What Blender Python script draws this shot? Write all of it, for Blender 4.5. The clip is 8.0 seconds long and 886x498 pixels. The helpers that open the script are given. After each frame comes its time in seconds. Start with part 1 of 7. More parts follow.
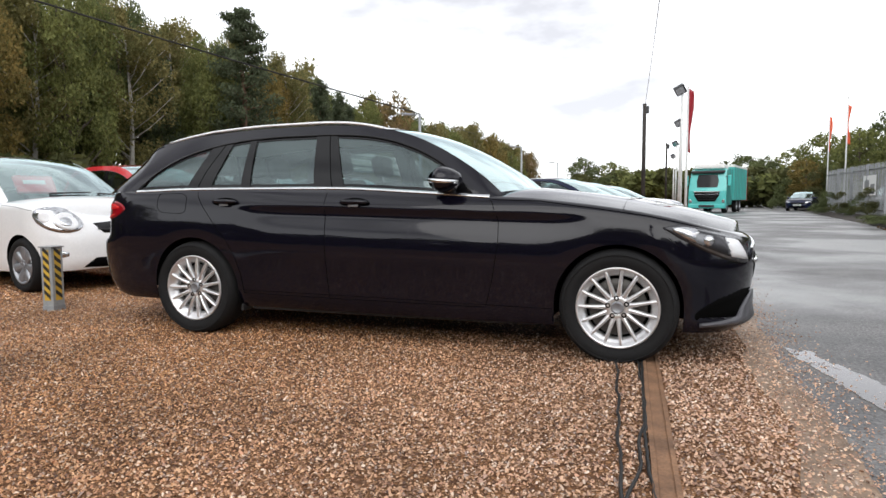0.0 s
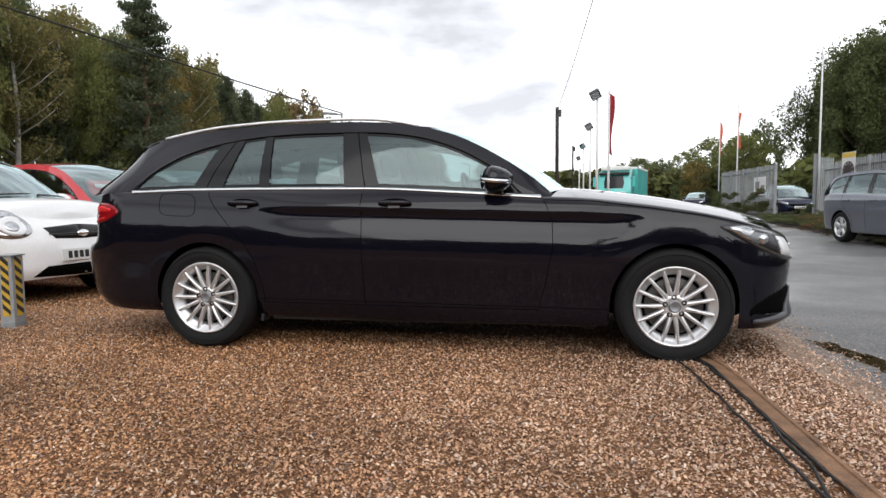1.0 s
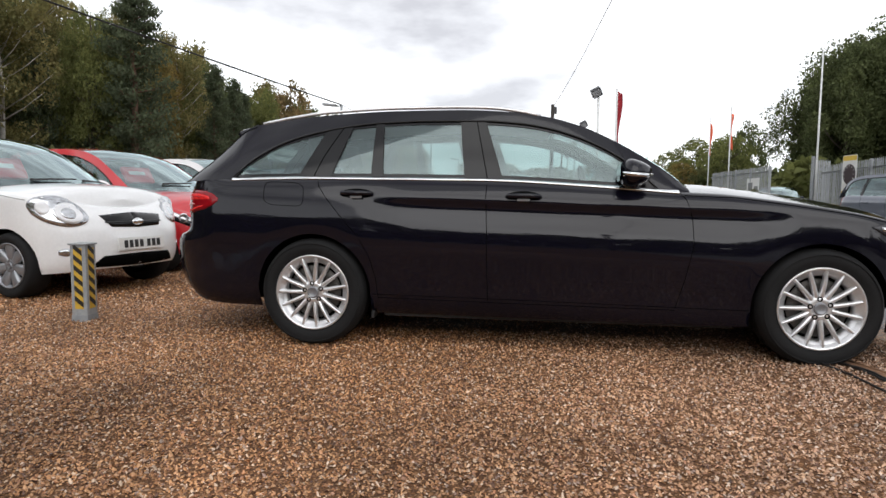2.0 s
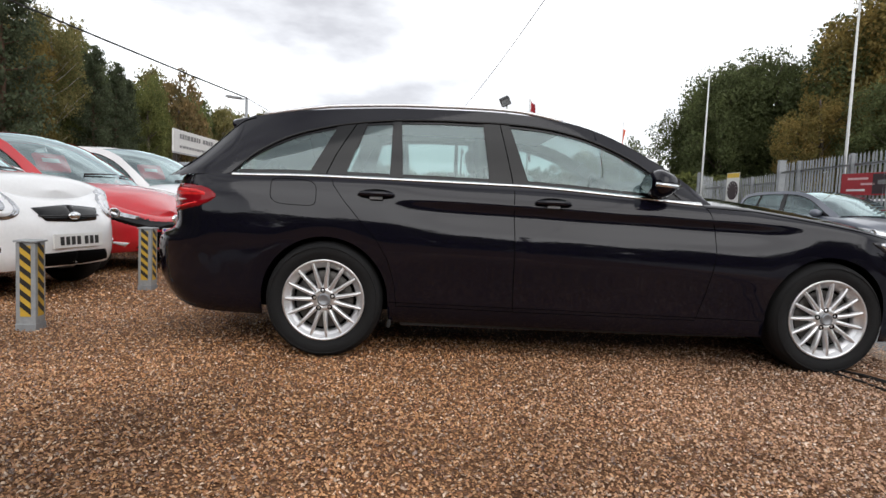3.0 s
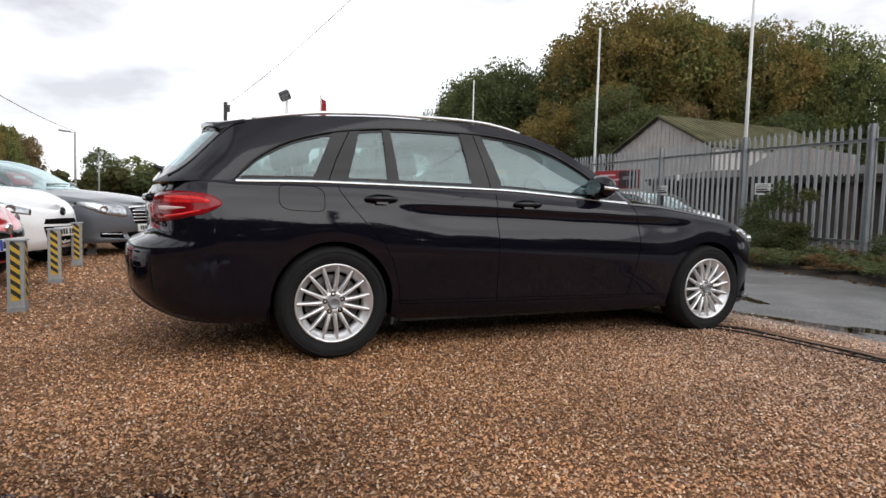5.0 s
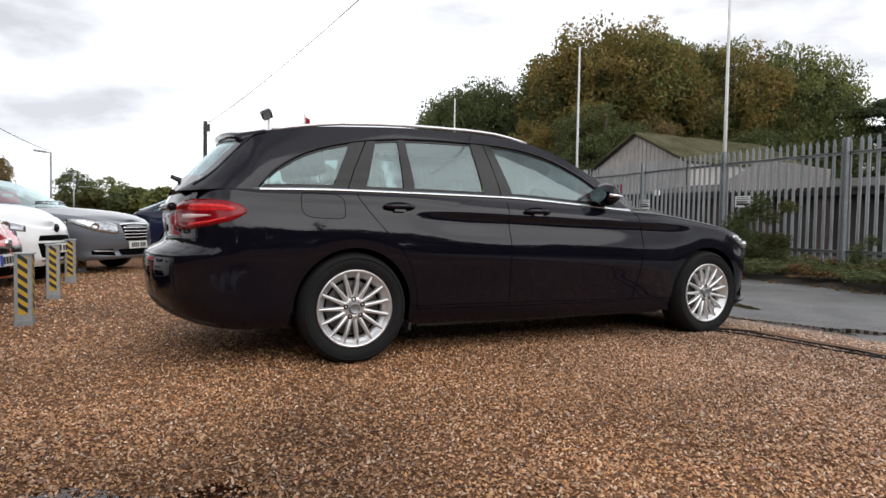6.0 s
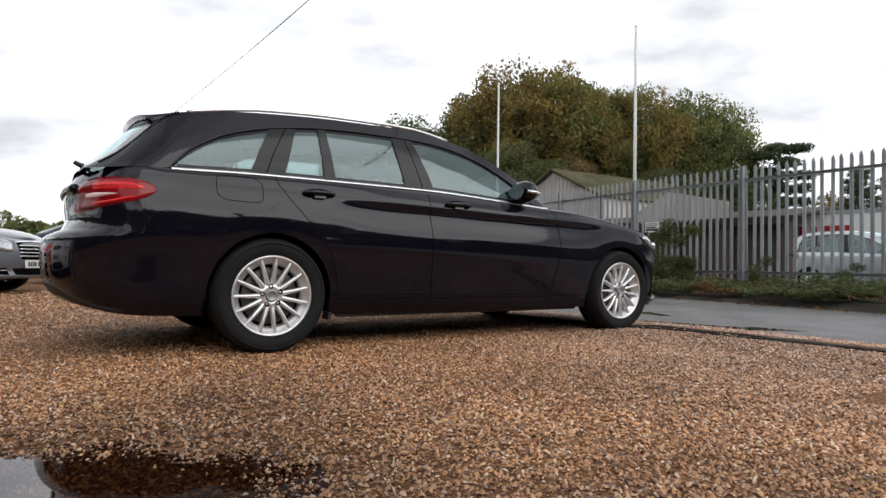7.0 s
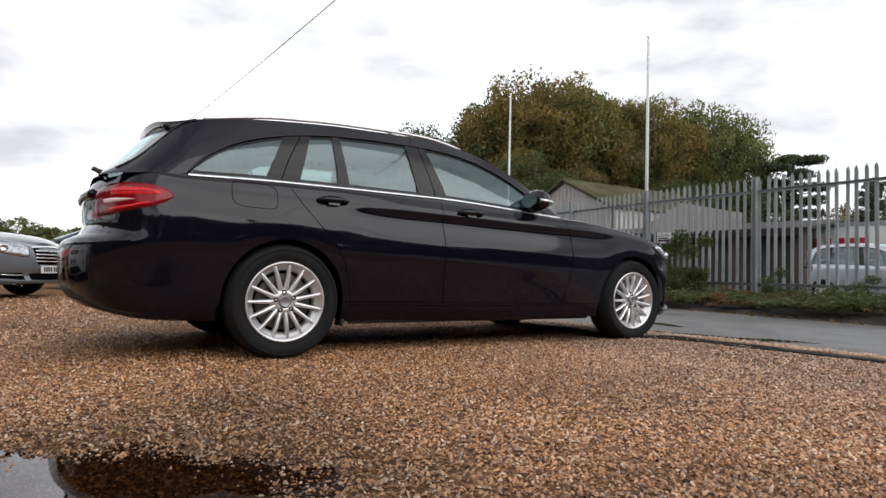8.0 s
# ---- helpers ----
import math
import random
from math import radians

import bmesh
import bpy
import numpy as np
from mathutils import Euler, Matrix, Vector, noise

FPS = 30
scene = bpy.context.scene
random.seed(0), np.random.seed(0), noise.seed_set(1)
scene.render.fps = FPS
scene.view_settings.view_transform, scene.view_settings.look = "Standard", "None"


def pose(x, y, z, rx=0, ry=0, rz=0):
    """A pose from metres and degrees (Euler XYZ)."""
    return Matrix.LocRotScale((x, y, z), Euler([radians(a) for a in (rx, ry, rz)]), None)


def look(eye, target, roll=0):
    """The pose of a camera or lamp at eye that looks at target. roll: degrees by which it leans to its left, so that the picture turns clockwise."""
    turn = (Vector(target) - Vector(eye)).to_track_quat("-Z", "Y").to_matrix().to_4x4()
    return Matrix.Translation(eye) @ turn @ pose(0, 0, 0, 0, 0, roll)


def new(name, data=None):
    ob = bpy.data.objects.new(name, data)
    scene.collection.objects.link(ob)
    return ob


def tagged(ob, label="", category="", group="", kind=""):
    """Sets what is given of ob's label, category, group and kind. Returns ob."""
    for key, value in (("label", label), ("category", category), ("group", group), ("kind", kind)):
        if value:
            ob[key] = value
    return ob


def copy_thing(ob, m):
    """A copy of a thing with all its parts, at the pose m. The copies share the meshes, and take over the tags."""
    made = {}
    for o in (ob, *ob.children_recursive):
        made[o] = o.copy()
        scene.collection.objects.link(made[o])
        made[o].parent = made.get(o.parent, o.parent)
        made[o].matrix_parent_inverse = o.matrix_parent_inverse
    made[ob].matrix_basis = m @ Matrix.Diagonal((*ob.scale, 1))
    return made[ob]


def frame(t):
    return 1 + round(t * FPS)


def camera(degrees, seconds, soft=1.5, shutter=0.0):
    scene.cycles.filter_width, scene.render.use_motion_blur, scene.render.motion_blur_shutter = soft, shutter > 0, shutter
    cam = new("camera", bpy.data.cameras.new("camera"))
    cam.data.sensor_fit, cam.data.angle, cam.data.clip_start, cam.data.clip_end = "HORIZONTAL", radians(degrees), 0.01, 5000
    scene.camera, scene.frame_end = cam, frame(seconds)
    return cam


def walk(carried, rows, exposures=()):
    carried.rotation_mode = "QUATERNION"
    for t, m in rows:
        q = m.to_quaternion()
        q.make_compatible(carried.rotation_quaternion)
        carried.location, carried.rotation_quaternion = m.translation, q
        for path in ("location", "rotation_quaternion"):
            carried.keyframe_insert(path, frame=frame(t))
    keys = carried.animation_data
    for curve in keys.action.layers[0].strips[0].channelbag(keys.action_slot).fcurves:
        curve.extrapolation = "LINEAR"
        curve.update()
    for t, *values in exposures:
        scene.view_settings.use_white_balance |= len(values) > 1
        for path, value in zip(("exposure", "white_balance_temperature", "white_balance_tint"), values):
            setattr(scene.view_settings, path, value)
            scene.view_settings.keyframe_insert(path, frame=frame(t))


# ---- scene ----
cam = camera(70.7, 8.0)
PATH = [
    (0, (3.029, -4.407, 0.919), (2.387, -2.519, 0.765), -0.3),
    (0.5, (2.613, -4.426, 0.944), (2.09, -2.504, 0.764), -0.5),
    (1, (2.178, -4.482, 0.922), (1.827, -2.519, 0.769), -0.5),
    (1.5, (1.759, -4.478, 0.896), (1.44, -2.507, 0.781), -0.8),
    (2, (1.302, -4.444, 0.907), (1.018, -2.472, 0.739), 0.6),
    (2.2, (1.128, -4.435, 0.909), (0.88, -2.455, 0.771), -0.2),
    (3.3, (0.354, -4.263, 0.891), (0.569, -2.281, 0.734), 3.9),
    (3.5, (0.226, -4.247, 0.899), (0.555, -2.281, 0.735), 3.9),
    (4, (-0.224, -4.329, 0.892), (0.376, -2.425, 0.781), 3.3),
    (4.5, (-0.567, -4.359, 0.869), (0.063, -2.465, 0.754), 4.0),
    (4.7, (-0.702, -4.341, 0.896), (0.034, -2.486, 0.763), 4.1),
    (5.8, (-1.103, -4.314, 0.89), (-0.246, -2.51, 0.78), -0.7),
    (6, (-1.118, -4.325, 0.822), (-0.244, -2.528, 0.742), 1.0),
    (6.5, (-1.109, -4.338, 0.635), (-0.12, -2.601, 0.704), 0.7),
    (7, (-1.101, -4.33, 0.52), (-0.015, -2.651, 0.567), 0.9),
    (7.5, (-1.115, -4.313, 0.503), (-0.036, -2.63, 0.569), 1.3),
    (8, (-1.117, -4.33, 0.508), (-0.06, -2.634, 0.585), 1.4),
]
walk(cam, [(t, look(eye, target, roll)) for t, eye, target, roll in PATH], exposures=[(0, 0.42), (2, 0.18), (3.5, 0.17), (4.5, 0.20), (6, 0.16), (8, 0.12)])

# ---- world, sun, exposure ----
world = bpy.data.worlds.new("overcast_sky")
scene.world = world
world.use_nodes = True
wn, wl = world.node_tree.nodes, world.node_tree.links
wn.clear()
w_out = wn.new("ShaderNodeOutputWorld")
w_bg = wn.new("ShaderNodeBackground")
w_sky = wn.new("ShaderNodeTexSky")
w_sky.sky_type, w_sky.sun_disc = "NISHITA", False
w_sky.sun_elevation, w_sky.sun_rotation = radians(33), radians(166)
w_co = wn.new("ShaderNodeTexCoord")
w_map = wn.new("ShaderNodeMapping")
w_map.inputs["Scale"].default_value = (1.0, 1.0, 2.6)
w_map.inputs["Location"].default_value = (0.45, 0.30, 0.15)
w_noise = wn.new("ShaderNodeTexNoise")
w_noise.inputs["Scale"].default_value = 2.3
w_noise.inputs["Detail"].default_value = 6.0
w_noise.inputs["Roughness"].default_value = 0.52
w_ramp = wn.new("ShaderNodeValToRGB")
w_ramp.color_ramp.elements[0].position, w_ramp.color_ramp.elements[0].color = 0.36, (4.4, 4.4, 4.65, 1)
w_ramp.color_ramp.elements[1].position, w_ramp.color_ramp.elements[1].color = 0.56, (9.7, 9.85, 10.1, 1)
w_mix = wn.new("ShaderNodeMix")
w_mix.data_type = "RGBA"
w_mix.inputs["Factor"].default_value = 0.93
wl.new(w_co.outputs["Generated"], w_map.inputs["Vector"])
wl.new(w_map.outputs["Vector"], w_noise.inputs["Vector"])
wl.new(w_noise.outputs["Fac"], w_ramp.inputs["Fac"])
wl.new(w_sky.outputs["Color"], w_mix.inputs["A"])
wl.new(w_ramp.outputs["Color"], w_mix.inputs["B"])
# thicker cloud overhead, brighter low down
w_sep, w_high, w_up = wn.new("ShaderNodeSeparateXYZ"), wn.new("ShaderNodeMapRange"), wn.new("ShaderNodeMix")
w_high.inputs["To Min"].default_value, w_high.inputs["To Max"].default_value = 1.16, 0.66
w_up.data_type, w_up.blend_type = "RGBA", "MULTIPLY"
w_up.inputs["Factor"].default_value = 1.0
wl.new(w_co.outputs["Generated"], w_sep.inputs["Vector"])
wl.new(w_sep.outputs["Z"], w_high.inputs["Value"])
wl.new(w_mix.outputs["Result"], w_up.inputs["A"])
wl.new(w_high.outputs["Result"], w_up.inputs["B"])
wl.new(w_up.outputs["Result"], w_bg.inputs["Color"])
w_bg.inputs["Strength"].default_value = 0.142
wl.new(w_bg.outputs["Background"], w_out.inputs["Surface"])

sun = new("sun", bpy.data.lights.new("sun", "SUN"))
sun.data.energy, sun.data.angle, sun.data.color = 1.25, radians(64), (1.0, 0.98, 0.96)
sun.matrix_world = look((3, -12, 8), (0, 0, 0))


# ---- materials ----
def mat(name, base, rough=0.5, metal=0.0, var=0.12, scale=8.0, fine=0.05, bump=0.0, bscale=60.0, coat=0.0, spec=0.5, island=0.0, rand=0.0, second=None, emit=None, trans=0.0):
    """A surface: base colour with variation at two scales, relief, gloss."""
    m = bpy.data.materials.new(name)
    m.use_nodes = True
    n, l = m.node_tree.nodes, m.node_tree.links
    b = n["Principled BSDF"]
    b.inputs["Roughness"].default_value, b.inputs["Metallic"].default_value = rough, metal
    b.inputs["Coat Weight"].default_value, b.inputs["Coat Roughness"].default_value = coat, 0.03
    b.inputs["Specular IOR Level"].default_value = spec
    b.inputs["Transmission Weight"].default_value = trans
    co = n.new("ShaderNodeTexCoord")
    big, small = n.new("ShaderNodeTexNoise"), n.new("ShaderNodeTexNoise")
    big.inputs["Scale"].default_value, small.inputs["Scale"].default_value = scale, scale * 14
    big.inputs["Detail"].default_value = small.inputs["Detail"].default_value = 3
    for t in (big, small):
        l.new(co.outputs["Object"], t.inputs["Vector"])
    dark = tuple(c * (1 - var) for c in base[:3]) + (1,)
    light = tuple(min(1, c * (1 + var)) for c in (second or base)[:3]) + (1,)
    mix = n.new("ShaderNodeMix")
    mix.data_type = "RGBA"
    mix.inputs["A"].default_value, mix.inputs["B"].default_value = dark, light
    fac = n.new("ShaderNodeMath")
    fac.operation = "MULTIPLY_ADD"
    fac.inputs[1].default_value = 1.6
    fac.inputs[2].default_value = -0.3
    fac.use_clamp = True
    l.new(big.outputs["Fac"], fac.inputs[0])
    l.new(fac.outputs[0], mix.inputs["Factor"])
    hsv = n.new("ShaderNodeHueSaturation")
    l.new(mix.outputs["Result"], hsv.inputs["Color"])
    val = n.new("ShaderNodeMapRange")
    val.inputs["To Min"].default_value, val.inputs["To Max"].default_value = 1 - fine, 1 + fine
    val.inputs["From Min"].default_value, val.inputs["From Max"].default_value = 0.25, 0.75
    l.new(small.outputs["Fac"], val.inputs["Value"])
    last = val.outputs["Result"]
    if island or rand:
        src = n.new("ShaderNodeNewGeometry").outputs["Random Per Island"] if island else n.new("ShaderNodeObjectInfo").outputs["Random"]
        r = n.new("ShaderNodeMapRange")
        r.inputs["To Min"].default_value, r.inputs["To Max"].default_value = 1 - (island or rand), 1 + (island or rand)
        l.new(src, r.inputs["Value"])
        mul = n.new("ShaderNodeMath")
        mul.operation = "MULTIPLY"
        l.new(last, mul.inputs[0])
        l.new(r.outputs["Result"], mul.inputs[1])
        last = mul.outputs[0]
    l.new(last, hsv.inputs["Value"])
    l.new(hsv.outputs["Color"], b.inputs["Base Color"])
    if bump:
        bt = n.new("ShaderNodeTexNoise")
        bt.inputs["Scale"].default_value, bt.inputs["Detail"].default_value = bscale, 4
        l.new(co.outputs["Object"], bt.inputs["Vector"])
        bm_ = n.new("ShaderNodeBump")
        bm_.inputs["Strength"].default_value, bm_.inputs["Distance"].default_value = bump, 0.01
        l.new(bt.outputs["Fac"], bm_.inputs["Height"])
        l.new(bm_.outputs["Normal"], b.inputs["Normal"])
    if emit:
        b.inputs["Emission Color"].default_value, b.inputs["Emission Strength"].default_value = (*emit[:3], 1), emit[3]
    return m


def pane_mat(name, tint, through_part=0.06):
    """Thin tinted glass: lets part of the light straight through, with the gloss of glass on top."""
    m = bpy.data.materials.new(name)
    m.use_nodes = True
    n, l = m.node_tree.nodes, m.node_tree.links
    n.clear()
    out, clear, gloss, mix, fac = (n.new("ShaderNode" + k) for k in ("OutputMaterial", "BsdfTransparent", "BsdfGlossy", "MixShader", "LayerWeight"))
    fac.inputs["Blend"].default_value = 0.5
    power, lift = n.new("ShaderNodeMath"), n.new("ShaderNodeMath")
    power.operation, lift.operation = "POWER", "MULTIPLY_ADD"
    power.inputs[1].default_value = 3.6
    lift.inputs[1].default_value, lift.inputs[2].default_value = 0.92, through_part
    l.new(fac.outputs["Facing"], power.inputs[0])
    l.new(power.outputs[0], lift.inputs[0])
    clear.inputs["Color"].default_value = (*tint, 1)
    gloss.inputs["Roughness"].default_value = 0.02
    gloss.inputs["Color"].default_value = (0.80, 0.96, 0.97, 1)
    l.new(lift.outputs[0], mix.inputs["Fac"])
    l.new(clear.outputs[0], mix.inputs[1])
    l.new(gloss.outputs[0], mix.inputs[2])
    l.new(mix.outputs[0], out.inputs["Surface"])
    return m


def paint(name, base, metal=0.0, rough=0.35, spec=0.5):
    return mat(name, base, rough=rough, metal=metal, var=0.05, scale=3, fine=0.03, coat=1.0, spec=spec)


def deep_paint(name, base):
    """Dark solid paint under clear lacquer: one sharp gloss, faint waviness."""
    m = mat(name, base, rough=0.045, var=0.1, scale=3, fine=0.03, spec=0.42, bump=0.010, bscale=9)
    # rain drops standing on the lacquer
    n, l = m.node_tree.nodes, m.node_tree.links
    b = n["Principled BSDF"]
    co, vor, dome, sep, some, drop, bump = (n.new("ShaderNode" + k) for k in ("TexCoord", "TexVoronoi", "MapRange", "SeparateColor", "Math", "Math", "Bump"))
    vor.inputs["Scale"].default_value = 75
    l.new(co.outputs["Object"], vor.inputs["Vector"])
    dome.inputs["From Min"].default_value, dome.inputs["From Max"].default_value = 0.36, 0.0
    l.new(vor.outputs["Distance"], dome.inputs["Value"])
    l.new(vor.outputs["Color"], sep.inputs["Color"])
    some.operation, some.inputs[1].default_value = "GREATER_THAN", 0.55
    l.new(sep.outputs["Red"], some.inputs[0])
    drop.operation = "MULTIPLY"
    l.new(dome.outputs["Result"], drop.inputs[0])
    l.new(some.outputs[0], drop.inputs[1])
    bump.inputs["Strength"].default_value, bump.inputs["Distance"].default_value = 0.075, 0.002
    l.new(drop.outputs[0], bump.inputs["Height"])
    l.new(b.inputs["Normal"].links[0].from_socket, bump.inputs["Normal"])
    l.new(bump.outputs["Normal"], b.inputs["Normal"])
    return m


M = dict(
    black_paint=deep_paint("black_car_paint", (0.0048, 0.0044, 0.0090)),
    white_paint=paint("white_car_paint", (0.86, 0.865, 0.87)),
    red_paint=paint("red_car_paint", (0.55, 0.012, 0.02)),
    grey_paint=paint("grey_metallic_paint", (0.155, 0.168, 0.19), metal=0.55, rough=0.4),
    silver_paint=paint("silver_metallic_paint", (0.55, 0.57, 0.60), metal=0.6, rough=0.4),
    blue_paint=deep_paint("dark_blue_car_paint", (0.012, 0.016, 0.04)),
    steel_paint=paint("steel_grey_car_paint", (0.13, 0.145, 0.18), metal=0.4, rough=0.4),
    glass=pane_mat("tinted_car_glass", (0.40, 0.50, 0.495), 0.12),
    privacy=pane_mat("car_window_glass", (0.42, 0.49, 0.49), 0.10),
    screen=pane_mat("windscreen_glass", (0.74, 0.82, 0.82), 0.32),
    clear_glass=pane_mat("clear_lens", (0.93, 0.95, 0.95), 0.05),
    gloss_black=mat("gloss_black_trim", (0.006, 0.006, 0.007), rough=0.10, var=0.05, spec=0.32),
    plastic=mat("black_plastic", (0.018, 0.018, 0.019), rough=0.55, bump=0.1, bscale=300),
    # black blade; the sky it reflects is put into its grey
    blade=mat("black_blade_sky_sheen", (0.085, 0.085, 0.095), rough=0.28, var=0.1),
    mirror=mat("tinted_mirror_glass", (0.42, 0.46, 0.46), rough=0.03, metal=1.0, var=0.05),
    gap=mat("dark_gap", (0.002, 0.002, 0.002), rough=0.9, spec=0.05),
    rubber=mat("tyre_rubber", (0.010, 0.010, 0.0105), rough=0.8, var=0.25, scale=5, fine=0.15, bump=0.25, bscale=180, spec=0.3),
    alloy=mat("silver_alloy", (0.80, 0.80, 0.81), rough=0.3, metal=0.75, var=0.08, coat=0.3),
    alloy_dark=mat("grey_alloy", (0.30, 0.31, 0.33), rough=0.4, metal=0.6, var=0.1),
    satin=mat("satin_aluminium", (0.88, 0.88, 0.89), rough=0.42, metal=0.85, var=0.04),
    chrome=mat("bright_trim", (0.86, 0.87, 0.88), rough=0.12, metal=1.0, var=0.04),
    disc=mat("brake_disc", (0.10, 0.095, 0.09), rough=0.5, metal=0.8, var=0.2),
    red_lens=mat("red_lamp_lens", (0.17, 0.002, 0.006), rough=0.12, var=0.25, scale=9, coat=0.2, spec=0.3, second=(0.27, 0.004, 0.010)),
    red_bright=mat("bright_red_lens", (0.62, 0.008, 0.014), rough=0.2, var=0.25, scale=24, coat=0.15, spec=0.3, second=(0.80, 0.03, 0.03)),
    pale_lens=mat("pale_lamp_lens", (0.78, 0.52, 0.52), rough=0.15, var=0.12, scale=14, coat=1.0),
    lamp_inner=mat("lamp_reflector", (0.55, 0.56, 0.58), rough=0.18, metal=0.9, var=0.3, scale=18),
    lamp_grey=mat("lamp_grey_inner", (0.24, 0.245, 0.255), rough=0.25, metal=0.6, var=0.35, scale=16),
    lamp_dark=mat("lamp_dark_inner", (0.05, 0.05, 0.055), rough=0.2, metal=0.5, var=0.3, scale=15),
    drl=mat("lamp_light_guide", (0.85, 0.86, 0.88), rough=0.2, var=0.03),
    seat=mat("seat_fabric_dark", (0.035, 0.035, 0.037), rough=0.8, var=0.2, bump=0.2, bscale=250),
    trim_pale=mat("pale_headlining", (0.42, 0.42, 0.40), rough=0.85, var=0.08),
    dash=mat("dashboard_plastic", (0.03, 0.03, 0.032), rough=0.6, bump=0.15, bscale=300),
    plate_white=mat("white_plate", (0.75, 0.75, 0.73), rough=0.35, var=0.05),
    plate_ink=mat("plate_ink", (0.02, 0.02, 0.02), rough=0.5),
    plate_blue=mat("plate_blue", (0.02, 0.05, 0.35), rough=0.4),
    poster_red=mat("red_price_card", (0.70, 0.06, 0.08), rough=0.5, var=0.08),
    galv=mat("galvanised_steel", (0.36, 0.378, 0.39), rough=0.6, metal=0.3, var=0.16, scale=3, fine=0.12, rand=0.10),
    galv_dark=mat("weathered_galvanised_steel", (0.30, 0.315, 0.325), rough=0.65, metal=0.3, var=0.2, scale=2, fine=0.12),
    yellow=mat("yellow_tape", (0.60, 0.38, 0.045), rough=0.5, var=0.12, scale=20, fine=0.1),
    tape_black=mat("black_tape", (0.02, 0.019, 0.018), rough=0.5),
    rust=mat("rusty_steel", (0.165, 0.086, 0.046), rough=0.75, var=0.35, scale=7, fine=0.25, bump=0.4, bscale=90, second=(0.26, 0.14, 0.075)),
    cable=mat("black_rubber_cable", (0.012, 0.012, 0.012), rough=0.5, bump=0.3, bscale=200),
    pole_white=mat("white_painted_pole", (0.66, 0.67, 0.66), rough=0.45, var=0.08, scale=2),
    pole_dark=mat("tarred_timber_pole", (0.035, 0.03, 0.027), rough=0.85, var=0.3, scale=4, bump=0.4),
    lamp_housing=mat("dark_lamp_housing", (0.02, 0.021, 0.023), rough=0.5),
    flag_red=mat("red_flag_cloth", (0.30, 0.010, 0.02), rough=0.7, var=0.15, scale=3),
    flag_orange=mat("orange_flag_cloth", (0.70, 0.12, 0.05), rough=0.7, var=0.15, scale=3),
    asbestos=mat("grey_cement_cladding", (0.42, 0.39, 0.365), rough=0.85, var=0.25, scale=1.2, fine=0.12, bump=0.25, bscale=20),
    moss_roof=mat("mossy_roof", (0.055, 0.06, 0.016), rough=0.95, var=0.45, scale=1.0, fine=0.25, bump=0.6, bscale=14, second=(0.10, 0.09, 0.045)),
    brick=mat("dark_red_brick", (0.062, 0.042, 0.036), rough=0.85, var=0.3, scale=4, fine=0.25, bump=0.3, bscale=40),
    timber=mat("dark_weathered_timber", (0.045, 0.038, 0.033), rough=0.85, var=0.3, scale=3, fine=0.2),
    sign_white=mat("white_sign_board", (0.74, 0.74, 0.72), rough=0.5, var=0.06),
    sign_grey=mat("grey_print", (0.22, 0.22, 0.22), rough=0.6),
    sign_red=mat("red_print", (0.36, 0.02, 0.03), rough=0.5, var=0.08),
    sign_dark=mat("dark_print", (0.035, 0.02, 0.025), rough=0.5),
    sign_yellow=mat("yellow_print", (0.72, 0.50, 0.06), rough=0.5),
    teal=paint("turquoise_truck_paint", (0.07, 0.48, 0.45)),
    trailer_red=paint("red_truck_paint", (0.45, 0.04, 0.03)),
    wire=mat("grey_wire", (0.30, 0.30, 0.31), rough=0.6),
    bark=mat("grey_brown_bark", (0.10, 0.08, 0.062), rough=0.9, var=0.35, scale=3, bump=0.6, bscale=16),
    bark_birch=mat("pale_birch_bark", (0.36, 0.34, 0.31), rough=0.85, var=0.35, scale=4, bump=0.3, bscale=16),
    bark_pine=mat("pine_bark", (0.13, 0.075, 0.05), rough=0.9, var=0.3, scale=4, bump=0.6, bscale=16),
)


def leaf_mat(name, a, b, spread=0.35):
    """Leaves that also let some light through."""
    a, b = tuple(c * 3.3 for c in a), tuple(c * 3.2 for c in b)
    m = mat(name, a, rough=0.7, var=0.38, scale=0.9, fine=0.1, island=spread, second=b, spec=0.3)
    n, l = m.node_tree.nodes, m.node_tree.links
    p, out = n["Principled BSDF"], n["Material Output"]
    tr, mix = n.new("ShaderNodeBsdfTranslucent"), n.new("ShaderNodeMixShader")
    mix.inputs["Fac"].default_value = 0.45
    l.new(p.inputs["Base Color"].links[0].from_socket, tr.inputs["Color"])
    l.new(p.outputs["BSDF"], mix.inputs[1])
    l.new(tr.outputs["BSDF"], mix.inputs[2])
    l.new(mix.outputs["Shader"], out.inputs["Surface"])
    return m


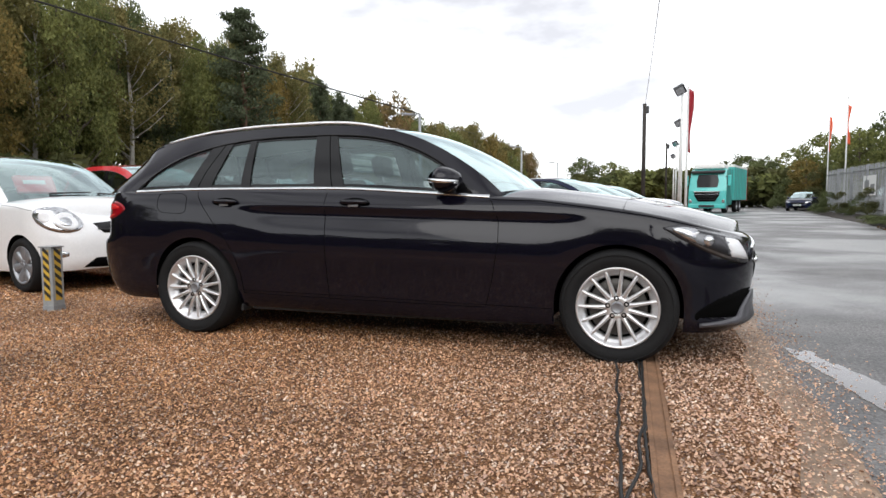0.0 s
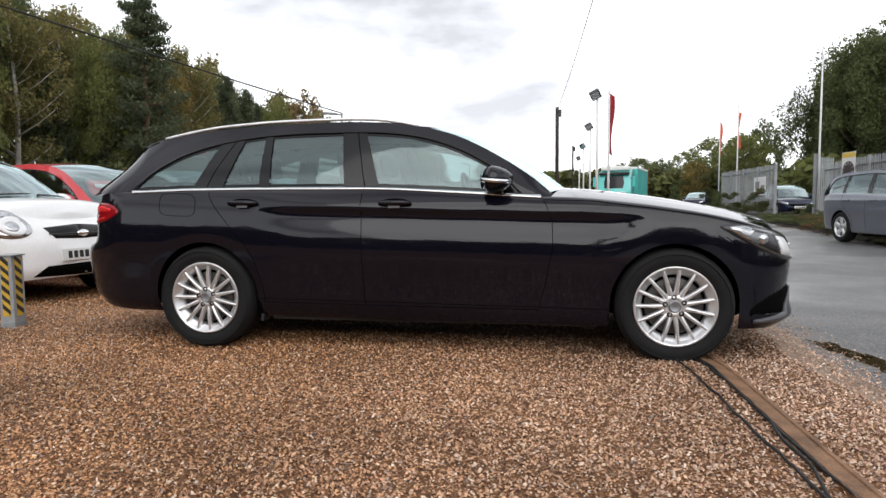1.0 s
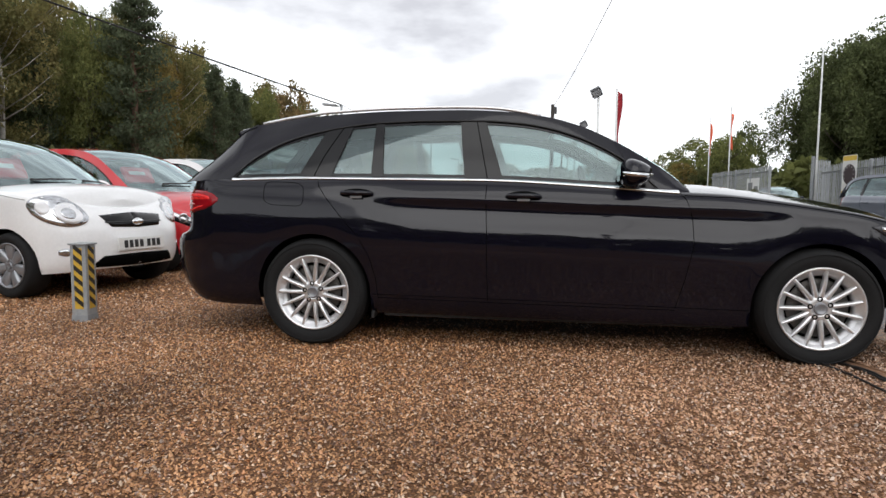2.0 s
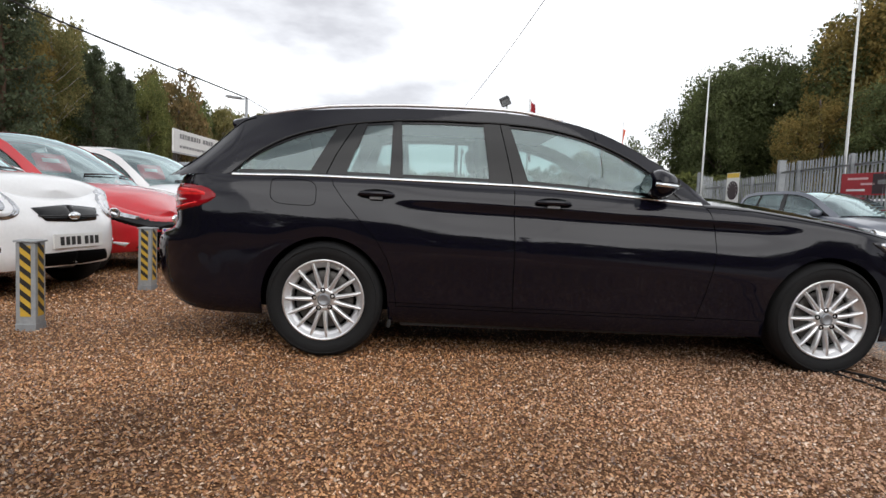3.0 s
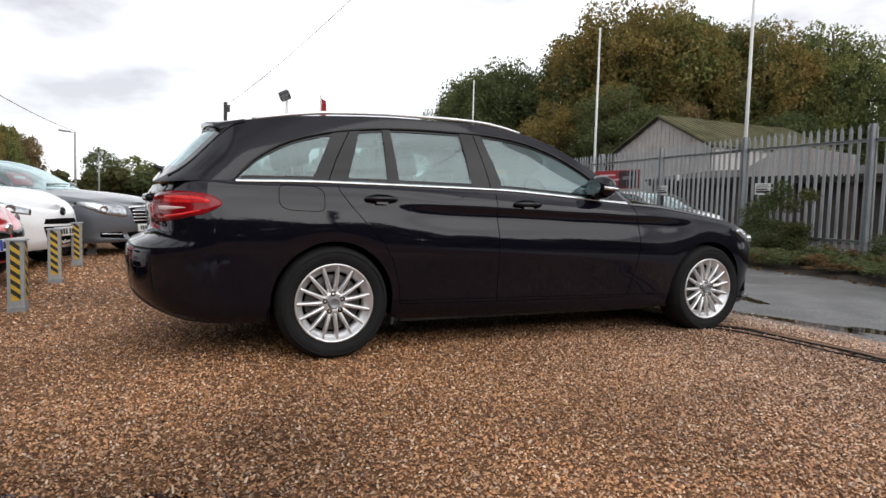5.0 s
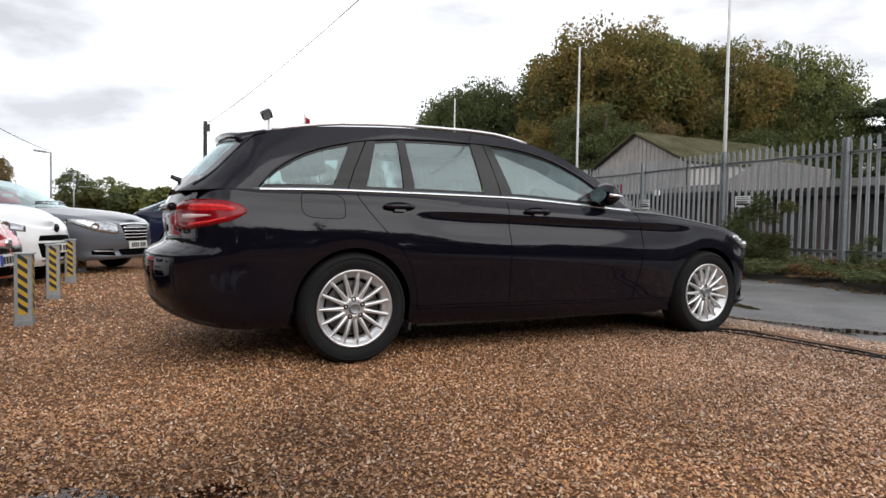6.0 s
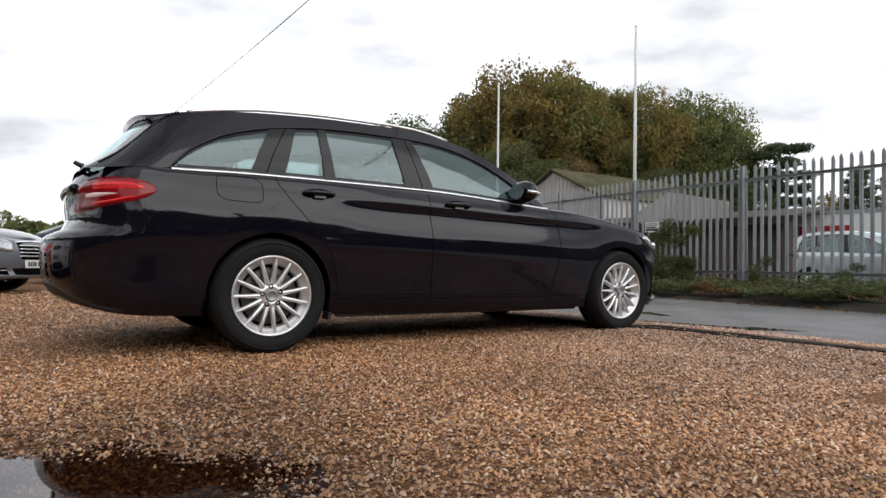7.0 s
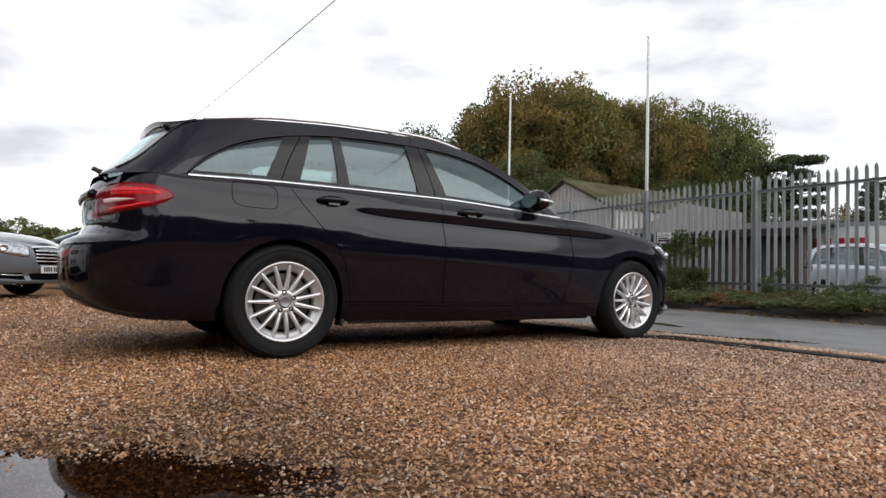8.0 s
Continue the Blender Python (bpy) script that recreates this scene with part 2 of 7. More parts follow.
M.update(
    leaf_green=leaf_mat("olive_green_leaves", (0.042, 0.052, 0.017), (0.062, 0.064, 0.021)),
    leaf_dark=leaf_mat("dark_green_leaves", (0.026, 0.034, 0.014), (0.040, 0.046, 0.018)),
    leaf_gold=leaf_mat("autumn_yellow_leaves", (0.040, 0.047, 0.015), (0.082, 0.055, 0.017)),
    leaf_rust=leaf_mat("autumn_brown_leaves", (0.046, 0.044, 0.018), (0.076, 0.050, 0.023)),
    leaf_pine=leaf_mat("dark_pine_needles", (0.022, 0.030, 0.017), (0.032, 0.038, 0.021)),
    leaf_birch=leaf_mat("yellow_green_birch_leaves", (0.048, 0.054, 0.019), (0.074, 0.061, 0.024)),
    leaf_weed=leaf_mat("weed_leaves", (0.024, 0.031, 0.011), (0.038, 0.036, 0.014)),
    leaf_fallen=leaf_mat("fallen_dry_leaves", (0.045, 0.026, 0.012), (0.065, 0.038, 0.016)),
)


# ---- building helpers ----
def part(name, bm, material, parent=None, label="", smooth=False):
    me = bpy.data.meshes.new(name)
    bm.to_mesh(me)
    bm.free()
    if smooth:
        me.polygons.foreach_set("use_smooth", [True] * len(me.polygons))
    me.materials.append(material)
    ob = new(name, me)
    ob.parent = parent
    if label:
        ob["label"] = label
    return ob


def sheet(name, verts, faces, material, parent=None, label="", smooth=True, weld=False):
    me = bpy.data.meshes.new(name)
    me.from_pydata([tuple(v) for v in verts], [], faces)
    if weld:
        bm = bmesh.new()
        bm.from_mesh(me)
        bmesh.ops.remove_doubles(bm, verts=bm.verts, dist=0.0004)
        bmesh.ops.dissolve_degenerate(bm, dist=0.0002, edges=bm.edges)
        bmesh.ops.recalc_face_normals(bm, faces=bm.faces)
        bm.to_mesh(me)
        bm.free()
    if smooth:
        me.polygons.foreach_set("use_smooth", [True] * len(me.polygons))
    me.materials.append(material)
    ob = new(name, me)
    ob.parent = parent
    if label:
        ob["label"] = label
    return ob


def thing(name, m, label, category, group="", kind=""):
    ob = new(name)
    ob.empty_display_size = 0.1
    ob.matrix_world = m
    return tagged(ob, label, category, group, kind)


def box_bm(sx, sy, sz, m=None, bevel=0.0, seg=2, bm=None):
    bm = bm or bmesh.new()
    made = bmesh.ops.create_cube(bm, size=1.0, matrix=(m or Matrix()) @ Matrix.Diagonal((sx, sy, sz, 1)))
    if bevel:
        vs = set(made["verts"])
        es = [e for e in bm.edges if e.verts[0] in vs and e.verts[1] in vs]
        bmesh.ops.bevel(bm, geom=es, offset=bevel, segments=seg, profile=0.6, affect="EDGES")
    return bm


def tube_bm(pts, r, seg=8, bm=None, cap=True):
    """A round bar along points; r one radius or one for each point."""
    bm = bm or bmesh.new()
    pts = [Vector(p) for p in pts]
    rs = r if isinstance(r, (list, tuple)) else [r] * len(pts)
    rings, side = [], None
    for i, p in enumerate(pts):
        d = (pts[min(i + 1, len(pts) - 1)] - pts[max(i - 1, 0)]).normalized()
        if side is None:
            side = d.orthogonal().normalized()
        side = (side - d * side.dot(d)).normalized()
        up = d.cross(side)
        rings.append([bm.verts.new(p + (side * math.cos(a) + up * math.sin(a)) * rs[i]) for a in (2 * math.pi * k / seg for k in range(seg))])
    for a, b in zip(rings, rings[1:]):
        for k in range(seg):
            bm.faces.new((a[k], a[(k + 1) % seg], b[(k + 1) % seg], b[k]))
    if cap:
        bm.faces.new(rings[0][::-1])
        bm.faces.new(rings[-1])
    return bm


def lathe(profile, seg=48, axis="y"):
    """Verts and faces of a profile of (radius, along) turned about the axis."""
    vs, fs, n = [], [], len(profile)
    for i in range(seg):
        a = 2 * math.pi * i / seg
        for r, h in profile:
            vs.append((r * math.cos(a), h, r * math.sin(a)) if axis == "y" else (r * math.cos(a), r * math.sin(a), h))
    for i in range(seg):
        j = (i + 1) % seg
        for k in range(n - 1):
            fs.append((i * n + k, i * n + k + 1, j * n + k + 1, j * n + k))
    return vs, fs


def curve(pts):
    """A smooth run through (x, value) points, with no overshoot."""
    xs, ys = np.array([p[0] for p in pts], float), np.array([p[1] for p in pts], float)
    h = np.diff(xs)
    d = np.diff(ys) / h
    m = np.zeros(len(xs))
    m[0], m[-1] = d[0], d[-1]
    for i in range(1, len(xs) - 1):
        if d[i - 1] * d[i] > 0:
            w1, w2 = 2 * h[i] + h[i - 1], h[i] + 2 * h[i - 1]
            m[i] = (w1 + w2) / (w1 / d[i - 1] + w2 / d[i])

    def f(x):
        x = min(max(x, xs[0]), xs[-1])
        i = int(min(np.searchsorted(xs, x, side="right") - 1, len(xs) - 2))
        t = (x - xs[i]) / h[i]
        return float((1 + 2 * t) * (1 - t) ** 2 * ys[i] + t * (1 - t) ** 2 * h[i] * m[i] + t * t * (3 - 2 * t) * ys[i + 1] + t * t * (t - 1) * h[i] * m[i + 1])
    return f


def grid_faces(nu, nv, off=0):
    return [(off + i * nv + j, off + i * nv + j + 1, off + (i + 1) * nv + j + 1, off + (i + 1) * nv + j) for i in range(nu - 1) for j in range(nv - 1)]


# ---- wheels and cars ----
def smooth01(a, b, x):
    t = min(max((x - a) / (b - a), 0), 1)
    return t * t * (3 - 2 * t)


def wheel(parent, at, outward, R, rim, width, spokes, alloy, detailed=True, turn=0.0):
    """A wheel with its outer face towards outward (-1 or 1 along y)."""
    seg = 64 if detailed else 32
    w = new("wheel")
    w.empty_display_size = 0.05
    w.parent = parent
    w.matrix_local = pose(*at, 0, 0, 0 if outward < 0 else 180)
    h, s = width, R - rim
    prof = [(rim - 0.012, 0.03), (rim, 0.006), (rim + 0.012, 0.0), (rim + s * 0.3, -0.012), (rim + s * 0.6, -0.014), (rim + s * 0.78, -0.006), (rim + s * 0.9, 0.012), (R - 0.006, 0.03),
            (R, 0.05), (R, h * 0.5), (R, h - 0.05), (R - 0.01, h - 0.02), (rim + s * 0.5, h + 0.01), (rim, h)]
    sheet("tyre", *lathe(prof, seg), M["rubber"], w)
    if detailed:
        # tread grooves and a raised ring on the sidewall
        for k in (0.3, 0.45, 0.6, 0.75):
            sheet("tread_groove", *lathe([(R + 0.001, h * k - 0.005), (R - 0.004, h * k), (R + 0.001, h * k + 0.005)], seg), M["gap"], w)
        sheet("sidewall_rib", *lathe([(rim + s * 0.66, -0.0135), (rim + s * 0.68, -0.0175), (rim + s * 0.71, -0.0175), (rim + s * 0.73, -0.0125)], seg), M["rubber"], w)
    sheet("rim", *lathe([(rim + 0.004, 0.004), (rim + 0.005, -0.003), (rim - 0.002, -0.006), (rim - 0.010, -0.001), (rim - 0.013, 0.010), (rim - 0.022, 0.014), (rim - 0.024, 0.03), (rim - 0.03, 0.12), (rim - 0.03, h)], seg), alloy, w)
    if detailed:
        # stepped well between the lip and the spokes
        sheet("rim_well", *lathe([(rim - 0.012, 0.012), (rim * 0.925, 0.015), (rim * 0.92, 0.020), (rim * 0.878, 0.021), (rim * 0.872, 0.026), (rim * 0.832, 0.028), (rim * 0.826, 0.034), (rim * 0.80, 0.037), (rim * 0.79, 0.09)], seg), alloy, w)
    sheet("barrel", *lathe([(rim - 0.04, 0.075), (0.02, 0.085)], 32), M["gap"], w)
    sheet("brake_disc", *lathe([(rim * 0.72, 0.06), (rim * 0.70, 0.055), (rim * 0.3, 0.055), (rim * 0.28, 0.06)], 40), M["disc"], w)
    hub = rim * 0.30
    sheet("hub", *lathe([(hub + 0.012, 0.05), (hub + 0.004, 0.022), (hub - 0.006, 0.014), (hub * 0.6, 0.012), (hub * 0.52, 0.016), (0.001, 0.016)], 40), alloy, w)
    sheet("hub_cap", *lathe([(hub * 0.52, 0.016), (hub * 0.50, 0.004), (hub * 0.42, 0.001), (hub * 0.36, 0.004), (0.001, 0.004)], 32), M["alloy_dark"], w)
    r0, r1 = hub * 0.9, rim - 0.012
    n = 7
    vs, fs = [], []
    w0, w1 = (0.0145, 0.0095) if spokes > 10 else (0.034, 0.050)
    for i in range(n):
        t = i / (n - 1)
        r = r0 + (r1 - r0) * t
        hw = w0 + (w1 - w0) * t ** 0.7
        y = 0.014 - 0.016 * math.sin(min(t * 1.15, 1) * math.pi * 0.5) + 0.006 * t * t
        for dx, dy in ((-1.0, 0.03), (-0.92, 0.008), (-0.45, 0.0), (0.45, 0.0), (0.92, 0.008), (1.0, 0.03)):
            vs.append((hw * dx, y + dy, r))
    fs = grid_faces(n, 6)
    me = bpy.data.meshes.new("spoke")
    me.from_pydata(vs, [], fs)
    me.polygons.foreach_set("use_smooth", [True] * len(me.polygons))
    me.materials.append(alloy)
    for k in range(spokes):
        sp = new("spoke", me)
        sp.parent = w
        sp.matrix_local = pose(0, 0, 0, 0, turn + 360 * k / spokes, 0)
    for k in range(5):
        a = radians(72 * k + turn + 90)
        b = lathe([(0.0145, 0.007), (0.0135, 0.004), (0.001, 0.0125)], 14)
        o = sheet("bolt", *b, M["gap"] if detailed else M["alloy_dark"], w)
        o.matrix_local = pose(hub * 0.80 * math.cos(a), 0.005, hub * 0.80 * math.sin(a))
    return w


class Car:
    """A car body lofted round its plan outline. x forward from the rear axle, y to its left, z up."""

    def __init__(self, P):
        self.P = P
        self.T, self.B = curve(P["belt"]), curve(P["bottom"])
        self.ZR, self.WR = curve(P["roof"]), curve(P["roofw"])
        self.dS, self.dQ, self.dF, self.dR = curve(P["side"]), curve(P["plain"]), curve(P["front"]), curve(P["rear"])
        self.bulge, self.hoodc = curve(P["bulge"]), curve(P["hood_crown"])

    def width(self, x):
        P = self.P
        return P["W"] - P["bow"] * ((x - (P["a"] + P["b"]) / 2) / ((P["a"] - P["b"]) / 2)) ** 2

    def raw(self, u):
        P = self.P
        if u < 1:
            t = radians(90 * (1 - u))
            return P["a"] + (P["F"] - P["a"]) * max(math.sin(t), 0) ** (2 / P["pf"]), self.width(P["a"]) * max(math.cos(t), 0) ** (2 / P["qf"])
        if u <= 2:
            x = P["a"] + (P["b"] - P["a"]) * (u - 1)
            return x, self.width(x)
        t = radians(90 * (u - 2))
        return P["b"] - (P["b"] - P["R"]) * max(math.sin(t), 0) ** (2 / P["pr"]), self.width(P["b"]) * max(math.cos(t), 0) ** (2 / P["qr"])

    def u_of_x(self, x):
        P = self.P
        if x > P["a"]:
            return 1 - math.degrees(math.asin(min(1, (x - P["a"]) / (P["F"] - P["a"])) ** (P["pf"] / 2))) / 90
        if x >= P["b"]:
            return 1 + (P["a"] - x) / (P["a"] - P["b"])
        return 2 + math.degrees(math.asin(min(1, (P["b"] - x) / (P["b"] - P["R"])) ** (P["pr"] / 2))) / 90

    def u_of_y(self, y, front=True):
        P = self.P
        q, w = (P["qf"], self.width(P["a"])) if front else (P["qr"], self.width(P["b"]))
        t = math.degrees(math.acos(min(1, abs(y) / w) ** (q / 2)))
        return 1 - t / 90 if front else 2 + t / 90

    def inset(self, u, x, nx, z):
        P = self.P
        zc = z - (P["crease0"] - P["crease"] * x)
        w = smooth01(P["fade_r"][0], P["fade_r"][1], x) * (1 - smooth01(P["fade_f"][0], P["fade_f"][1], x))
        side = w * self.dS(zc) + (1 - w) * self.dQ(zc)
        end = self.dF(z) if u < 1.5 else self.dR(z)
        k = nx * nx
        zt, r = self.T(x), P["roll"]
        e = 0.0
        if z > zt - r:
            q = min(1, (z - zt + r) / r)
            e = r * P["rollw"] * (1 - math.sqrt(max(0, 1 - q * q)))
            if "roll_from" in P:
                e *= smooth01(P["roll_from"] - 0.30, P["roll_from"], x)
        # the panel rolls in towards the wheel arches
        for xc in (0.0, P["wb"]):
            side += P.get("tuck", 0.0) * smooth01(P["arch"] + 0.11, P["arch"] - 0.01, math.hypot(x - xc, z - P["tyre"])) ** 2
        return (1 - k) * side + k * end + e

    def shell(self, u, z, off=0.0, flip=1):
        """A point of the body's side at u (0 front middle .. 3 rear middle); flip 1 the right side, -1 the left."""
        x, y = self.raw(u)
        e = 0.004
        x0, y0 = self.raw(max(u - e, 0))
        x1, y1 = self.raw(min(u + e, 3))
        tx, ty = x1 - x0, y1 - y0
        ln = math.hypot(tx, ty) or 1
        nx, ny = ty / ln, -tx / ln
        if u <= 0.0001 or u >= 2.9999:
            nx, ny = (1, 0) if u < 1 else (-1, 0)
        d = self.inset(u, x, nx, z) - off
        return Vector((x - nx * d, -flip * max(y - ny * d, 0.0), z))

    def side(self, x, z, off=0.0, flip=1):
        return self.shell(self.u_of_x(x), z, off, flip)

    def green(self, x, z, off=0.0, flip=1):
        """A point of the window side above the belt."""
        zb, zr = self.T(x), self.ZR(x)
        wb = abs(self.side(x, zb).y)
        t = min(max((z - zb) / max(zr - zb, 0.02), 0), 1.05)
        y = wb - (wb - self.WR(x)) * t ** 1.3
        return Vector((x, -flip * (y + off), z))

    def top(self, x, s, lift=0.0):
        """A point across the roof or screens: s from -1 (right edge) to 1."""
        c = self.P["roof_crown"]
        return Vector((x + self.bulge(x) * (1 - s * s), s * self.WR(x), self.ZR(x) + c * (1 - s * s) + lift))

    def patch(self, name, lower, upper, material, parent, off=0.004, n=14, v=4, flip=1, label="", depth=0.012):
        """A raised piece on the body between two runs of (u, z)."""
        def run(pts, t):
            k = t * (len(pts) - 1)
            i = min(int(k), len(pts) - 2)
            f = k - i
            return pts[i][0] + (pts[i + 1][0] - pts[i][0]) * f, pts[i][1] + (pts[i + 1][1] - pts[i][1]) * f
        vs = []
        for i in range(n):
            a, b = run(lower, i / (n - 1)), run(upper, i / (n - 1))
            for j in range(v):
                f = j / (v - 1)
                o = off - (depth if i in (0, n - 1) or j in (0, v - 1) else 0) * 0.35
                vs.append(self.shell(a[0] + (b[0] - a[0]) * f, a[1] + (b[1] - a[1]) * f, o, flip))
        fs = grid_faces(n, v)
        k = len(vs)
        ring = [i * v for i in range(n)] + [(n - 1) * v + j for j in range(1, v)] + [i * v + v - 1 for i in range(n - 2, -1, -1)] + [j for j in range(v - 2, 0, -1)]
        for r in ring:
            p = Vector(vs[r])
            vs.append(p + Vector((0.0 if abs(p.y) > 0.5 else -math.copysign(depth, p.x - 1), math.copysign(depth, -p.y) if abs(p.y) > 0.5 else 0, 0)))
        m = len(ring)
        for i in range(m):
            fs.append((ring[i], ring[(i + 1) % m], k + (i + 1) % m, k + i))
        return sheet(name, vs, fs, material, parent, label)

    def line(self, name, pts, parent, r=0.0022, material=None, flip=1, green=False):
        """A thin shut line through (x, z) points."""
        fine = []
        for (x0, z0), (x1, z1) in zip(pts, pts[1:]):
            n = max(2, int(math.hypot(x1 - x0, z1 - z0) / 0.03))
            fine += [(x0 + (x1 - x0) * i / n, z0 + (z1 - z0) * i / n) for i in range(n)]
        fine.append(pts[-1])
        f = self.green if green else self.side
        return part(name, tube_bm([f(x, z, 0.0004, flip) for x, z in fine], r, 5), material or M["gap"], parent)


def seat(parent, x, y, w, material, bench=False):
    s = new("seat")
    s.parent = parent
    s.matrix_local = pose(x, y, 0.30)
    part("cushion", box_bm(0.50, w, 0.20, pose(0.10, 0, 0.12), 0.05), material, s, smooth=True)
    part("backrest", box_bm(0.14, w, 0.62, pose(-0.22, 0, 0.47, 0, -16, 0), 0.05), material, s, smooth=True)
    for dy in ((-w * 0.32, 0, w * 0.32) if bench else (0,)):
        part("headrest", box_bm(0.09, 0.25, 0.17, pose(-0.34, dy, 0.90, 0, -12, 0), 0.035), material, s, smooth=True)
        part("headrest_post", tube_bm([(-0.30, dy - 0.05, 0.74), (-0.33, dy - 0.05, 0.86)], 0.006, 6), M["alloy_dark"], s)
    return s


def build_car(name, m, P, paint_mat, label, category="car", group="", alloy="alloy", main=False):
    c = Car(P)
    car = thing(name, m, label, category, group)
    R, ar = P["tyre"], P["arch"]
    axles = (0.0, P["wb"])
    us = set()
    for xc in axles:
        for k in range(0, 181, 6 if main else 12):
            us.add(c.u_of_x(xc + ar * math.cos(radians(k))))
        for e in (ar + 0.001, -ar - 0.001, ar + 0.03, -ar - 0.03):
            us.add(c.u_of_x(xc + e))
    even = set(np.linspace(0, 1, 26 if main else 18)) | set(np.linspace(1, 2, 60 if main else 26)) | set(np.linspace(2, 3, 26 if main else 18))
    us = sorted(us | {u for u in even if u in (0.0, 3.0) or min(abs(u - q) for q in us) > 0.004})
    nf = 46 if main else 26

    def bottom(x):
        z = c.B(x)
        for xc in axles:
            if abs(x - xc) <= ar:
                z = max(z, R + 0.0 + math.sqrt(max(0, ar * ar - (x - xc) ** 2)) * P.get("arch_k", 1.0))
        return z
    for flip in (1, -1):
        vs = []
        for u in us:
            x = c.raw(u)[0]
            lo, hi, zb = c.B(x), c.T(x), bottom(x)
            for k in range(nf):
                f = k / (nf - 1)
                vs.append(c.shell(u, max(lo + (hi - lo) * (1 - (1 - f) ** 1.25), zb), 0, flip))
        sheet("body_side", vs, grid_faces(len(us), nf), paint_mat, car, weld=True)
        # wheel arch lips and liners
        for xc in axles:
            vs = []
            for k in range(0, 33):
                a = math.pi * k / 32
                x, z = xc + ar * math.cos(a), R + math.sqrt(max(0, ar * ar - (ar * math.cos(a)) ** 2)) * P.get("arch_k", 1.0)
                e = c.side(x, z, 0.0, flip)
                vs += [e, e + Vector((0, flip * 0.012, -0.004)), Vector((xc + (x - xc) * 1.04, e.y + flip * 0.05, R + (z - R) * 1.04)), Vector((xc + (x - xc) * 1.04, -flip * (P["W"] - 0.42), R + (z - R) * 1.04))]
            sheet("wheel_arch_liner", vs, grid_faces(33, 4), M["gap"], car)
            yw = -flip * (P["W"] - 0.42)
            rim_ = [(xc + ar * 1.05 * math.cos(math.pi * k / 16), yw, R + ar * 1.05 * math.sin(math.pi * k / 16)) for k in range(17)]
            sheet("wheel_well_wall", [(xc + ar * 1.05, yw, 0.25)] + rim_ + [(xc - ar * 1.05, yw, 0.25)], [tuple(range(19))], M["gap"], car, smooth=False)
    # bonnet, from the cowl to the nose
    hu = [u for u in np.linspace(c.u_of_x(P["cowl"]), 0.0, 44 if main else 26)]
    vs = []
    for u in hu:
        x = c.raw(u)[0]
        e = c.shell(u, c.T(x))
        for j in range(13):
            s = -1 + j / 6
            vs.append((e.x, -e.y * s, e.z + c.hoodc(e.x) * (1 - abs(s) ** 2.6)))
    sheet("bonnet", vs, grid_faces(len(hu), 13), paint_mat, car)
    # roof, screens
    W0, W1, r0, r1 = P["screen"]  # windscreen from header to cowl; hatch glass
    def across(nm, x0, x1, material, n=12, lift=0.0, smin=-1.0, label=""):
        vs = [c.top(x0 + (x1 - x0) * i / (n - 1), smin + (-2 * smin) * j / 12, lift) for i in range(n) for j in range(13)]
        return sheet(nm, vs, grid_faces(n, 13), material, car, label)
    across("roof", r1, W0, paint_mat, 24)
    across("headlining", r1 + 0.06, W0 + 0.02, M["trim_pale"], 16, -0.035, -0.95)
    across("windscreen", W0, W1, M["screen"], 14, -0.004)
    across("rear_window", r0, r1, M["glass"], 10, -0.004, -0.86)
    for sgn in (-1, 1):
        vs = [c.top(r0 + (r1 - r0) * i / 9, sgn * (0.86 + 0.14 * j / 3), 0) for i in range(10) for j in range(4)]
        sheet("rear_pillar", vs, grid_faces(10, 4), P.get("pillar_mat", paint_mat), car)
    e0 = P["roof"][0][0]
    across("tailgate_top", e0, r0, paint_mat, 6)
    # sides above the belt
    ZT = curve(P["dlo"])
    d0, d1 = P["dlo"][0][0], P["dlo"][-1][0]
    xs = sorted(set(np.linspace(P["roof"][0][0], P["roof"][-1][0], 60)) | {d0, d1})
    for flip in (1, -1):
        vs = []
        for x in xs:
            lo, hi = (ZT(x) if d0 <= x <= d1 else c.T(x)), c.ZR(x)
            lo = min(max(lo, c.T(x)), hi)
            for k in range(6):
                vs.append(c.green(x, lo + (hi - lo) * k / 5, 0.0, flip))
        sheet("roof_side", vs, grid_faces(len(xs), 6), paint_mat, car, weld=True)
        for kind, b0, t0, b1, t1 in P["ribs"]:
            vs, n, v = [], 14, 7
            off = -0.008 if kind == "glass" else 0.001
            for i in range(n):
                f = i / (n - 1)
                xb, xt = b0 + (b1 - b0) * f, t0 + (t1 - t0) * f
                zb, zt = c.T(xb) - 0.004, max(ZT(xt), c.T(xt))
                for j in range(v):
                    g = j / (v - 1)
                    x, z = xb + (xt - xb) * g, zb + (zt - zb) * g
                    vs.append(c.green(x, z, off, flip))
            sheet("side_window" if kind == "glass" else "window_pillar", vs, grid_faces(n, v), M["glass"] if kind == "glass" else (M["gloss_black"] if kind == "black" else paint_mat), car)
        # dark rubber line round the side windows
        n = 60
        part("window_seal", tube_bm([c.green(d0 + (d1 - d0) * i / n, ZT(d0 + (d1 - d0) * i / n), 0.001, flip) for i in range(n + 1)], 0.007, 6), M["gloss_black"], car, smooth=True)
        if P.get("strip"):
            s0, s1 = P["strip"]
            vs = []
            for i in range(60):
                x = s0 + (s1 - s0) * i / 59
                b = c.side(x, c.T(x) - (0.010 if main else 0.006), 0.004, flip)
                t_ = c.green(x, c.T(x) + (0.012 if main else 0.010), 0.003, flip)
                mid = (b + t_) / 2 + Vector((0, -flip * 0.004, 0))
                vs += [b + Vector((0, flip * 0.01, 0)), b, mid, t_, t_ + Vector((0, flip * 0.01, 0))]
            sheet("belt_trim", vs, grid_faces(60, 5), M["chrome"] if main else M["plastic"], car, "bright polished trim strip" if main else "")
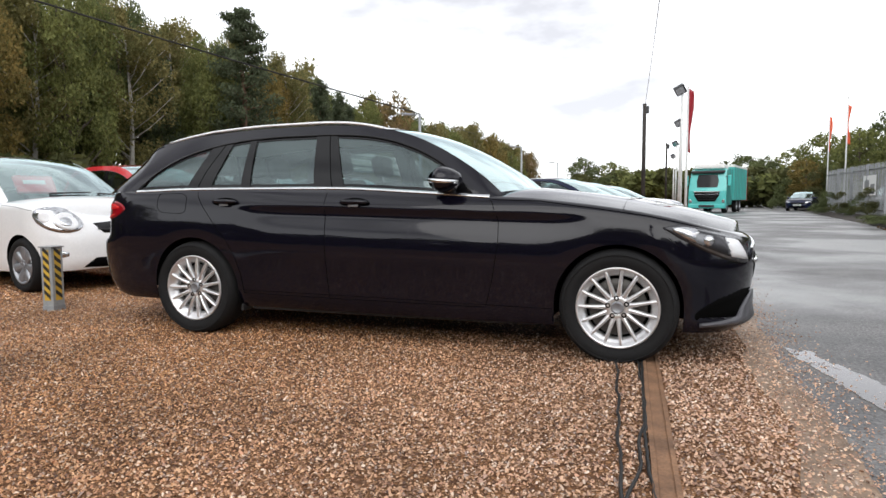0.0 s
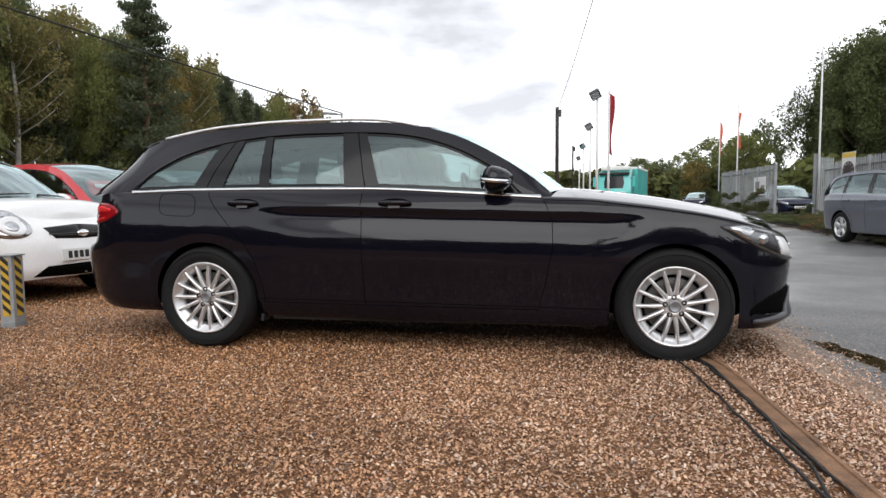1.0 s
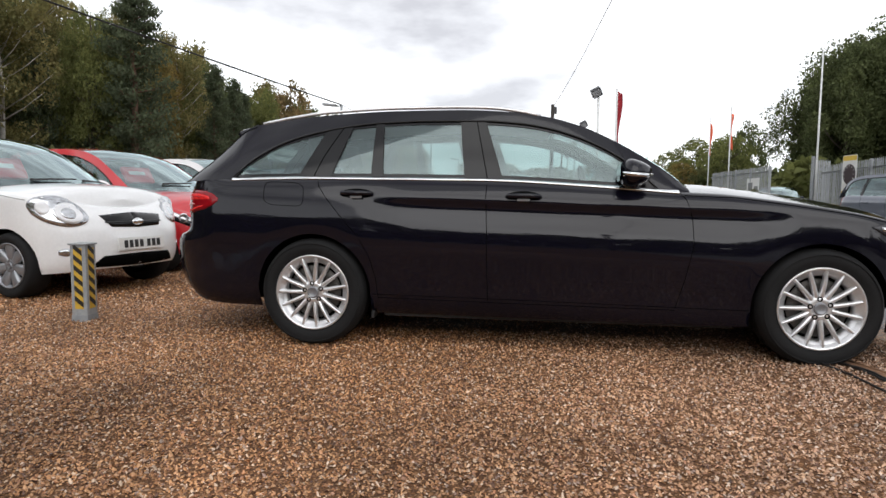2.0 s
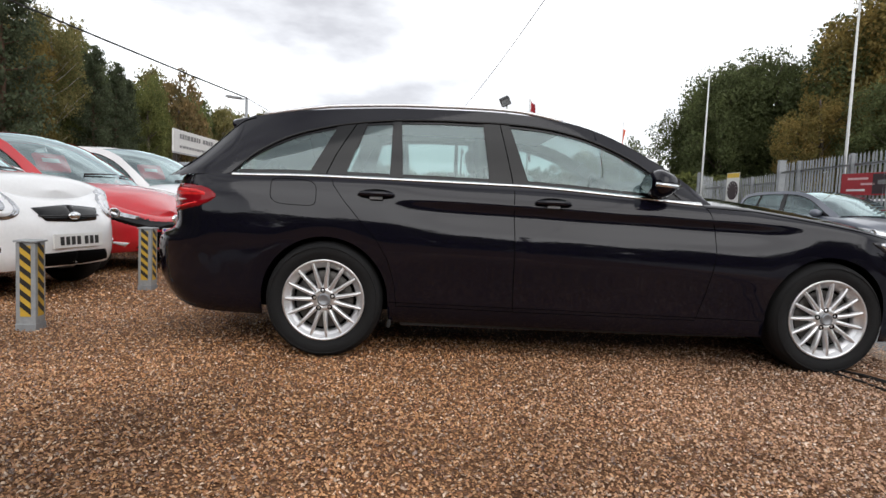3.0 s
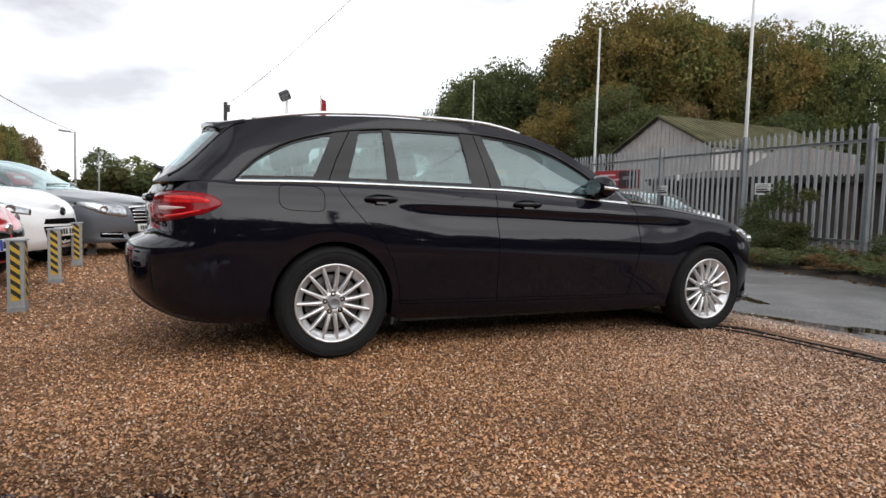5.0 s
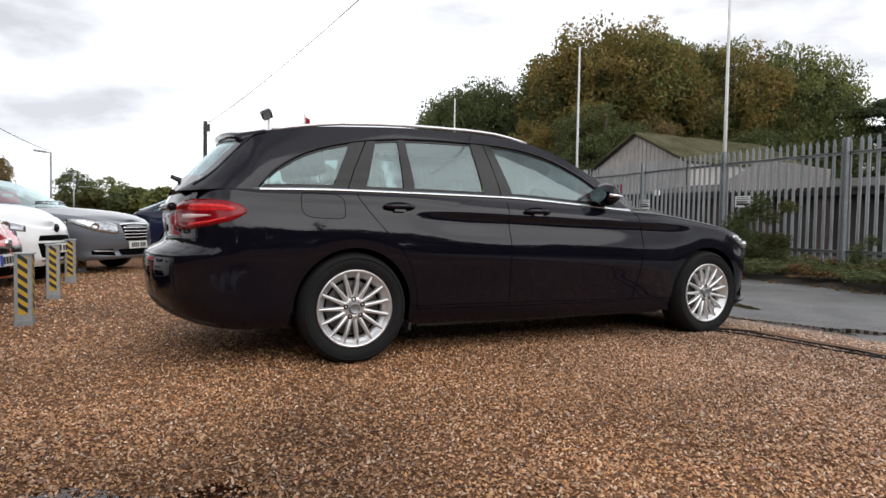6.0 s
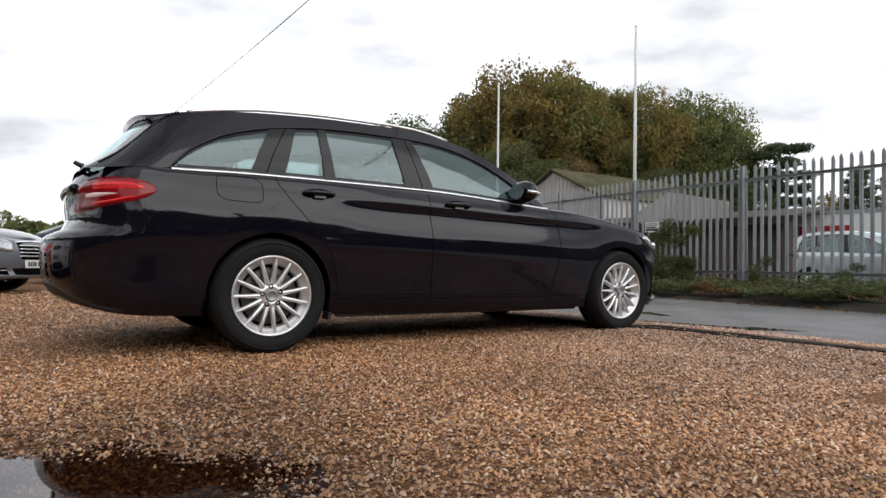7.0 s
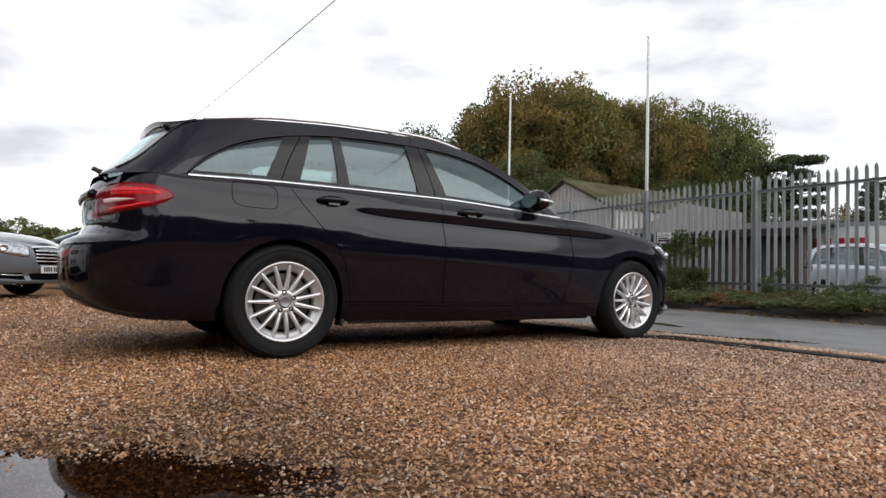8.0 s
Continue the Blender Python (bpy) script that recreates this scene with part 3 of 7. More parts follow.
        # mirror
        mx, mz = P["mirror"]
        at = c.green(mx, mz, 0.10, flip)
        bm = bmesh.new()
        bmesh.ops.create_uvsphere(bm, u_segments=20, v_segments=12, radius=1.0)
        for v_ in bm.verts:
            x, y, z = v_.co
            k = 1 - 0.25 * max(x, 0)
            v_.co = (0.115 * x if x > 0 else 0.065 * x, 0.125 * y * k, 0.080 * math.copysign(abs(z) ** 0.8, z) * k + 0.02 * y * -flip * 0)
        housing = part("mirror_housing", bm, paint_mat, car, smooth=True)
        housing.matrix_local = pose(*at)
        if main:
            part("mirror_trim", tube_bm([(-0.055, -flip * 0.108, -0.006), (0.0, -flip * 0.124, -0.010), (0.06, -flip * 0.098, -0.014), (0.10, -flip * 0.05, -0.014)], 0.013, 8), M["chrome"], housing, "bright indicator strip", smooth=True)
            part("mirror_foot", tube_bm([(0.02, flip * 0.05, -0.05), (0.03, flip * 0.12, -0.075)], [0.035, 0.03], 10), M["gloss_black"], housing, smooth=True)
        bm = bmesh.new()
        bmesh.ops.create_circle(bm, cap_ends=True, segments=20, radius=1.0, matrix=Matrix.Translation((-0.0672, 0, 0)) @ Matrix.Rotation(radians(90), 4, "Y") @ Matrix.Diagonal((0.050, 0.086, 1, 1)))
        part("mirror_glass", bm, M["mirror"], housing)
        # wheels
        for xc in axles:
            wheel(car, (xc, -flip * (P["W"] - P["wheel_in"]), R), -flip, R, P["rim"], 0.21, P["spokes"], M[alloy], main, P["turn"])
    # underbody, cabin
    xf, xr, w = P["F"], P["R"], P["W"]
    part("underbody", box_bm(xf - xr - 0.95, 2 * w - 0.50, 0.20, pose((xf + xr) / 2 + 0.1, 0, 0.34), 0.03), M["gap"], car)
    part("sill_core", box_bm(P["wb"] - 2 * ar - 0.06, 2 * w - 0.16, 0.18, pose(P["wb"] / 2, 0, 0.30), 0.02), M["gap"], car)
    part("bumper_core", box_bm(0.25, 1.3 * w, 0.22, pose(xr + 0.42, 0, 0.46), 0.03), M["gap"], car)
    part("dashboard", box_bm(0.34, 2 * w - 0.34, 0.30, pose(P["dash"], 0, c.T(P["dash"]) - 0.14, 0, 8, 0), 0.06), M["dash"], car, smooth=True)
    part("parcel_shelf", box_bm(0.75, 2 * w - 0.42, 0.04, pose(P["shelf"], 0, c.T(0) - 0.08), 0.01), M["dash"], car)
    sx = P["seats"]
    for y in (-0.37, 0.37):
        seat(car, sx[0], y * w / 0.9, 0.46, M["seat"])
    seat(car, sx[1], 0, 1.15 * w / 0.9, M["seat"], True)
    st = c.T(P["dash"]) - 0.03
    a = part("steering_wheel", tube_bm([(0.03 * math.sin(k), 0.175 * math.cos(k), 0.175 * math.sin(k)) for k in np.linspace(0, 2 * math.pi, 25)], 0.013, 8, cap=False), M["dash"], car, smooth=True)
    a.matrix_local = pose(P["dash"] - 0.30, -0.37 * w / 0.9, st, 0, -24, 0)
    return car, c


def number_plate(c, car, front, material, z, bars=7, blue=False, w=0.26, h=0.056):
    """A number plate on the nose or the tail, its characters as plain bars."""
    x = (c.P["F"] - c.dF(z)) if front else (c.P["R"] + c.dR(z))
    sg = 1 if front else -1
    pl = part("number_plate", box_bm(0.014, 2 * w, 2 * h, None, 0.004), material, car, "white plate with dark bars" if front else "")
    pl.matrix_local = pose(x + sg * 0.012, 0, z, 0, -4 * sg, 0)
    for k in range(bars):
        y = -w + 0.06 + (2 * w - 0.12) * (k + 0.5) / bars + (0.015 if k > 3 else -0.01)
        part("plate_bar", box_bm(0.004, 0.038, 0.066, pose(sg * 0.0085, y, 0)), M["plate_ink"], pl)
    if blue:
        part("plate_strip", box_bm(0.004, 0.045, 0.10, pose(sg * 0.0085, -w + 0.026 if sg > 0 else w - 0.026, 0)), M["plate_blue"], pl)
    return pl


ESTATE = dict(
    W=0.905, bow=0.012, F=3.62, R=-1.10, a=2.9, b=-0.40, pf=3.2, qf=2.4, pr=3.6, qr=2.5, wb=2.84, tyre=0.325, arch=0.352, rim=0.222, spokes=15, turn=6.0, wheel_in=0.022,
    belt=[(-1.10, 0.965), (-0.95, 0.975), (-0.52, 1.0), (0.0, 1.012), (1.0, 1.008), (1.72, 0.972), (2.11, 0.945), (2.3, 0.937), (2.6, 0.905), (2.9, 0.862), (3.12, 0.82), (3.3, 0.782), (3.45, 0.752), (3.62, 0.722)],
    bottom=[(-1.10, 0.30), (-1.0, 0.27), (-0.60, 0.225), (-0.36, 0.22), (0.36, 0.205), (2.5, 0.205), (3.2, 0.20), (3.45, 0.195), (3.62, 0.21)],
    roof=[(-0.935, 0.980), (-0.87, 1.018), (-0.80, 1.060), (-0.74, 1.112), (-0.66, 1.196), (-0.58, 1.278), (-0.52, 1.326), (-0.32, 1.372), (0.08, 1.412), (0.46, 1.430), (0.84, 1.433), (1.16, 1.418), (1.37, 1.387), (1.55, 1.337), (1.72, 1.262), (1.88, 1.172), (2.05, 1.058), (2.16, 0.965)],
    roofw=[(-0.935, 0.50), (-0.90, 0.62), (-0.86, 0.675), (-0.81, 0.69), (-0.70, 0.64), (-0.60, 0.602), (-0.3, 0.595), (0.5, 0.60), (1.2, 0.60), (1.5, 0.615), (1.9, 0.675), (2.16, 0.745)],
    roof_crown=0.03,
    side=[(-0.70, 0.11), (-0.66, 0.07), (-0.60, 0.045), (-0.56, 0.038), (-0.50, 0.031), (-0.38, 0.015), (-0.26, 0.0), (-0.20, 0.002), (-0.15, 0.010), (-0.10, 0.023), (-0.06, 0.034), (-0.04, 0.037), (-0.018, 0.033), (0.0, 0.020), (0.03, 0.028), (0.06, 0.044), (0.10, 0.070), (0.16, 0.12)],
    plain=[(-0.70, 0.10), (-0.66, 0.06), (-0.58, 0.035), (-0.45, 0.02), (-0.25, 0.002), (-0.16, 0.006), (-0.08, 0.018), (0.0, 0.034), (0.05, 0.050), (0.10, 0.072), (0.16, 0.12)],
    crease0=0.905, crease=0.026, fade_r=(0.28, 0.75), fade_f=(2.3, 2.75),
    front=[(0.15, 0.12), (0.20, 0.05), (0.235, 0.0), (0.27, 0.004), (0.30, 0.03), (0.42, 0.02), (0.50, 0.01), (0.56, 0.008), (0.62, 0.012), (0.68, 0.03), (0.73, 0.065), (0.8, 0.14)],
    rear=[(0.2, 0.2), (0.26, 0.13), (0.32, 0.06), (0.42, 0.012), (0.55, 0.0), (0.62, 0.008), (0.65, 0.035), (0.675, 0.095), (0.74, 0.124), (0.80, 0.118), (0.86, 0.112), (0.9, 0.118), (0.97, 0.152)],
    tuck=0.006, roll=0.045, rollw=0.8, roll_from=-0.42, cowl=2.02, hood_crown=[(2.0, 0.05), (2.3, 0.066), (3.0, 0.068), (3.3, 0.078), (3.45, 0.072), (3.55, 0.05), (3.62, 0.0)],
    bulge=[(-0.935, -0.005), (-0.87, -0.04), (-0.80, -0.07), (-0.74, -0.08), (-0.60, -0.085), (-0.46, -0.05), (0.0, 0.0), (1.0, 0.015), (1.35, 0.04), (2.16, 0.10)],
    screen=(1.36, 2.15, -0.80, -0.56),
    dlo=[(-0.53, 1.005), (-0.46, 1.09), (-0.38, 1.152), (-0.24, 1.229), (-0.08, 1.282), (0.11, 1.322), (0.37, 1.352), (0.66, 1.362), (0.90, 1.362), (1.05, 1.358), (1.22, 1.344), (1.39, 1.312), (1.56, 1.257), (1.72, 1.181), (1.86, 1.088), (1.985, 0.962)],
    ribs=[("glass", -0.53, -0.53, -0.11, 0.03), ("black", -0.12, 0.025, 0.085, 0.195), ("glass", 0.085, 0.195, 0.335, 0.335), ("black", 0.335, 0.335, 0.41, 0.385), ("glass", 0.41, 0.385, 0.90, 0.855), ("black", 0.90, 0.855, 1.125, 1.01), ("glass", 1.125, 1.01, 1.84, 1.84), ("black", 1.84, 1.84, 1.98, 1.98)],
    pillar_mat=M["gloss_black"], strip=(-0.53, 2.10), mirror=(1.83, 1.045), dash=1.93, shelf=-0.42, seats=(1.22, 0.22),
)
estate, ec = build_car("estate_car", pose(0, 0, 0), ESTATE, M["black_paint"], "glossy black estate car with silver multi-spoke wheels on gravel", "car", alloy="alloy", main=True)


def estate_details():
    c, car = ec, estate
    U = c.u_of_x
    for flip in (1, -1):
        # shut lines of doors, bonnet, filler flap, sill
        c.line("door_gap", [(1.035, 1.0), (1.03, 0.9), (1.04, 0.7), (1.045, 0.45), (1.05, 0.30)], car, flip=flip)
        c.line("door_gap", [(2.10, 0.94), (2.13, 0.90), (2.165, 0.80), (2.17, 0.66), (2.13, 0.45), (2.09, 0.30)], car, flip=flip)
        c.line("door_gap", [(0.015, 1.01), (0.03, 0.96), (0.09, 0.88), (0.20, 0.755), (0.285, 0.665), (0.345, 0.56), (0.385, 0.43), (0.40, 0.30)], car, flip=flip)
        c.line("door_gap", [(0.40, 0.305), (1.05, 0.297), (2.09, 0.29)], car, flip=flip)
        c.line("bonnet_gap", [(2.12, 0.925), (2.4, 0.915), (2.7, 0.875), (3.0, 0.83), (3.22, 0.782), (3.4, 0.742)], car, flip=flip, r=0.0025)
        c.line("bumper_gap", [(3.10, 0.715), (3.13, 0.69), (3.16, 0.665)], car, flip=flip)
        c.line("sill_line", [(0.36, 0.325), (1.2, 0.318), (2.48, 0.30)], car, flip=flip, r=0.002)
        fz = [(-0.185 + 0.125 * math.copysign(abs(math.cos(q)) ** 0.45, math.cos(q)), 0.913 - 0.10 * (0.125 * math.cos(q)) + 0.070 * math.copysign(abs(math.sin(q)) ** 0.5, math.sin(q))) for q in np.linspace(0, 2 * math.pi, 41)]
        c.line("filler_flap_gap", fz, car, flip=flip, r=0.0018)
        c.line("roof_gap", [(x, c.ZR(x) - 0.012) for x in np.linspace(-0.86, -0.46, 16)], car, flip=flip, green=True, r=0.0035)
        c.line("door_gap", [(-0.02, 1.02), (0.03, 1.14), (0.09, 1.25), (0.135, 1.33)], car, flip=flip, green=True, r=0.003)
        c.line("door_gap", [(1.03, 1.02), (0.995, 1.18), (0.955, 1.355)], car, flip=flip, green=True, r=0.003)
        # dark printed border of the side glass
        for lo_, hi_, x0, x1 in ((0.0, 0.026, -0.50, 1.90), (-0.022, 0.002, -0.47, 1.86)):
            ZT_ = curve(ESTATE["dlo"])
            vs = []
            for i in range(70):
                x = x0 + (x1 - x0) * i / 69
                base = c.T(x) if lo_ == 0.0 else ZT_(x)
                vs += [c.green(x, max(base + lo_, c.T(x)), -0.004, flip), c.green(x, max(base + hi_, c.T(x) + 0.001), -0.004, flip)]
            sheet("glass_border", vs, grid_faces(70, 2), M["gloss_black"], car)
        # handles: a dished cup, a bar and its bright inlay
        for hx, hz in ((0.27, 0.912), (1.245, 0.905)):
            p = c.side(hx, hz, 0.0, flip)
            bm = bmesh.new()
            bmesh.ops.create_uvsphere(bm, u_segments=24, v_segments=10, radius=1.0)
            for v in bm.verts:
                v.co = (0.105 * v.co.x, 0.006 * v.co.y, 0.036 * v.co.z)
            o = part("handle_cup", bm, M["gap"], car, smooth=True)
            o.matrix_local = Matrix.Translation(p)
            bar = part("door_handle", tube_bm([(-0.098, 0, 0.004), (-0.085, -flip * 0.018, 0.008), (-0.04, -flip * 0.032, 0.010), (0.04, -flip * 0.032, 0.010), (0.085, -flip * 0.018, 0.008), (0.098, 0, 0.004)], [0.006, 0.013, 0.015, 0.015, 0.013, 0.006], 10), M["black_paint"], car, smooth=True)
            bar.matrix_local = Matrix.Translation(p)
            part("handle_inlay", box_bm(0.07, 0.004, 0.014, pose(0.0, -flip * 0.0235, -0.014), 0.003), M["alloy_dark"], bar, "grey metal inlay")
        # headlamp: dark inner, projector, light guide, clear cover
        lo = [(U(3.07), 0.765), (U(3.15), 0.715), (U(3.28), 0.645), (U(3.40), 0.592), (U(3.48), 0.572), (U(3.53), 0.568)]
        hi = [(U(3.07), 0.772), (U(3.15), 0.785), (U(3.28), 0.768), (U(3.40), 0.745), (U(3.48), 0.72), (U(3.53), 0.695)]
        lamp = c.patch("headlamp", lo, hi, M["lamp_dark"], car, off=0.007, flip=flip, n=20, v=6, label="clear headlamp with bright light guide")
        c.patch("lamp_bezel", [(u, z + 0.010) for u, z in lo[1:-1]], [(u, z - 0.010) for u, z in hi[1:-1]], M["lamp_grey"], lamp, off=0.0095, flip=flip)
        c.patch("lamp_bezel", [(U(3.27), 0.672), (U(3.36), 0.632), (U(3.42), 0.612)], [(U(3.31), 0.725), (U(3.36), 0.73), (U(3.40), 0.712)], M["lamp_dark"], lamp, off=0.0115, flip=flip, n=8)
        c.patch("light_guide", [(U(3.42), 0.612), (U(3.50), 0.59), (U(3.52), 0.59)], [(U(3.40), 0.715), (U(3.455), 0.705), (U(3.48), 0.695)], M["drl"], lamp, off=0.013, flip=flip, n=6)
        c.patch("reflector", [(U(3.12), 0.752), (U(3.18), 0.715), (U(3.25), 0.685)], [(U(3.12), 0.770), (U(3.19), 0.775), (U(3.25), 0.762)], M["lamp_inner"], lamp, off=0.0115, flip=flip, n=8)
        c.patch("light_guide", [(U(3.16), 0.752), (U(3.22), 0.728), (U(3.24), 0.728)], [(U(3.15), 0.764), (U(3.22), 0.744), (U(3.26), 0.748)], M["drl"], lamp, off=0.013, flip=flip, n=6)
        for x, z in ((3.30, 0.70),):
            p = c.side(x, z, 0.011, flip)
            o = sheet("projector", *lathe([(0.03, 0.0), (0.027, -0.008), (0.018, -0.014), (0.001, -0.017)], 20), M["lamp_inner"], lamp)
            o.matrix_world = Matrix.Translation(p)
        # tail lamp wrapping the corner
        lo = [(U(-0.605), 0.864), (U(-0.64), 0.838), (U(-0.70), 0.812), (U(-0.82), 0.785), (U(-0.93), 0.765), (U(-1.0), 0.762), (U(-1.04), 0.765)]
        hi = [(U(-0.605), 0.882), (U(-0.64), 0.908), (U(-0.70), 0.926), (U(-0.82), 0.935), (U(-0.93), 0.937), (U(-1.0), 0.925), (U(-1.04), 0.905)]
        tl = c.patch("tail_lamp", lo, hi, M["red_lens"], car, off=0.004, flip=flip, n=22, v=8, label="red tail lamp with pale band")
        c.patch("lamp_band", [(U(-0.655), 0.872), (U(-0.74), 0.866), (U(-0.86), 0.862), (U(-0.95), 0.868)], [(U(-0.655), 0.893), (U(-0.74), 0.915), (U(-0.86), 0.921), (U(-0.95), 0.912)], M["red_bright"], tl, off=0.0062, flip=flip, n=14, label="bright red light band")
        c.patch("lamp_rib", [(U(-0.68), 0.886), (U(-0.80), 0.889), (U(-0.94), 0.886)], [(U(-0.68), 0.889), (U(-0.80), 0.8935), (U(-0.94), 0.890)], M["red_lens"], tl, off=0.0078, flip=flip, n=12)
        c.patch("lamp_band", [(U(-0.70), 0.832), (U(-0.82), 0.800), (U(-0.95), 0.785)], [(U(-0.70), 0.842), (U(-0.82), 0.818), (U(-0.95), 0.802)], M["red_bright"], tl, off=0.0062, flip=flip, n=12)
        c.patch("reversing_lamp", [(U(-0.785), 0.846), (U(-0.86), 0.833), (U(-0.93), 0.824), (U(-0.985), 0.826)], [(U(-0.785), 0.849), (U(-0.86), 0.853), (U(-0.93), 0.856), (U(-0.985), 0.850)], M["pale_lens"], tl, off=0.0072, flip=flip, n=12, label="pale reversing lamp")
        # bumper corner: intake, black blade coloured grey for reflected sky, black splitter
        c.patch("bumper_intake", [(U(3.22), 0.26), (U(3.36), 0.265), (U(3.5), 0.27), (U(3.58), 0.275)], [(U(3.26), 0.33), (U(3.38), 0.40), (U(3.5), 0.44), (U(3.58), 0.43)], M["gap"], car, off=0.003, flip=flip)
        c.patch("bumper_blade", [(U(3.27), 0.232), (U(3.38), 0.236), (U(3.47), 0.240), (U(3.52), 0.246), (U(3.56), 0.258), (U(3.585), 0.30)], [(U(3.27), 0.252), (U(3.38), 0.264), (U(3.47), 0.282), (U(3.52), 0.360), (U(3.56), 0.405), (U(3.585), 0.40)], M["blade"], car, off=0.022, flip=flip, n=22, depth=0.02, label="black bumper blade with its sky reflection coloured grey, hooking upwards")
        # roof rail
        pts = [c.top(x, -0.99 * flip, 0.0 + 0.017 * min(1, (x + 0.42) * 2.5, (1.33 - x) * 4)) for x in np.linspace(-0.42, 1.33, 40)]
        part("roof_rail", tube_bm(pts, 0.0105, 8), M["satin"], car, "polished aluminium roof rail", smooth=True)
        # rear bumper lower trim and exhaust
        c.patch("bumper_trim", [(U(-0.75), 0.245), (U(-0.95), 0.265), (2.75, 0.30), (2.99, 0.30)], [(U(-0.75), 0.262), (U(-0.95), 0.29), (2.75, 0.40), (2.99, 0.40)], M["plastic"], car, off=0.004, flip=flip)
        part("mud_flap", box_bm(0.02, 0.10, 0.045, pose(0.362, -flip * 0.79, 0.198, 0, 8, 0), 0.006), M["plastic"], car)
        part("sill_trim", box_bm(2.0, 0.05, 0.04, pose(1.42, -flip * 0.78, 0.205), 0.015), M["plastic"], car)
    # grille with its bars and badge
    vs_lo, vs_hi = [(c.u_of_y(0.40), 0.46), (c.u_of_y(0.2), 0.45), (0.0, 0.45)], [(c.u_of_y(0.46), 0.64), (c.u_of_y(0.2), 0.675), (0.0, 0.68)]
    for flip in (1, -1):
        c.patch("grille", vs_lo, vs_hi, M["gap"], car, off=0.004, flip=flip)
        c.patch("grille_bar", [(c.u_of_y(0.42), 0.555), (0.0, 0.555)], [(c.u_of_y(0.42), 0.58), (0.0, 0.58)], M["chrome"], car, off=0.018, flip=flip)
        c.patch("grille_frame", [(c.u_of_y(0.47), 0.64), (0.0, 0.68)], [(c.u_of_y(0.47), 0.655), (0.0, 0.695)], M["chrome"], car, off=0.012, flip=flip)
    o = sheet("badge", *lathe([(0.085, 0.0), (0.08, -0.012), (0.001, -0.018)], 28), M["chrome"], car)
    o.matrix_local = pose(3.60, 0, 0.57, 0, 0, 90)
    # spoiler over the tailgate glass
    vs = []
    for i in range(7):
        t = i / 6
        for j in range(17):
            s = -1 + j / 8
            x = -0.46 - 0.155 * t - 0.055 * (1 - s * s) * t
            y = s * (0.585 - 0.03 * t)
            z = c.top(-0.46, s * 0.96).z + 0.006 - 0.022 * t - 0.03 * abs(s) ** 8 * t
            vs.append((x, y, z))
    n = len(vs)
    low = [(x + 0.02, y * 0.97, z - 0.060 - 0.008 * (1 - abs(k % 17 - 8) / 14)) for k, (x, y, z) in enumerate(vs)]
    fs = grid_faces(7, 17)
    fs = fs + [tuple(n + k for k in f[::-1]) for f in fs] + [(6 * 17 + j, 6 * 17 + j + 1, n + 6 * 17 + j + 1, n + 6 * 17 + j) for j in range(16)]
    fs += [(i * 17, (i + 1) * 17, n + (i + 1) * 17, n + i * 17) for i in range(6)] + [(i * 17 + 16, n + i * 17 + 16, n + (i + 1) * 17 + 16, (i + 1) * 17 + 16) for i in range(6)]
    sheet("roof_spoiler", vs + low, fs, M["black_paint"], car, weld=True)
    part("tailgate_grip", tube_bm([c.shell(u, 0.895, 0.0, 1) for u in np.linspace(2.70, 3.0, 10)] + [c.shell(u, 0.895, 0.0, -1) for u in np.linspace(3.0, 2.70, 10)[1:]], 0.024, 8), M["gloss_black"], car, smooth=True)
    part("rear_wiper", tube_bm([(-0.855, 0.0, 1.062), (-0.905, 0.0, 1.078), (-0.940, 0.0, 1.094)], [0.020, 0.015, 0.013], 8), M["plastic"], car)
    part("wiper_blade", tube_bm([(-0.915, 0.0, 1.083), (-0.872, 0.22, 1.088), (-0.822, 0.42, 1.09)], [0.009, 0.008, 0.006], 6), M["plastic"], car)


estate_details()


# ---- ground ----
def damp_ground(n, l, co, value):
    """Multiplies a value socket: the wet ground round the hollows is darker, with an uneven edge."""
    gap, edge, warp, soft, mul = (n.new("ShaderNode" + k) for k in ("VectorMath", "MapRange", "TexNoise", "Math", "Math"))
    gap.operation = "DISTANCE"
    gap.inputs[1].default_value = (-1.15, -2.75, 0.0)
    warp.inputs["Scale"].default_value, warp.inputs["Detail"].default_value = 2.2, 4
    l.new(co.outputs["Object"], gap.inputs[0])
    l.new(co.outputs["Object"], warp.inputs["Vector"])
    soft.operation, soft.inputs[1].default_value = "MULTIPLY_ADD", 1.6
    l.new(warp.outputs["Fac"], soft.inputs[0])
    l.new(gap.outputs["Value"], soft.inputs[2])
    edge.interpolation_type = "SMOOTHSTEP"
    edge.inputs["From Min"].default_value, edge.inputs["From Max"].default_value = 1.2, 2.4
    edge.inputs["To Min"].default_value, edge.inputs["To Max"].default_value = 0.66, 1.03
    l.new(soft.outputs[0], edge.inputs["Value"])
    mul.operation = "MULTIPLY"
    l.new(value, mul.inputs[0])
    l.new(edge.outputs["Result"], mul.inputs[1])
    return mul.outputs[0]


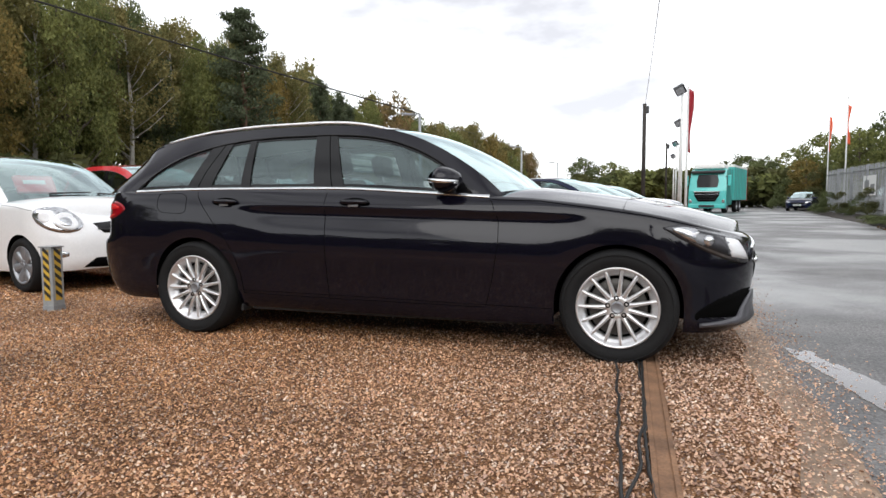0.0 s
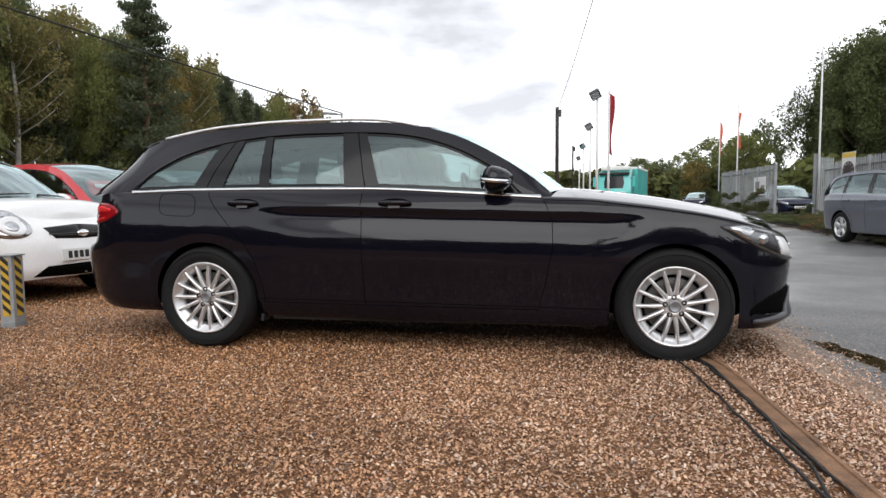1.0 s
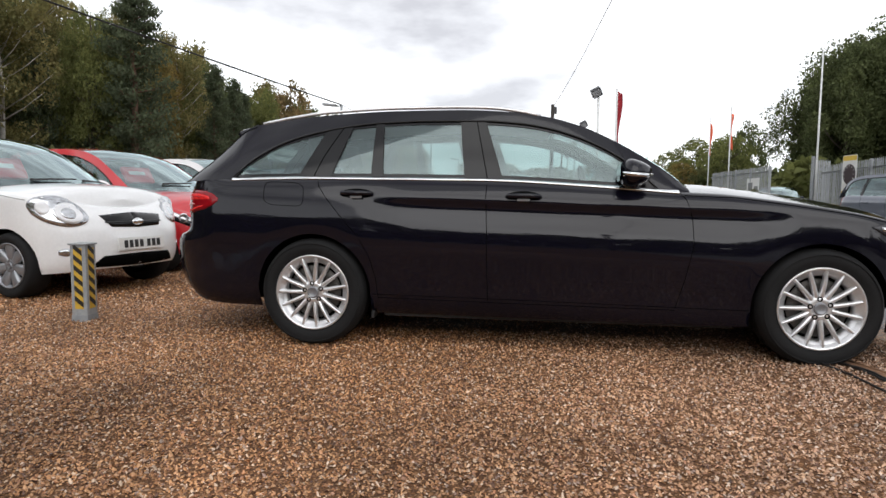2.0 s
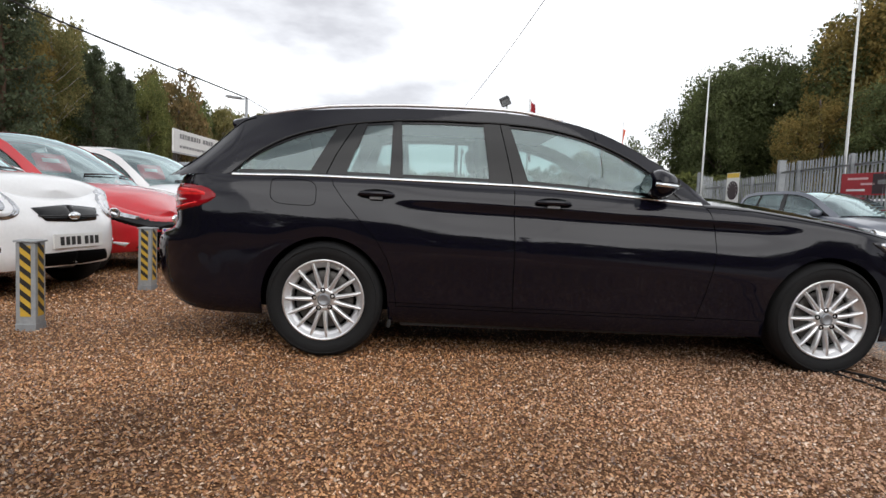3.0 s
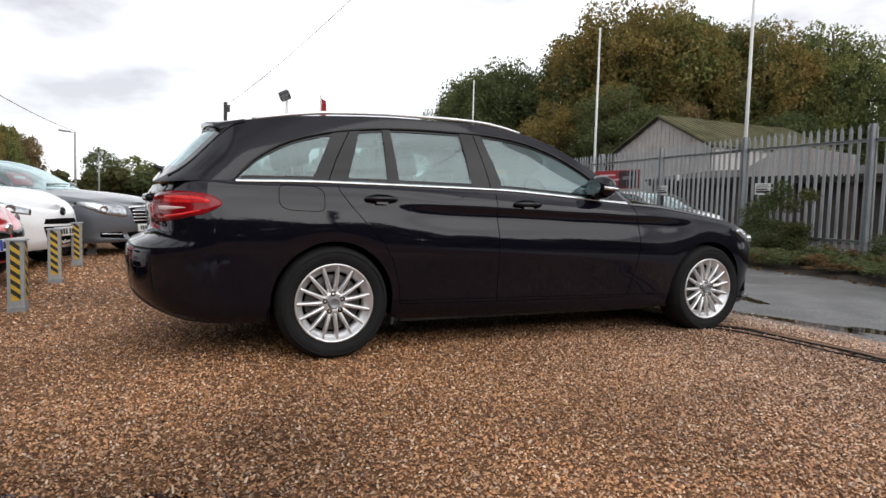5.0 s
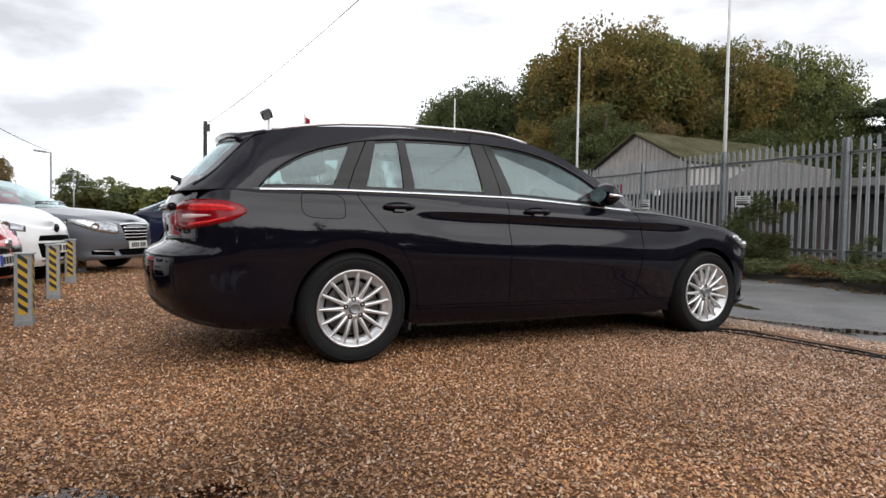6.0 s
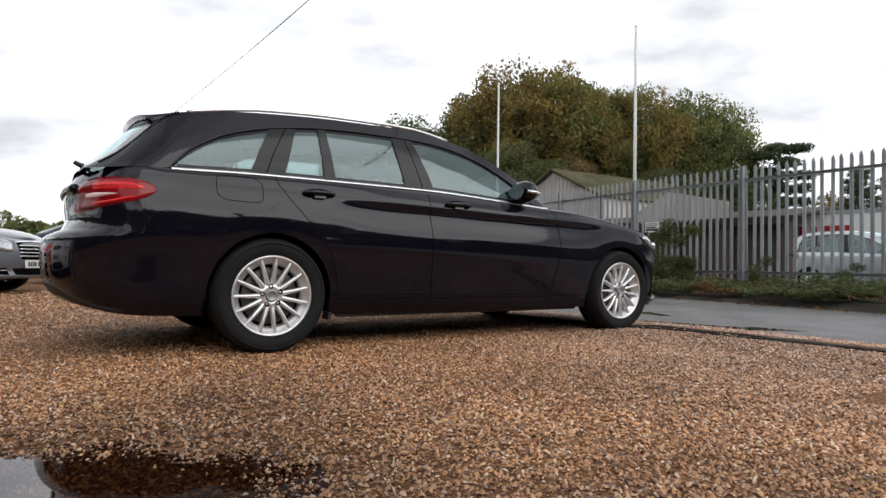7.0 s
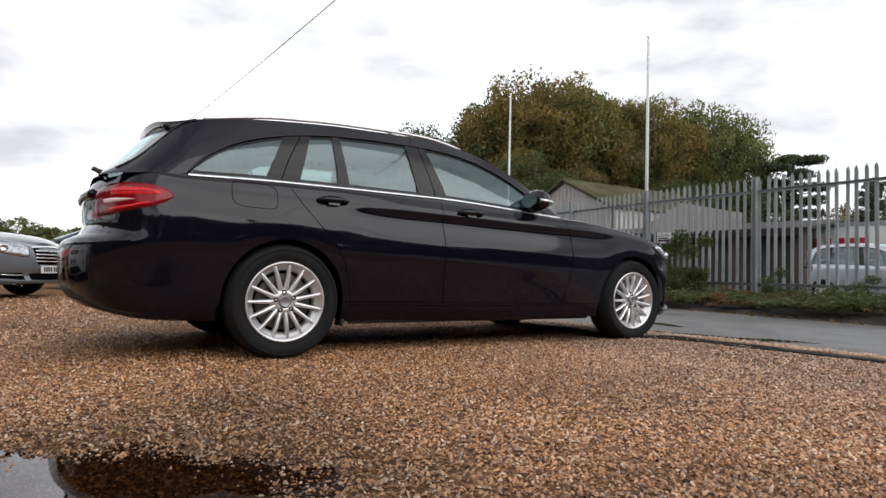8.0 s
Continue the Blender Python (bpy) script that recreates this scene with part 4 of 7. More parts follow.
def gravel_mat():
    m = bpy.data.materials.new("golden_brown_gravel")
    m.use_nodes = True
    n, l = m.node_tree.nodes, m.node_tree.links
    b = n["Principled BSDF"]
    co = n.new("ShaderNodeTexCoord")
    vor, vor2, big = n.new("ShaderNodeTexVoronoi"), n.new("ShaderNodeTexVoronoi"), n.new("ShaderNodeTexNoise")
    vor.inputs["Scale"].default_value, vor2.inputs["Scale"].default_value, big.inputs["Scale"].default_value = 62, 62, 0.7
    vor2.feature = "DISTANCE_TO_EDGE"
    big.inputs["Detail"].default_value = 5
    for t in (vor, vor2, big):
        l.new(co.outputs["Object"], t.inputs["Vector"])
    ramp = n.new("ShaderNodeValToRGB")
    ramp.color_ramp.elements[0].color, ramp.color_ramp.elements[1].color = (0.07, 0.0378, 0.0251, 1), (0.6, 0.397, 0.261, 1)
    for p, cc in ((0.3, (0.25, 0.123, 0.0606, 1)), (0.55, (0.345, 0.184, 0.0919, 1)), (0.8, (0.41, 0.236, 0.13, 1)), (0.93, (0.20, 0.118, 0.075, 1))):
        e = ramp.color_ramp.elements.new(p)
        e.color = cc
    sep = n.new("ShaderNodeSeparateColor")
    l.new(vor.outputs["Color"], sep.inputs["Color"])
    l.new(sep.outputs["Red"], ramp.inputs["Fac"])
    hsv = n.new("ShaderNodeHueSaturation")
    mr = n.new("ShaderNodeMapRange")
    mr.inputs["From Min"].default_value, mr.inputs["From Max"].default_value = 0.3, 0.7
    mr.inputs["To Min"].default_value, mr.inputs["To Max"].default_value = 0.70, 1.35
    l.new(big.outputs["Fac"], mr.inputs["Value"])
    l.new(damp_ground(n, l, co, mr.outputs["Result"]), hsv.inputs["Value"])
    # shade between the stones, put into the bed colour as dark brown joints
    gap_shade, ground_mix = n.new("ShaderNodeMapRange"), n.new("ShaderNodeMix")
    gap_shade.inputs["From Min"].default_value, gap_shade.inputs["From Max"].default_value = 0.03, 0.22
    l.new(vor2.outputs["Distance"], gap_shade.inputs["Value"])
    ground_mix.data_type = "RGBA"
    ground_mix.inputs["A"].default_value = (0.115, 0.060, 0.034, 1)
    l.new(gap_shade.outputs["Result"], ground_mix.inputs["Factor"])
    l.new(ramp.outputs["Color"], ground_mix.inputs["B"])
    l.new(ground_mix.outputs["Result"], hsv.inputs["Color"])
    l.new(hsv.outputs["Color"], b.inputs["Base Color"])
    bump = n.new("ShaderNodeBump")
    bump.inputs["Strength"].default_value, bump.inputs["Distance"].default_value = 0.9, 0.012
    l.new(vor2.outputs["Distance"], bump.inputs["Height"])
    l.new(bump.outputs["Normal"], b.inputs["Normal"])
    b.inputs["Roughness"].default_value = 0.9
    b.inputs["Specular IOR Level"].default_value = 0.08
    return m


def asphalt_mat():
    m = bpy.data.materials.new("wet_worn_asphalt")
    m.use_nodes = True
    n, l = m.node_tree.nodes, m.node_tree.links
    b = n["Principled BSDF"]
    co = n.new("ShaderNodeTexCoord")
    big, mid, fine = (n.new("ShaderNodeTexNoise") for _ in range(3))
    for t, s, d in ((big, 0.35, 4), (mid, 2.2, 5), (fine, 70, 2)):
        t.inputs["Scale"].default_value, t.inputs["Detail"].default_value = s, d
        l.new(co.outputs["Object"], t.inputs["Vector"])
    ramp = n.new("ShaderNodeValToRGB")
    ramp.color_ramp.elements[0].position, ramp.color_ramp.elements[1].position = 0.3, 0.72
    ramp.color_ramp.elements[0].color, ramp.color_ramp.elements[1].color = (0.095, 0.094, 0.096, 1), (0.175, 0.171, 0.168, 1)
    chips, chip_c, chip_v = n.new("ShaderNodeTexVoronoi"), n.new("ShaderNodeSeparateColor"), n.new("ShaderNodeMath")
    chips.inputs["Scale"].default_value = 75
    l.new(co.outputs["Object"], chips.inputs["Vector"])
    l.new(chips.outputs["Color"], chip_c.inputs["Color"])
    chip_v.operation, chip_v.inputs[1].default_value, chip_v.inputs[2].default_value = "MULTIPLY_ADD", 0.42, -0.21
    l.new(chip_c.outputs["Red"], chip_v.inputs[0])
    speck = n.new("ShaderNodeMath")
    l.new(mid.outputs["Fac"], speck.inputs[0])
    l.new(chip_v.outputs[0], speck.inputs[1])
    l.new(speck.outputs[0], ramp.inputs["Fac"])
    hsv = n.new("ShaderNodeHueSaturation")
    mr = n.new("ShaderNodeMapRange")
    mr.inputs["From Min"].default_value, mr.inputs["From Max"].default_value = 0.3, 0.7
    mr.inputs["To Min"].default_value, mr.inputs["To Max"].default_value = 0.55, 1.5
    l.new(fine.outputs["Fac"], mr.inputs["Value"])
    l.new(mr.outputs["Result"], hsv.inputs["Value"])
    l.new(ramp.outputs["Color"], hsv.inputs["Color"])
    l.new(hsv.outputs["Color"], b.inputs["Base Color"])
    wet = n.new("ShaderNodeMapRange")
    wet.inputs["From Min"].default_value, wet.inputs["From Max"].default_value = 0.42, 0.58
    wet.inputs["To Min"].default_value, wet.inputs["To Max"].default_value = 0.30, 0.62
    l.new(big.outputs["Fac"], wet.inputs["Value"])
    l.new(wet.outputs["Result"], b.inputs["Roughness"])
    bump = n.new("ShaderNodeBump")
    bump.inputs["Strength"].default_value, bump.inputs["Distance"].default_value = 0.35, 0.006
    l.new(fine.outputs["Fac"], bump.inputs["Height"])
    l.new(bump.outputs["Normal"], b.inputs["Normal"])
    return m


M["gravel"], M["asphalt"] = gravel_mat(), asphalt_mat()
M["earth"] = mat("dark_damp_earth", (0.032, 0.025, 0.018), rough=0.9, var=0.35, scale=0.8, fine=0.3, bump=0.6, bscale=25)
M["grass_far"] = mat("rough_grass_ground", (0.06, 0.062, 0.028), rough=0.95, var=0.35, scale=0.3, fine=0.25, bump=0.5, bscale=12)
M["ground_mix"] = mat("compacted_sandy_fines", (0.19, 0.118, 0.072), rough=0.6, var=0.35, scale=2.8, fine=0.35, bump=0.7, bscale=85, second=(0.29, 0.20, 0.135))


def water_mat():
    """Shallow brownish water: the bed shows through under a mirror-like skin."""
    m = pane_mat("puddle_water", (0.42, 0.33, 0.24), 0.03)
    for node in m.node_tree.nodes:
        if node.type == "BSDF_GLOSSY":
            node.inputs["Roughness"].default_value = 0.012
            node.inputs["Color"].default_value = (0.96, 0.97, 1.0, 1)
        if node.type == "MATH" and node.operation == "POWER":
            node.inputs[1].default_value = 5.0
    return m


M["water"] = water_mat()


def rise(x, y):
    """The gravel is heaped a little along the sunk rail."""
    return 0.042 * smooth01(2.3, 2.95, x) * (1 - 0.7 * smooth01(3.2, 3.75, x)) * smooth01(0.6, 1.2, -y) - dish(x, y)


# shallow hollows that hold water: centre, half axes, turn, depth
HOLLOWS = [(-0.98, -2.72, 0.72, 0.40, -47, 0.034), (-1.75, -2.25, 0.34, 0.16, 12, 0.022)]


def dish(x, y):
    d = 0.0
    if -3.0 < x < 0.6 and -3.9 < y < -1.4:
        for cx, cy, rx, ry, tn, deep in HOLLOWS:
            t = radians(tn)
            u, v = (x - cx) * math.cos(t) + (y - cy) * math.sin(t), -(x - cx) * math.sin(t) + (y - cy) * math.cos(t)
            r = math.sqrt((u / rx) ** 2 + (v / ry) ** 2) + 0.30 * noise.noise((x * 3.2, y * 3.2, 4.0)) + 0.22 * noise.noise((x * 8.5, y * 8.5, 7.0))
            d = max(d, deep * (1 - smooth01(0.35, 1.35, r)))
    return d


def wander(y, k, a):
    return a * (noise.noise((y * 0.9, k, 0.0)) + 0.5 * noise.noise((y * 3.1, k, 5.0)))


def road_edge(y):
    """Where the gravel yard ends and the asphalt begins."""
    return 3.72 + 0.030 * max(0.0, y) + wander(y, 2.7, 0.05)


def verge_edge(y):
    """The far side of the road, where the weeds begin."""
    return 7.62 + 0.10 * (y + 0.5) + wander(y, 9.1, 0.12) if y < 12 else 9.0 + 0.12 * (y - 12) + wander(y, 9.1, 0.12)


def ground_sheet(name, lines, material, label, z=0.0, weights=None):
    """A strip between an inner and an outer run of x for each y."""
    vs = []
    for y, xs in lines:
        vs += [(x, y, z if not callable(z) else z(x, y)) for x in xs]
    return tagged(sheet(name, vs, grid_faces(len(lines), len(lines[0][1])), material), label, "ground", kind="structure")


tagged(sheet("ground", [(-900, -900, -0.06), (900, -900, -0.06), (900, 900, -0.06), (-900, 900, -0.06)], [(0, 1, 2, 3)], M["grass_far"], smooth=False), "rough grass and earth round the yard", "ground", kind="structure")
YS = sorted(set(list(np.arange(-14, -3.7, 0.12)) + list(np.arange(-3.7, -1.6, 0.05)) + list(np.arange(-1.6, 12, 0.12)) + list(np.arange(12, 60, 0.6)) + list(np.arange(60, 121, 6))))
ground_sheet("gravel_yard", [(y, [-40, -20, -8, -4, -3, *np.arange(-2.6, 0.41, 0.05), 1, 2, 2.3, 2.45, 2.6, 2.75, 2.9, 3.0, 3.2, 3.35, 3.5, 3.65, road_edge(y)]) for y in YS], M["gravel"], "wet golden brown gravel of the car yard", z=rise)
def fines_edge(y):
    """Where the loose stones thin out on the compacted margin."""
    return 3.50 + 0.030 * max(0.0, y) + wander(y, 5.3, 0.10)


ground_sheet("gravel_margin", [(y, [fines_edge(y), fines_edge(y) + 0.05, road_edge(y) - 0.06, road_edge(y) - 0.012, road_edge(y), road_edge(y) + 0.004]) for y in YS if -8 < y < 11], M["ground_mix"], "compacted sandy margin between gravel and asphalt",
             z=lambda x, y: -0.03 if x > road_edge(y) + 0.002 else rise(x, y) + (0.0045 if x > fines_edge(y) + 0.02 else -0.002))
ground_sheet("road", [(y, [3.0, 3.5, 4.2, 5.2, 6.2, 7.2, max(8.6, verge_edge(y) + 0.5), max(9.6, verge_edge(y) + 1.5)]) for y in YS], M["asphalt"], "wet grey asphalt road with patches", z=-0.012)
ground_sheet("verge", [(y, [verge_edge(y), verge_edge(y) + 0.12, verge_edge(y) + 0.6, verge_edge(y) + 2.2, verge_edge(y) + 30]) for y in YS], M["earth"], "dark earth verge under weeds and leaves",
             z=lambda x, y: -0.03 if x - verge_edge(y) < 0.05 else (0.0 if x - verge_edge(y) < 0.3 else 0.08 + 0.05 * noise.noise((x, y, 0))))


# ---- other cars ----
def variant(base, **kw):
    P = dict(base)
    P.update(kw)
    return P


HATCH = dict(
    W=0.80, bow=0.012, F=3.03, R=-0.52, a=2.42, b=-0.10, pf=2.8, qf=2.2, pr=3.4, qr=2.4, wb=2.37, tyre=0.285, arch=0.315, rim=0.19, spokes=7, turn=0.0, wheel_in=0.03,
    belt=[(-0.52, 0.93), (-0.3, 0.97), (0.3, 0.965), (1.1, 0.93), (1.7, 0.915), (1.95, 0.92), (2.3, 0.91), (2.6, 0.89), (2.85, 0.85), (3.03, 0.78)],
    bottom=[(-0.52, 0.30), (-0.3, 0.25), (0.3, 0.20), (2.0, 0.20), (2.7, 0.22), (3.03, 0.25)],
    roof=[(-0.50, 0.93), (-0.45, 1.10), (-0.38, 1.27), (-0.28, 1.38), (0.0, 1.44), (0.5, 1.455), (0.95, 1.43), (1.25, 1.35), (1.55, 1.19), (1.85, 1.0), (2.02, 0.885)],
    roofw=[(-0.50, 0.66), (-0.3, 0.56), (0.4, 0.55), (1.1, 0.55), (1.5, 0.60), (2.02, 0.68)], roof_crown=0.035,
    side=[(-0.70, 0.08), (-0.6, 0.04), (-0.45, 0.02), (-0.2, 0.0), (0.0, 0.008), (0.12, 0.05)], plain=[(-0.70, 0.08), (-0.6, 0.04), (-0.45, 0.02), (-0.2, 0.0), (0.0, 0.008), (0.12, 0.05)],
    crease0=0.86, crease=0.0, fade_r=(0.2, 0.6), fade_f=(2.0, 2.3),
    front=[(0.2, 0.08), (0.28, 0.02), (0.36, 0.0), (0.47, 0.005), (0.58, 0.025), (0.68, 0.07), (0.78, 0.16)],
    rear=[(0.2, 0.15), (0.3, 0.04), (0.45, 0.0), (0.6, 0.02), (0.95, 0.06)],
    roll=0.06, rollw=0.9, cowl=1.95, hood_crown=[(1.9, 0.06), (2.3, 0.085), (2.7, 0.085), (2.9, 0.05), (3.03, 0.0)],
    bulge=[(-0.5, -0.08), (-0.2, -0.06), (0.5, 0.0), (1.0, 0.06), (2.02, 0.24)], screen=(0.98, 2.0, -0.44, -0.26),
    dlo=[(-0.32, 0.985), (-0.28, 1.18), (-0.2, 1.30), (0.0, 1.365), (0.5, 1.385), (0.9, 1.355), (1.2, 1.27), (1.5, 1.12), (1.78, 0.92)],
    ribs=[("glass", -0.30, -0.24, 0.05, 0.06), ("black", 0.05, 0.06, 0.12, 0.13), ("glass", 0.12, 0.13, 0.72, 0.66), ("black", 0.72, 0.66, 0.86, 0.78), ("glass", 0.86, 0.78, 1.66, 1.66), ("black", 1.66, 1.66, 1.77, 1.77)],
    mirror=(1.62, 0.97), dash=1.70, shelf=-0.18, seats=(0.95, 0.1),
)
CITY = variant(HATCH, F=2.98, belt=[(-0.52, 0.94), (-0.3, 0.98), (0.3, 0.985), (1.1, 0.94), (1.7, 0.905), (1.95, 0.89), (2.3, 0.83), (2.6, 0.755), (2.82, 0.68), (2.98, 0.60)],
               front=[(0.2, 0.10), (0.28, 0.03), (0.36, 0.0), (0.45, 0.0), (0.55, 0.02), (0.62, 0.06), (0.72, 0.15)], pf=2.4, qf=2.0,
               hood_crown=[(1.9, 0.06), (2.3, 0.09), (2.7, 0.10), (2.88, 0.06), (2.98, 0.0)])
SALOON = dict(
    W=0.925, bow=0.014, F=3.72, R=-1.12, a=3.0, b=-0.35, pf=3.0, qf=2.4, pr=3.2, qr=2.3, wb=2.874, tyre=0.325, arch=0.355, rim=0.215, spokes=5, turn=0.0, wheel_in=0.03,
    belt=[(-1.12, 0.90), (-0.8, 0.98), (0.0, 0.995), (1.0, 0.985), (1.75, 0.955), (2.15, 0.93), (2.6, 0.905), (3.0, 0.872), (3.35, 0.835), (3.6, 0.80), (3.72, 0.77)],
    bottom=[(-1.12, 0.30), (-0.9, 0.26), (0.0, 0.21), (2.6, 0.21), (3.4, 0.20), (3.72, 0.22)],
    roof=[(-0.72, 0.985), (-0.45, 1.11), (-0.15, 1.25), (0.15, 1.345), (0.55, 1.40), (1.0, 1.405), (1.3, 1.37), (1.6, 1.27), (1.9, 1.11), (2.2, 0.94)],
    roofw=[(-0.72, 0.72), (-0.1, 0.60), (0.6, 0.585), (1.2, 0.59), (1.7, 0.65), (2.2, 0.76)], roof_crown=0.035,
    side=[(-0.70, 0.08), (-0.6, 0.035), (-0.45, 0.02), (-0.2, 0.0), (-0.06, 0.012), (0.0, 0.004), (0.14, 0.05)], plain=[(-0.70, 0.08), (-0.6, 0.04), (-0.45, 0.02), (-0.2, 0.0), (0.0, 0.008), (0.14, 0.05)],
    crease0=0.86, crease=0.01, fade_r=(0.0, 0.4), fade_f=(2.3, 2.7),
    front=[(0.2, 0.06), (0.25, 0.0), (0.32, 0.03), (0.45, 0.01), (0.60, 0.015), (0.70, 0.035), (0.80, 0.09)],
    rear=[(0.2, 0.15), (0.3, 0.04), (0.5, 0.0), (0.62, 0.03), (0.95, 0.10)],
    roll=0.06, rollw=0.9, cowl=2.10, hood_crown=[(2.0, 0.05), (2.4, 0.075), (3.2, 0.08), (3.5, 0.06), (3.72, 0.0)],
    bulge=[(-0.72, -0.2), (-0.1, -0.1), (0.5, 0.0), (1.0, 0.03), (1.35, 0.10), (2.2, 0.28)], screen=(1.22, 2.2, -0.70, 0.08),
    dlo=[(-0.50, 0.995), (-0.30, 1.11), (0.0, 1.235), (0.3, 1.315), (0.7, 1.345), (1.05, 1.335), (1.35, 1.275), (1.65, 1.15), (2.0, 0.94)],
    ribs=[("glass", -0.48, -0.46, 0.12, 0.08), ("black", 0.12, 0.08, 0.16, 0.12), ("glass", 0.16, 0.12, 0.86, 0.80), ("black", 0.86, 0.80, 1.02, 0.94), ("glass", 1.02, 0.94, 1.86, 1.86), ("black", 1.86, 1.86, 1.98, 1.98)],
    mirror=(1.84, 1.03), dash=1.92, shelf=-0.35, seats=(1.15, 0.2),
)
MPV = variant(HATCH, W=0.90, F=3.50, R=-0.90, a=2.85, b=-0.40, wb=2.70, tyre=0.315, arch=0.345, rim=0.205, spokes=5,
              belt=[(-0.90, 0.96), (-0.5, 1.02), (0.5, 1.01), (1.5, 0.97), (2.1, 0.945), (2.4, 0.92), (2.8, 0.86), (3.2, 0.78), (3.5, 0.70)],
              bottom=[(-0.90, 0.32), (-0.6, 0.27), (0.3, 0.22), (2.4, 0.22), (3.2, 0.22), (3.5, 0.25)],
              roof=[(-0.88, 0.97), (-0.80, 1.2), (-0.68, 1.42), (-0.5, 1.53), (0.0, 1.59), (0.7, 1.60), (1.2, 1.56), (1.6, 1.42), (2.0, 1.18), (2.4, 0.93)],
              roofw=[(-0.88, 0.74), (-0.6, 0.64), (0.5, 0.62), (1.3, 0.63), (2.4, 0.76)], cowl=2.3, hood_crown=[(2.2, 0.05), (2.7, 0.075), (3.2, 0.07), (3.5, 0.0)],
              bulge=[(-0.88, -0.1), (-0.4, -0.06), (0.5, 0.0), (1.2, 0.06), (2.4, 0.26)], screen=(1.25, 2.35, -0.80, -0.55),
              dlo=[(-0.72, 1.02), (-0.62, 1.30), (-0.45, 1.44), (0.0, 1.50), (0.6, 1.52), (1.1, 1.48), (1.5, 1.35), (1.9, 1.10), (2.15, 0.95)],
              ribs=[("glass", -0.70, -0.66, -0.10, -0.08), ("black", -0.10, -0.08, -0.02, 0.0), ("glass", -0.02, 0.0, 0.72, 0.68), ("black", 0.72, 0.68, 0.86, 0.80), ("glass", 0.86, 0.80, 1.95, 1.95), ("black", 1.95, 1.95, 2.12, 2.12)],
              mirror=(1.9, 1.03), dash=2.05, shelf=-0.5, seats=(1.2, 0.25))


CITY_TALL = variant(CITY, belt=[(-0.52, 0.94), (-0.3, 0.98), (0.3, 0.985), (1.1, 0.95), (1.7, 0.93), (1.95, 0.92), (2.3, 0.89), (2.6, 0.84), (2.82, 0.78), (2.98, 0.71)],
                    front=[(0.2, 0.10), (0.28, 0.03), (0.36, 0.0), (0.5, 0.0), (0.62, 0.02), (0.70, 0.05), (0.78, 0.11), (0.86, 0.2)])


MPV_LOW = variant(MPV, roof=[(x, 0.97 + (z - 0.97) * 0.77) for x, z in MPV["roof"]], dlo=[(x, 0.97 + (z - 0.97) * 0.77) for x, z in MPV["dlo"]], mirror=(1.9, 1.0))


def lamp_pair(c, car, lo, hi, name="headlamp", inner="lamp_inner", label="clear headlamp"):
    """Lamps on both corners from runs of (x or u, z)."""
    for flip in (1, -1):
        l = c.patch(name, lo, hi, M[inner], car, off=0.006, flip=flip, n=16, v=6, label=label)
        if name == "headlamp":
            mid = [((a[0] + b[0]) / 2, (a[1] + b[1]) / 2) for a, b in zip(lo, hi)]
            u, z = mid[len(mid) // 2]
            bulb = sheet("lamp_bowl", *lathe([(0.055, -0.006), (0.05, -0.012), (0.03, 0.0), (0.001, 0.004)], 20), M["lamp_inner"], l)
            p, q = c.shell(u, z, 0.006, flip), c.shell(u, z, 0.1, flip)
            d = (q - p).normalized()
            bulb.matrix_local = Matrix.Translation(p) @ Vector((0, -1, 0)).rotation_difference(d).to_matrix().to_4x4()


def wipers(c, car):
    for y in (-0.35, 0.25):
        pts = [c.top(c.P["screen"][1] - 0.12, (y + 0.5 * t) / c.WR(c.P["screen"][1]) * 0.9, 0.012 + 0.01 * t) for t in np.linspace(0, 1, 6)]
        part("wiper", tube_bm(pts, [0.012, 0.010, 0.009, 0.008, 0.007, 0.006], 6), M["plastic"], car)


def price_card(c, car):
    """A red and white card laid behind the windscreen."""
    W0, W1 = c.P["screen"][:2]
    x = W0 + (W1 - W0) * 0.45
    p = c.top(x, 0.1, -0.10)
    o = part("price_card", box_bm(0.006, 0.42, 0.22, None, 0.02), M["poster_red"], car, "red price card behind the windscreen")
    o.matrix_local = pose(p.x - 0.05, p.y - 0.25, p.z - 0.06, 0, -30, 0)
    part("card_bar", box_bm(0.004, 0.24, 0.05, pose(0.005, 0, 0.03)), M["sign_white"], o)


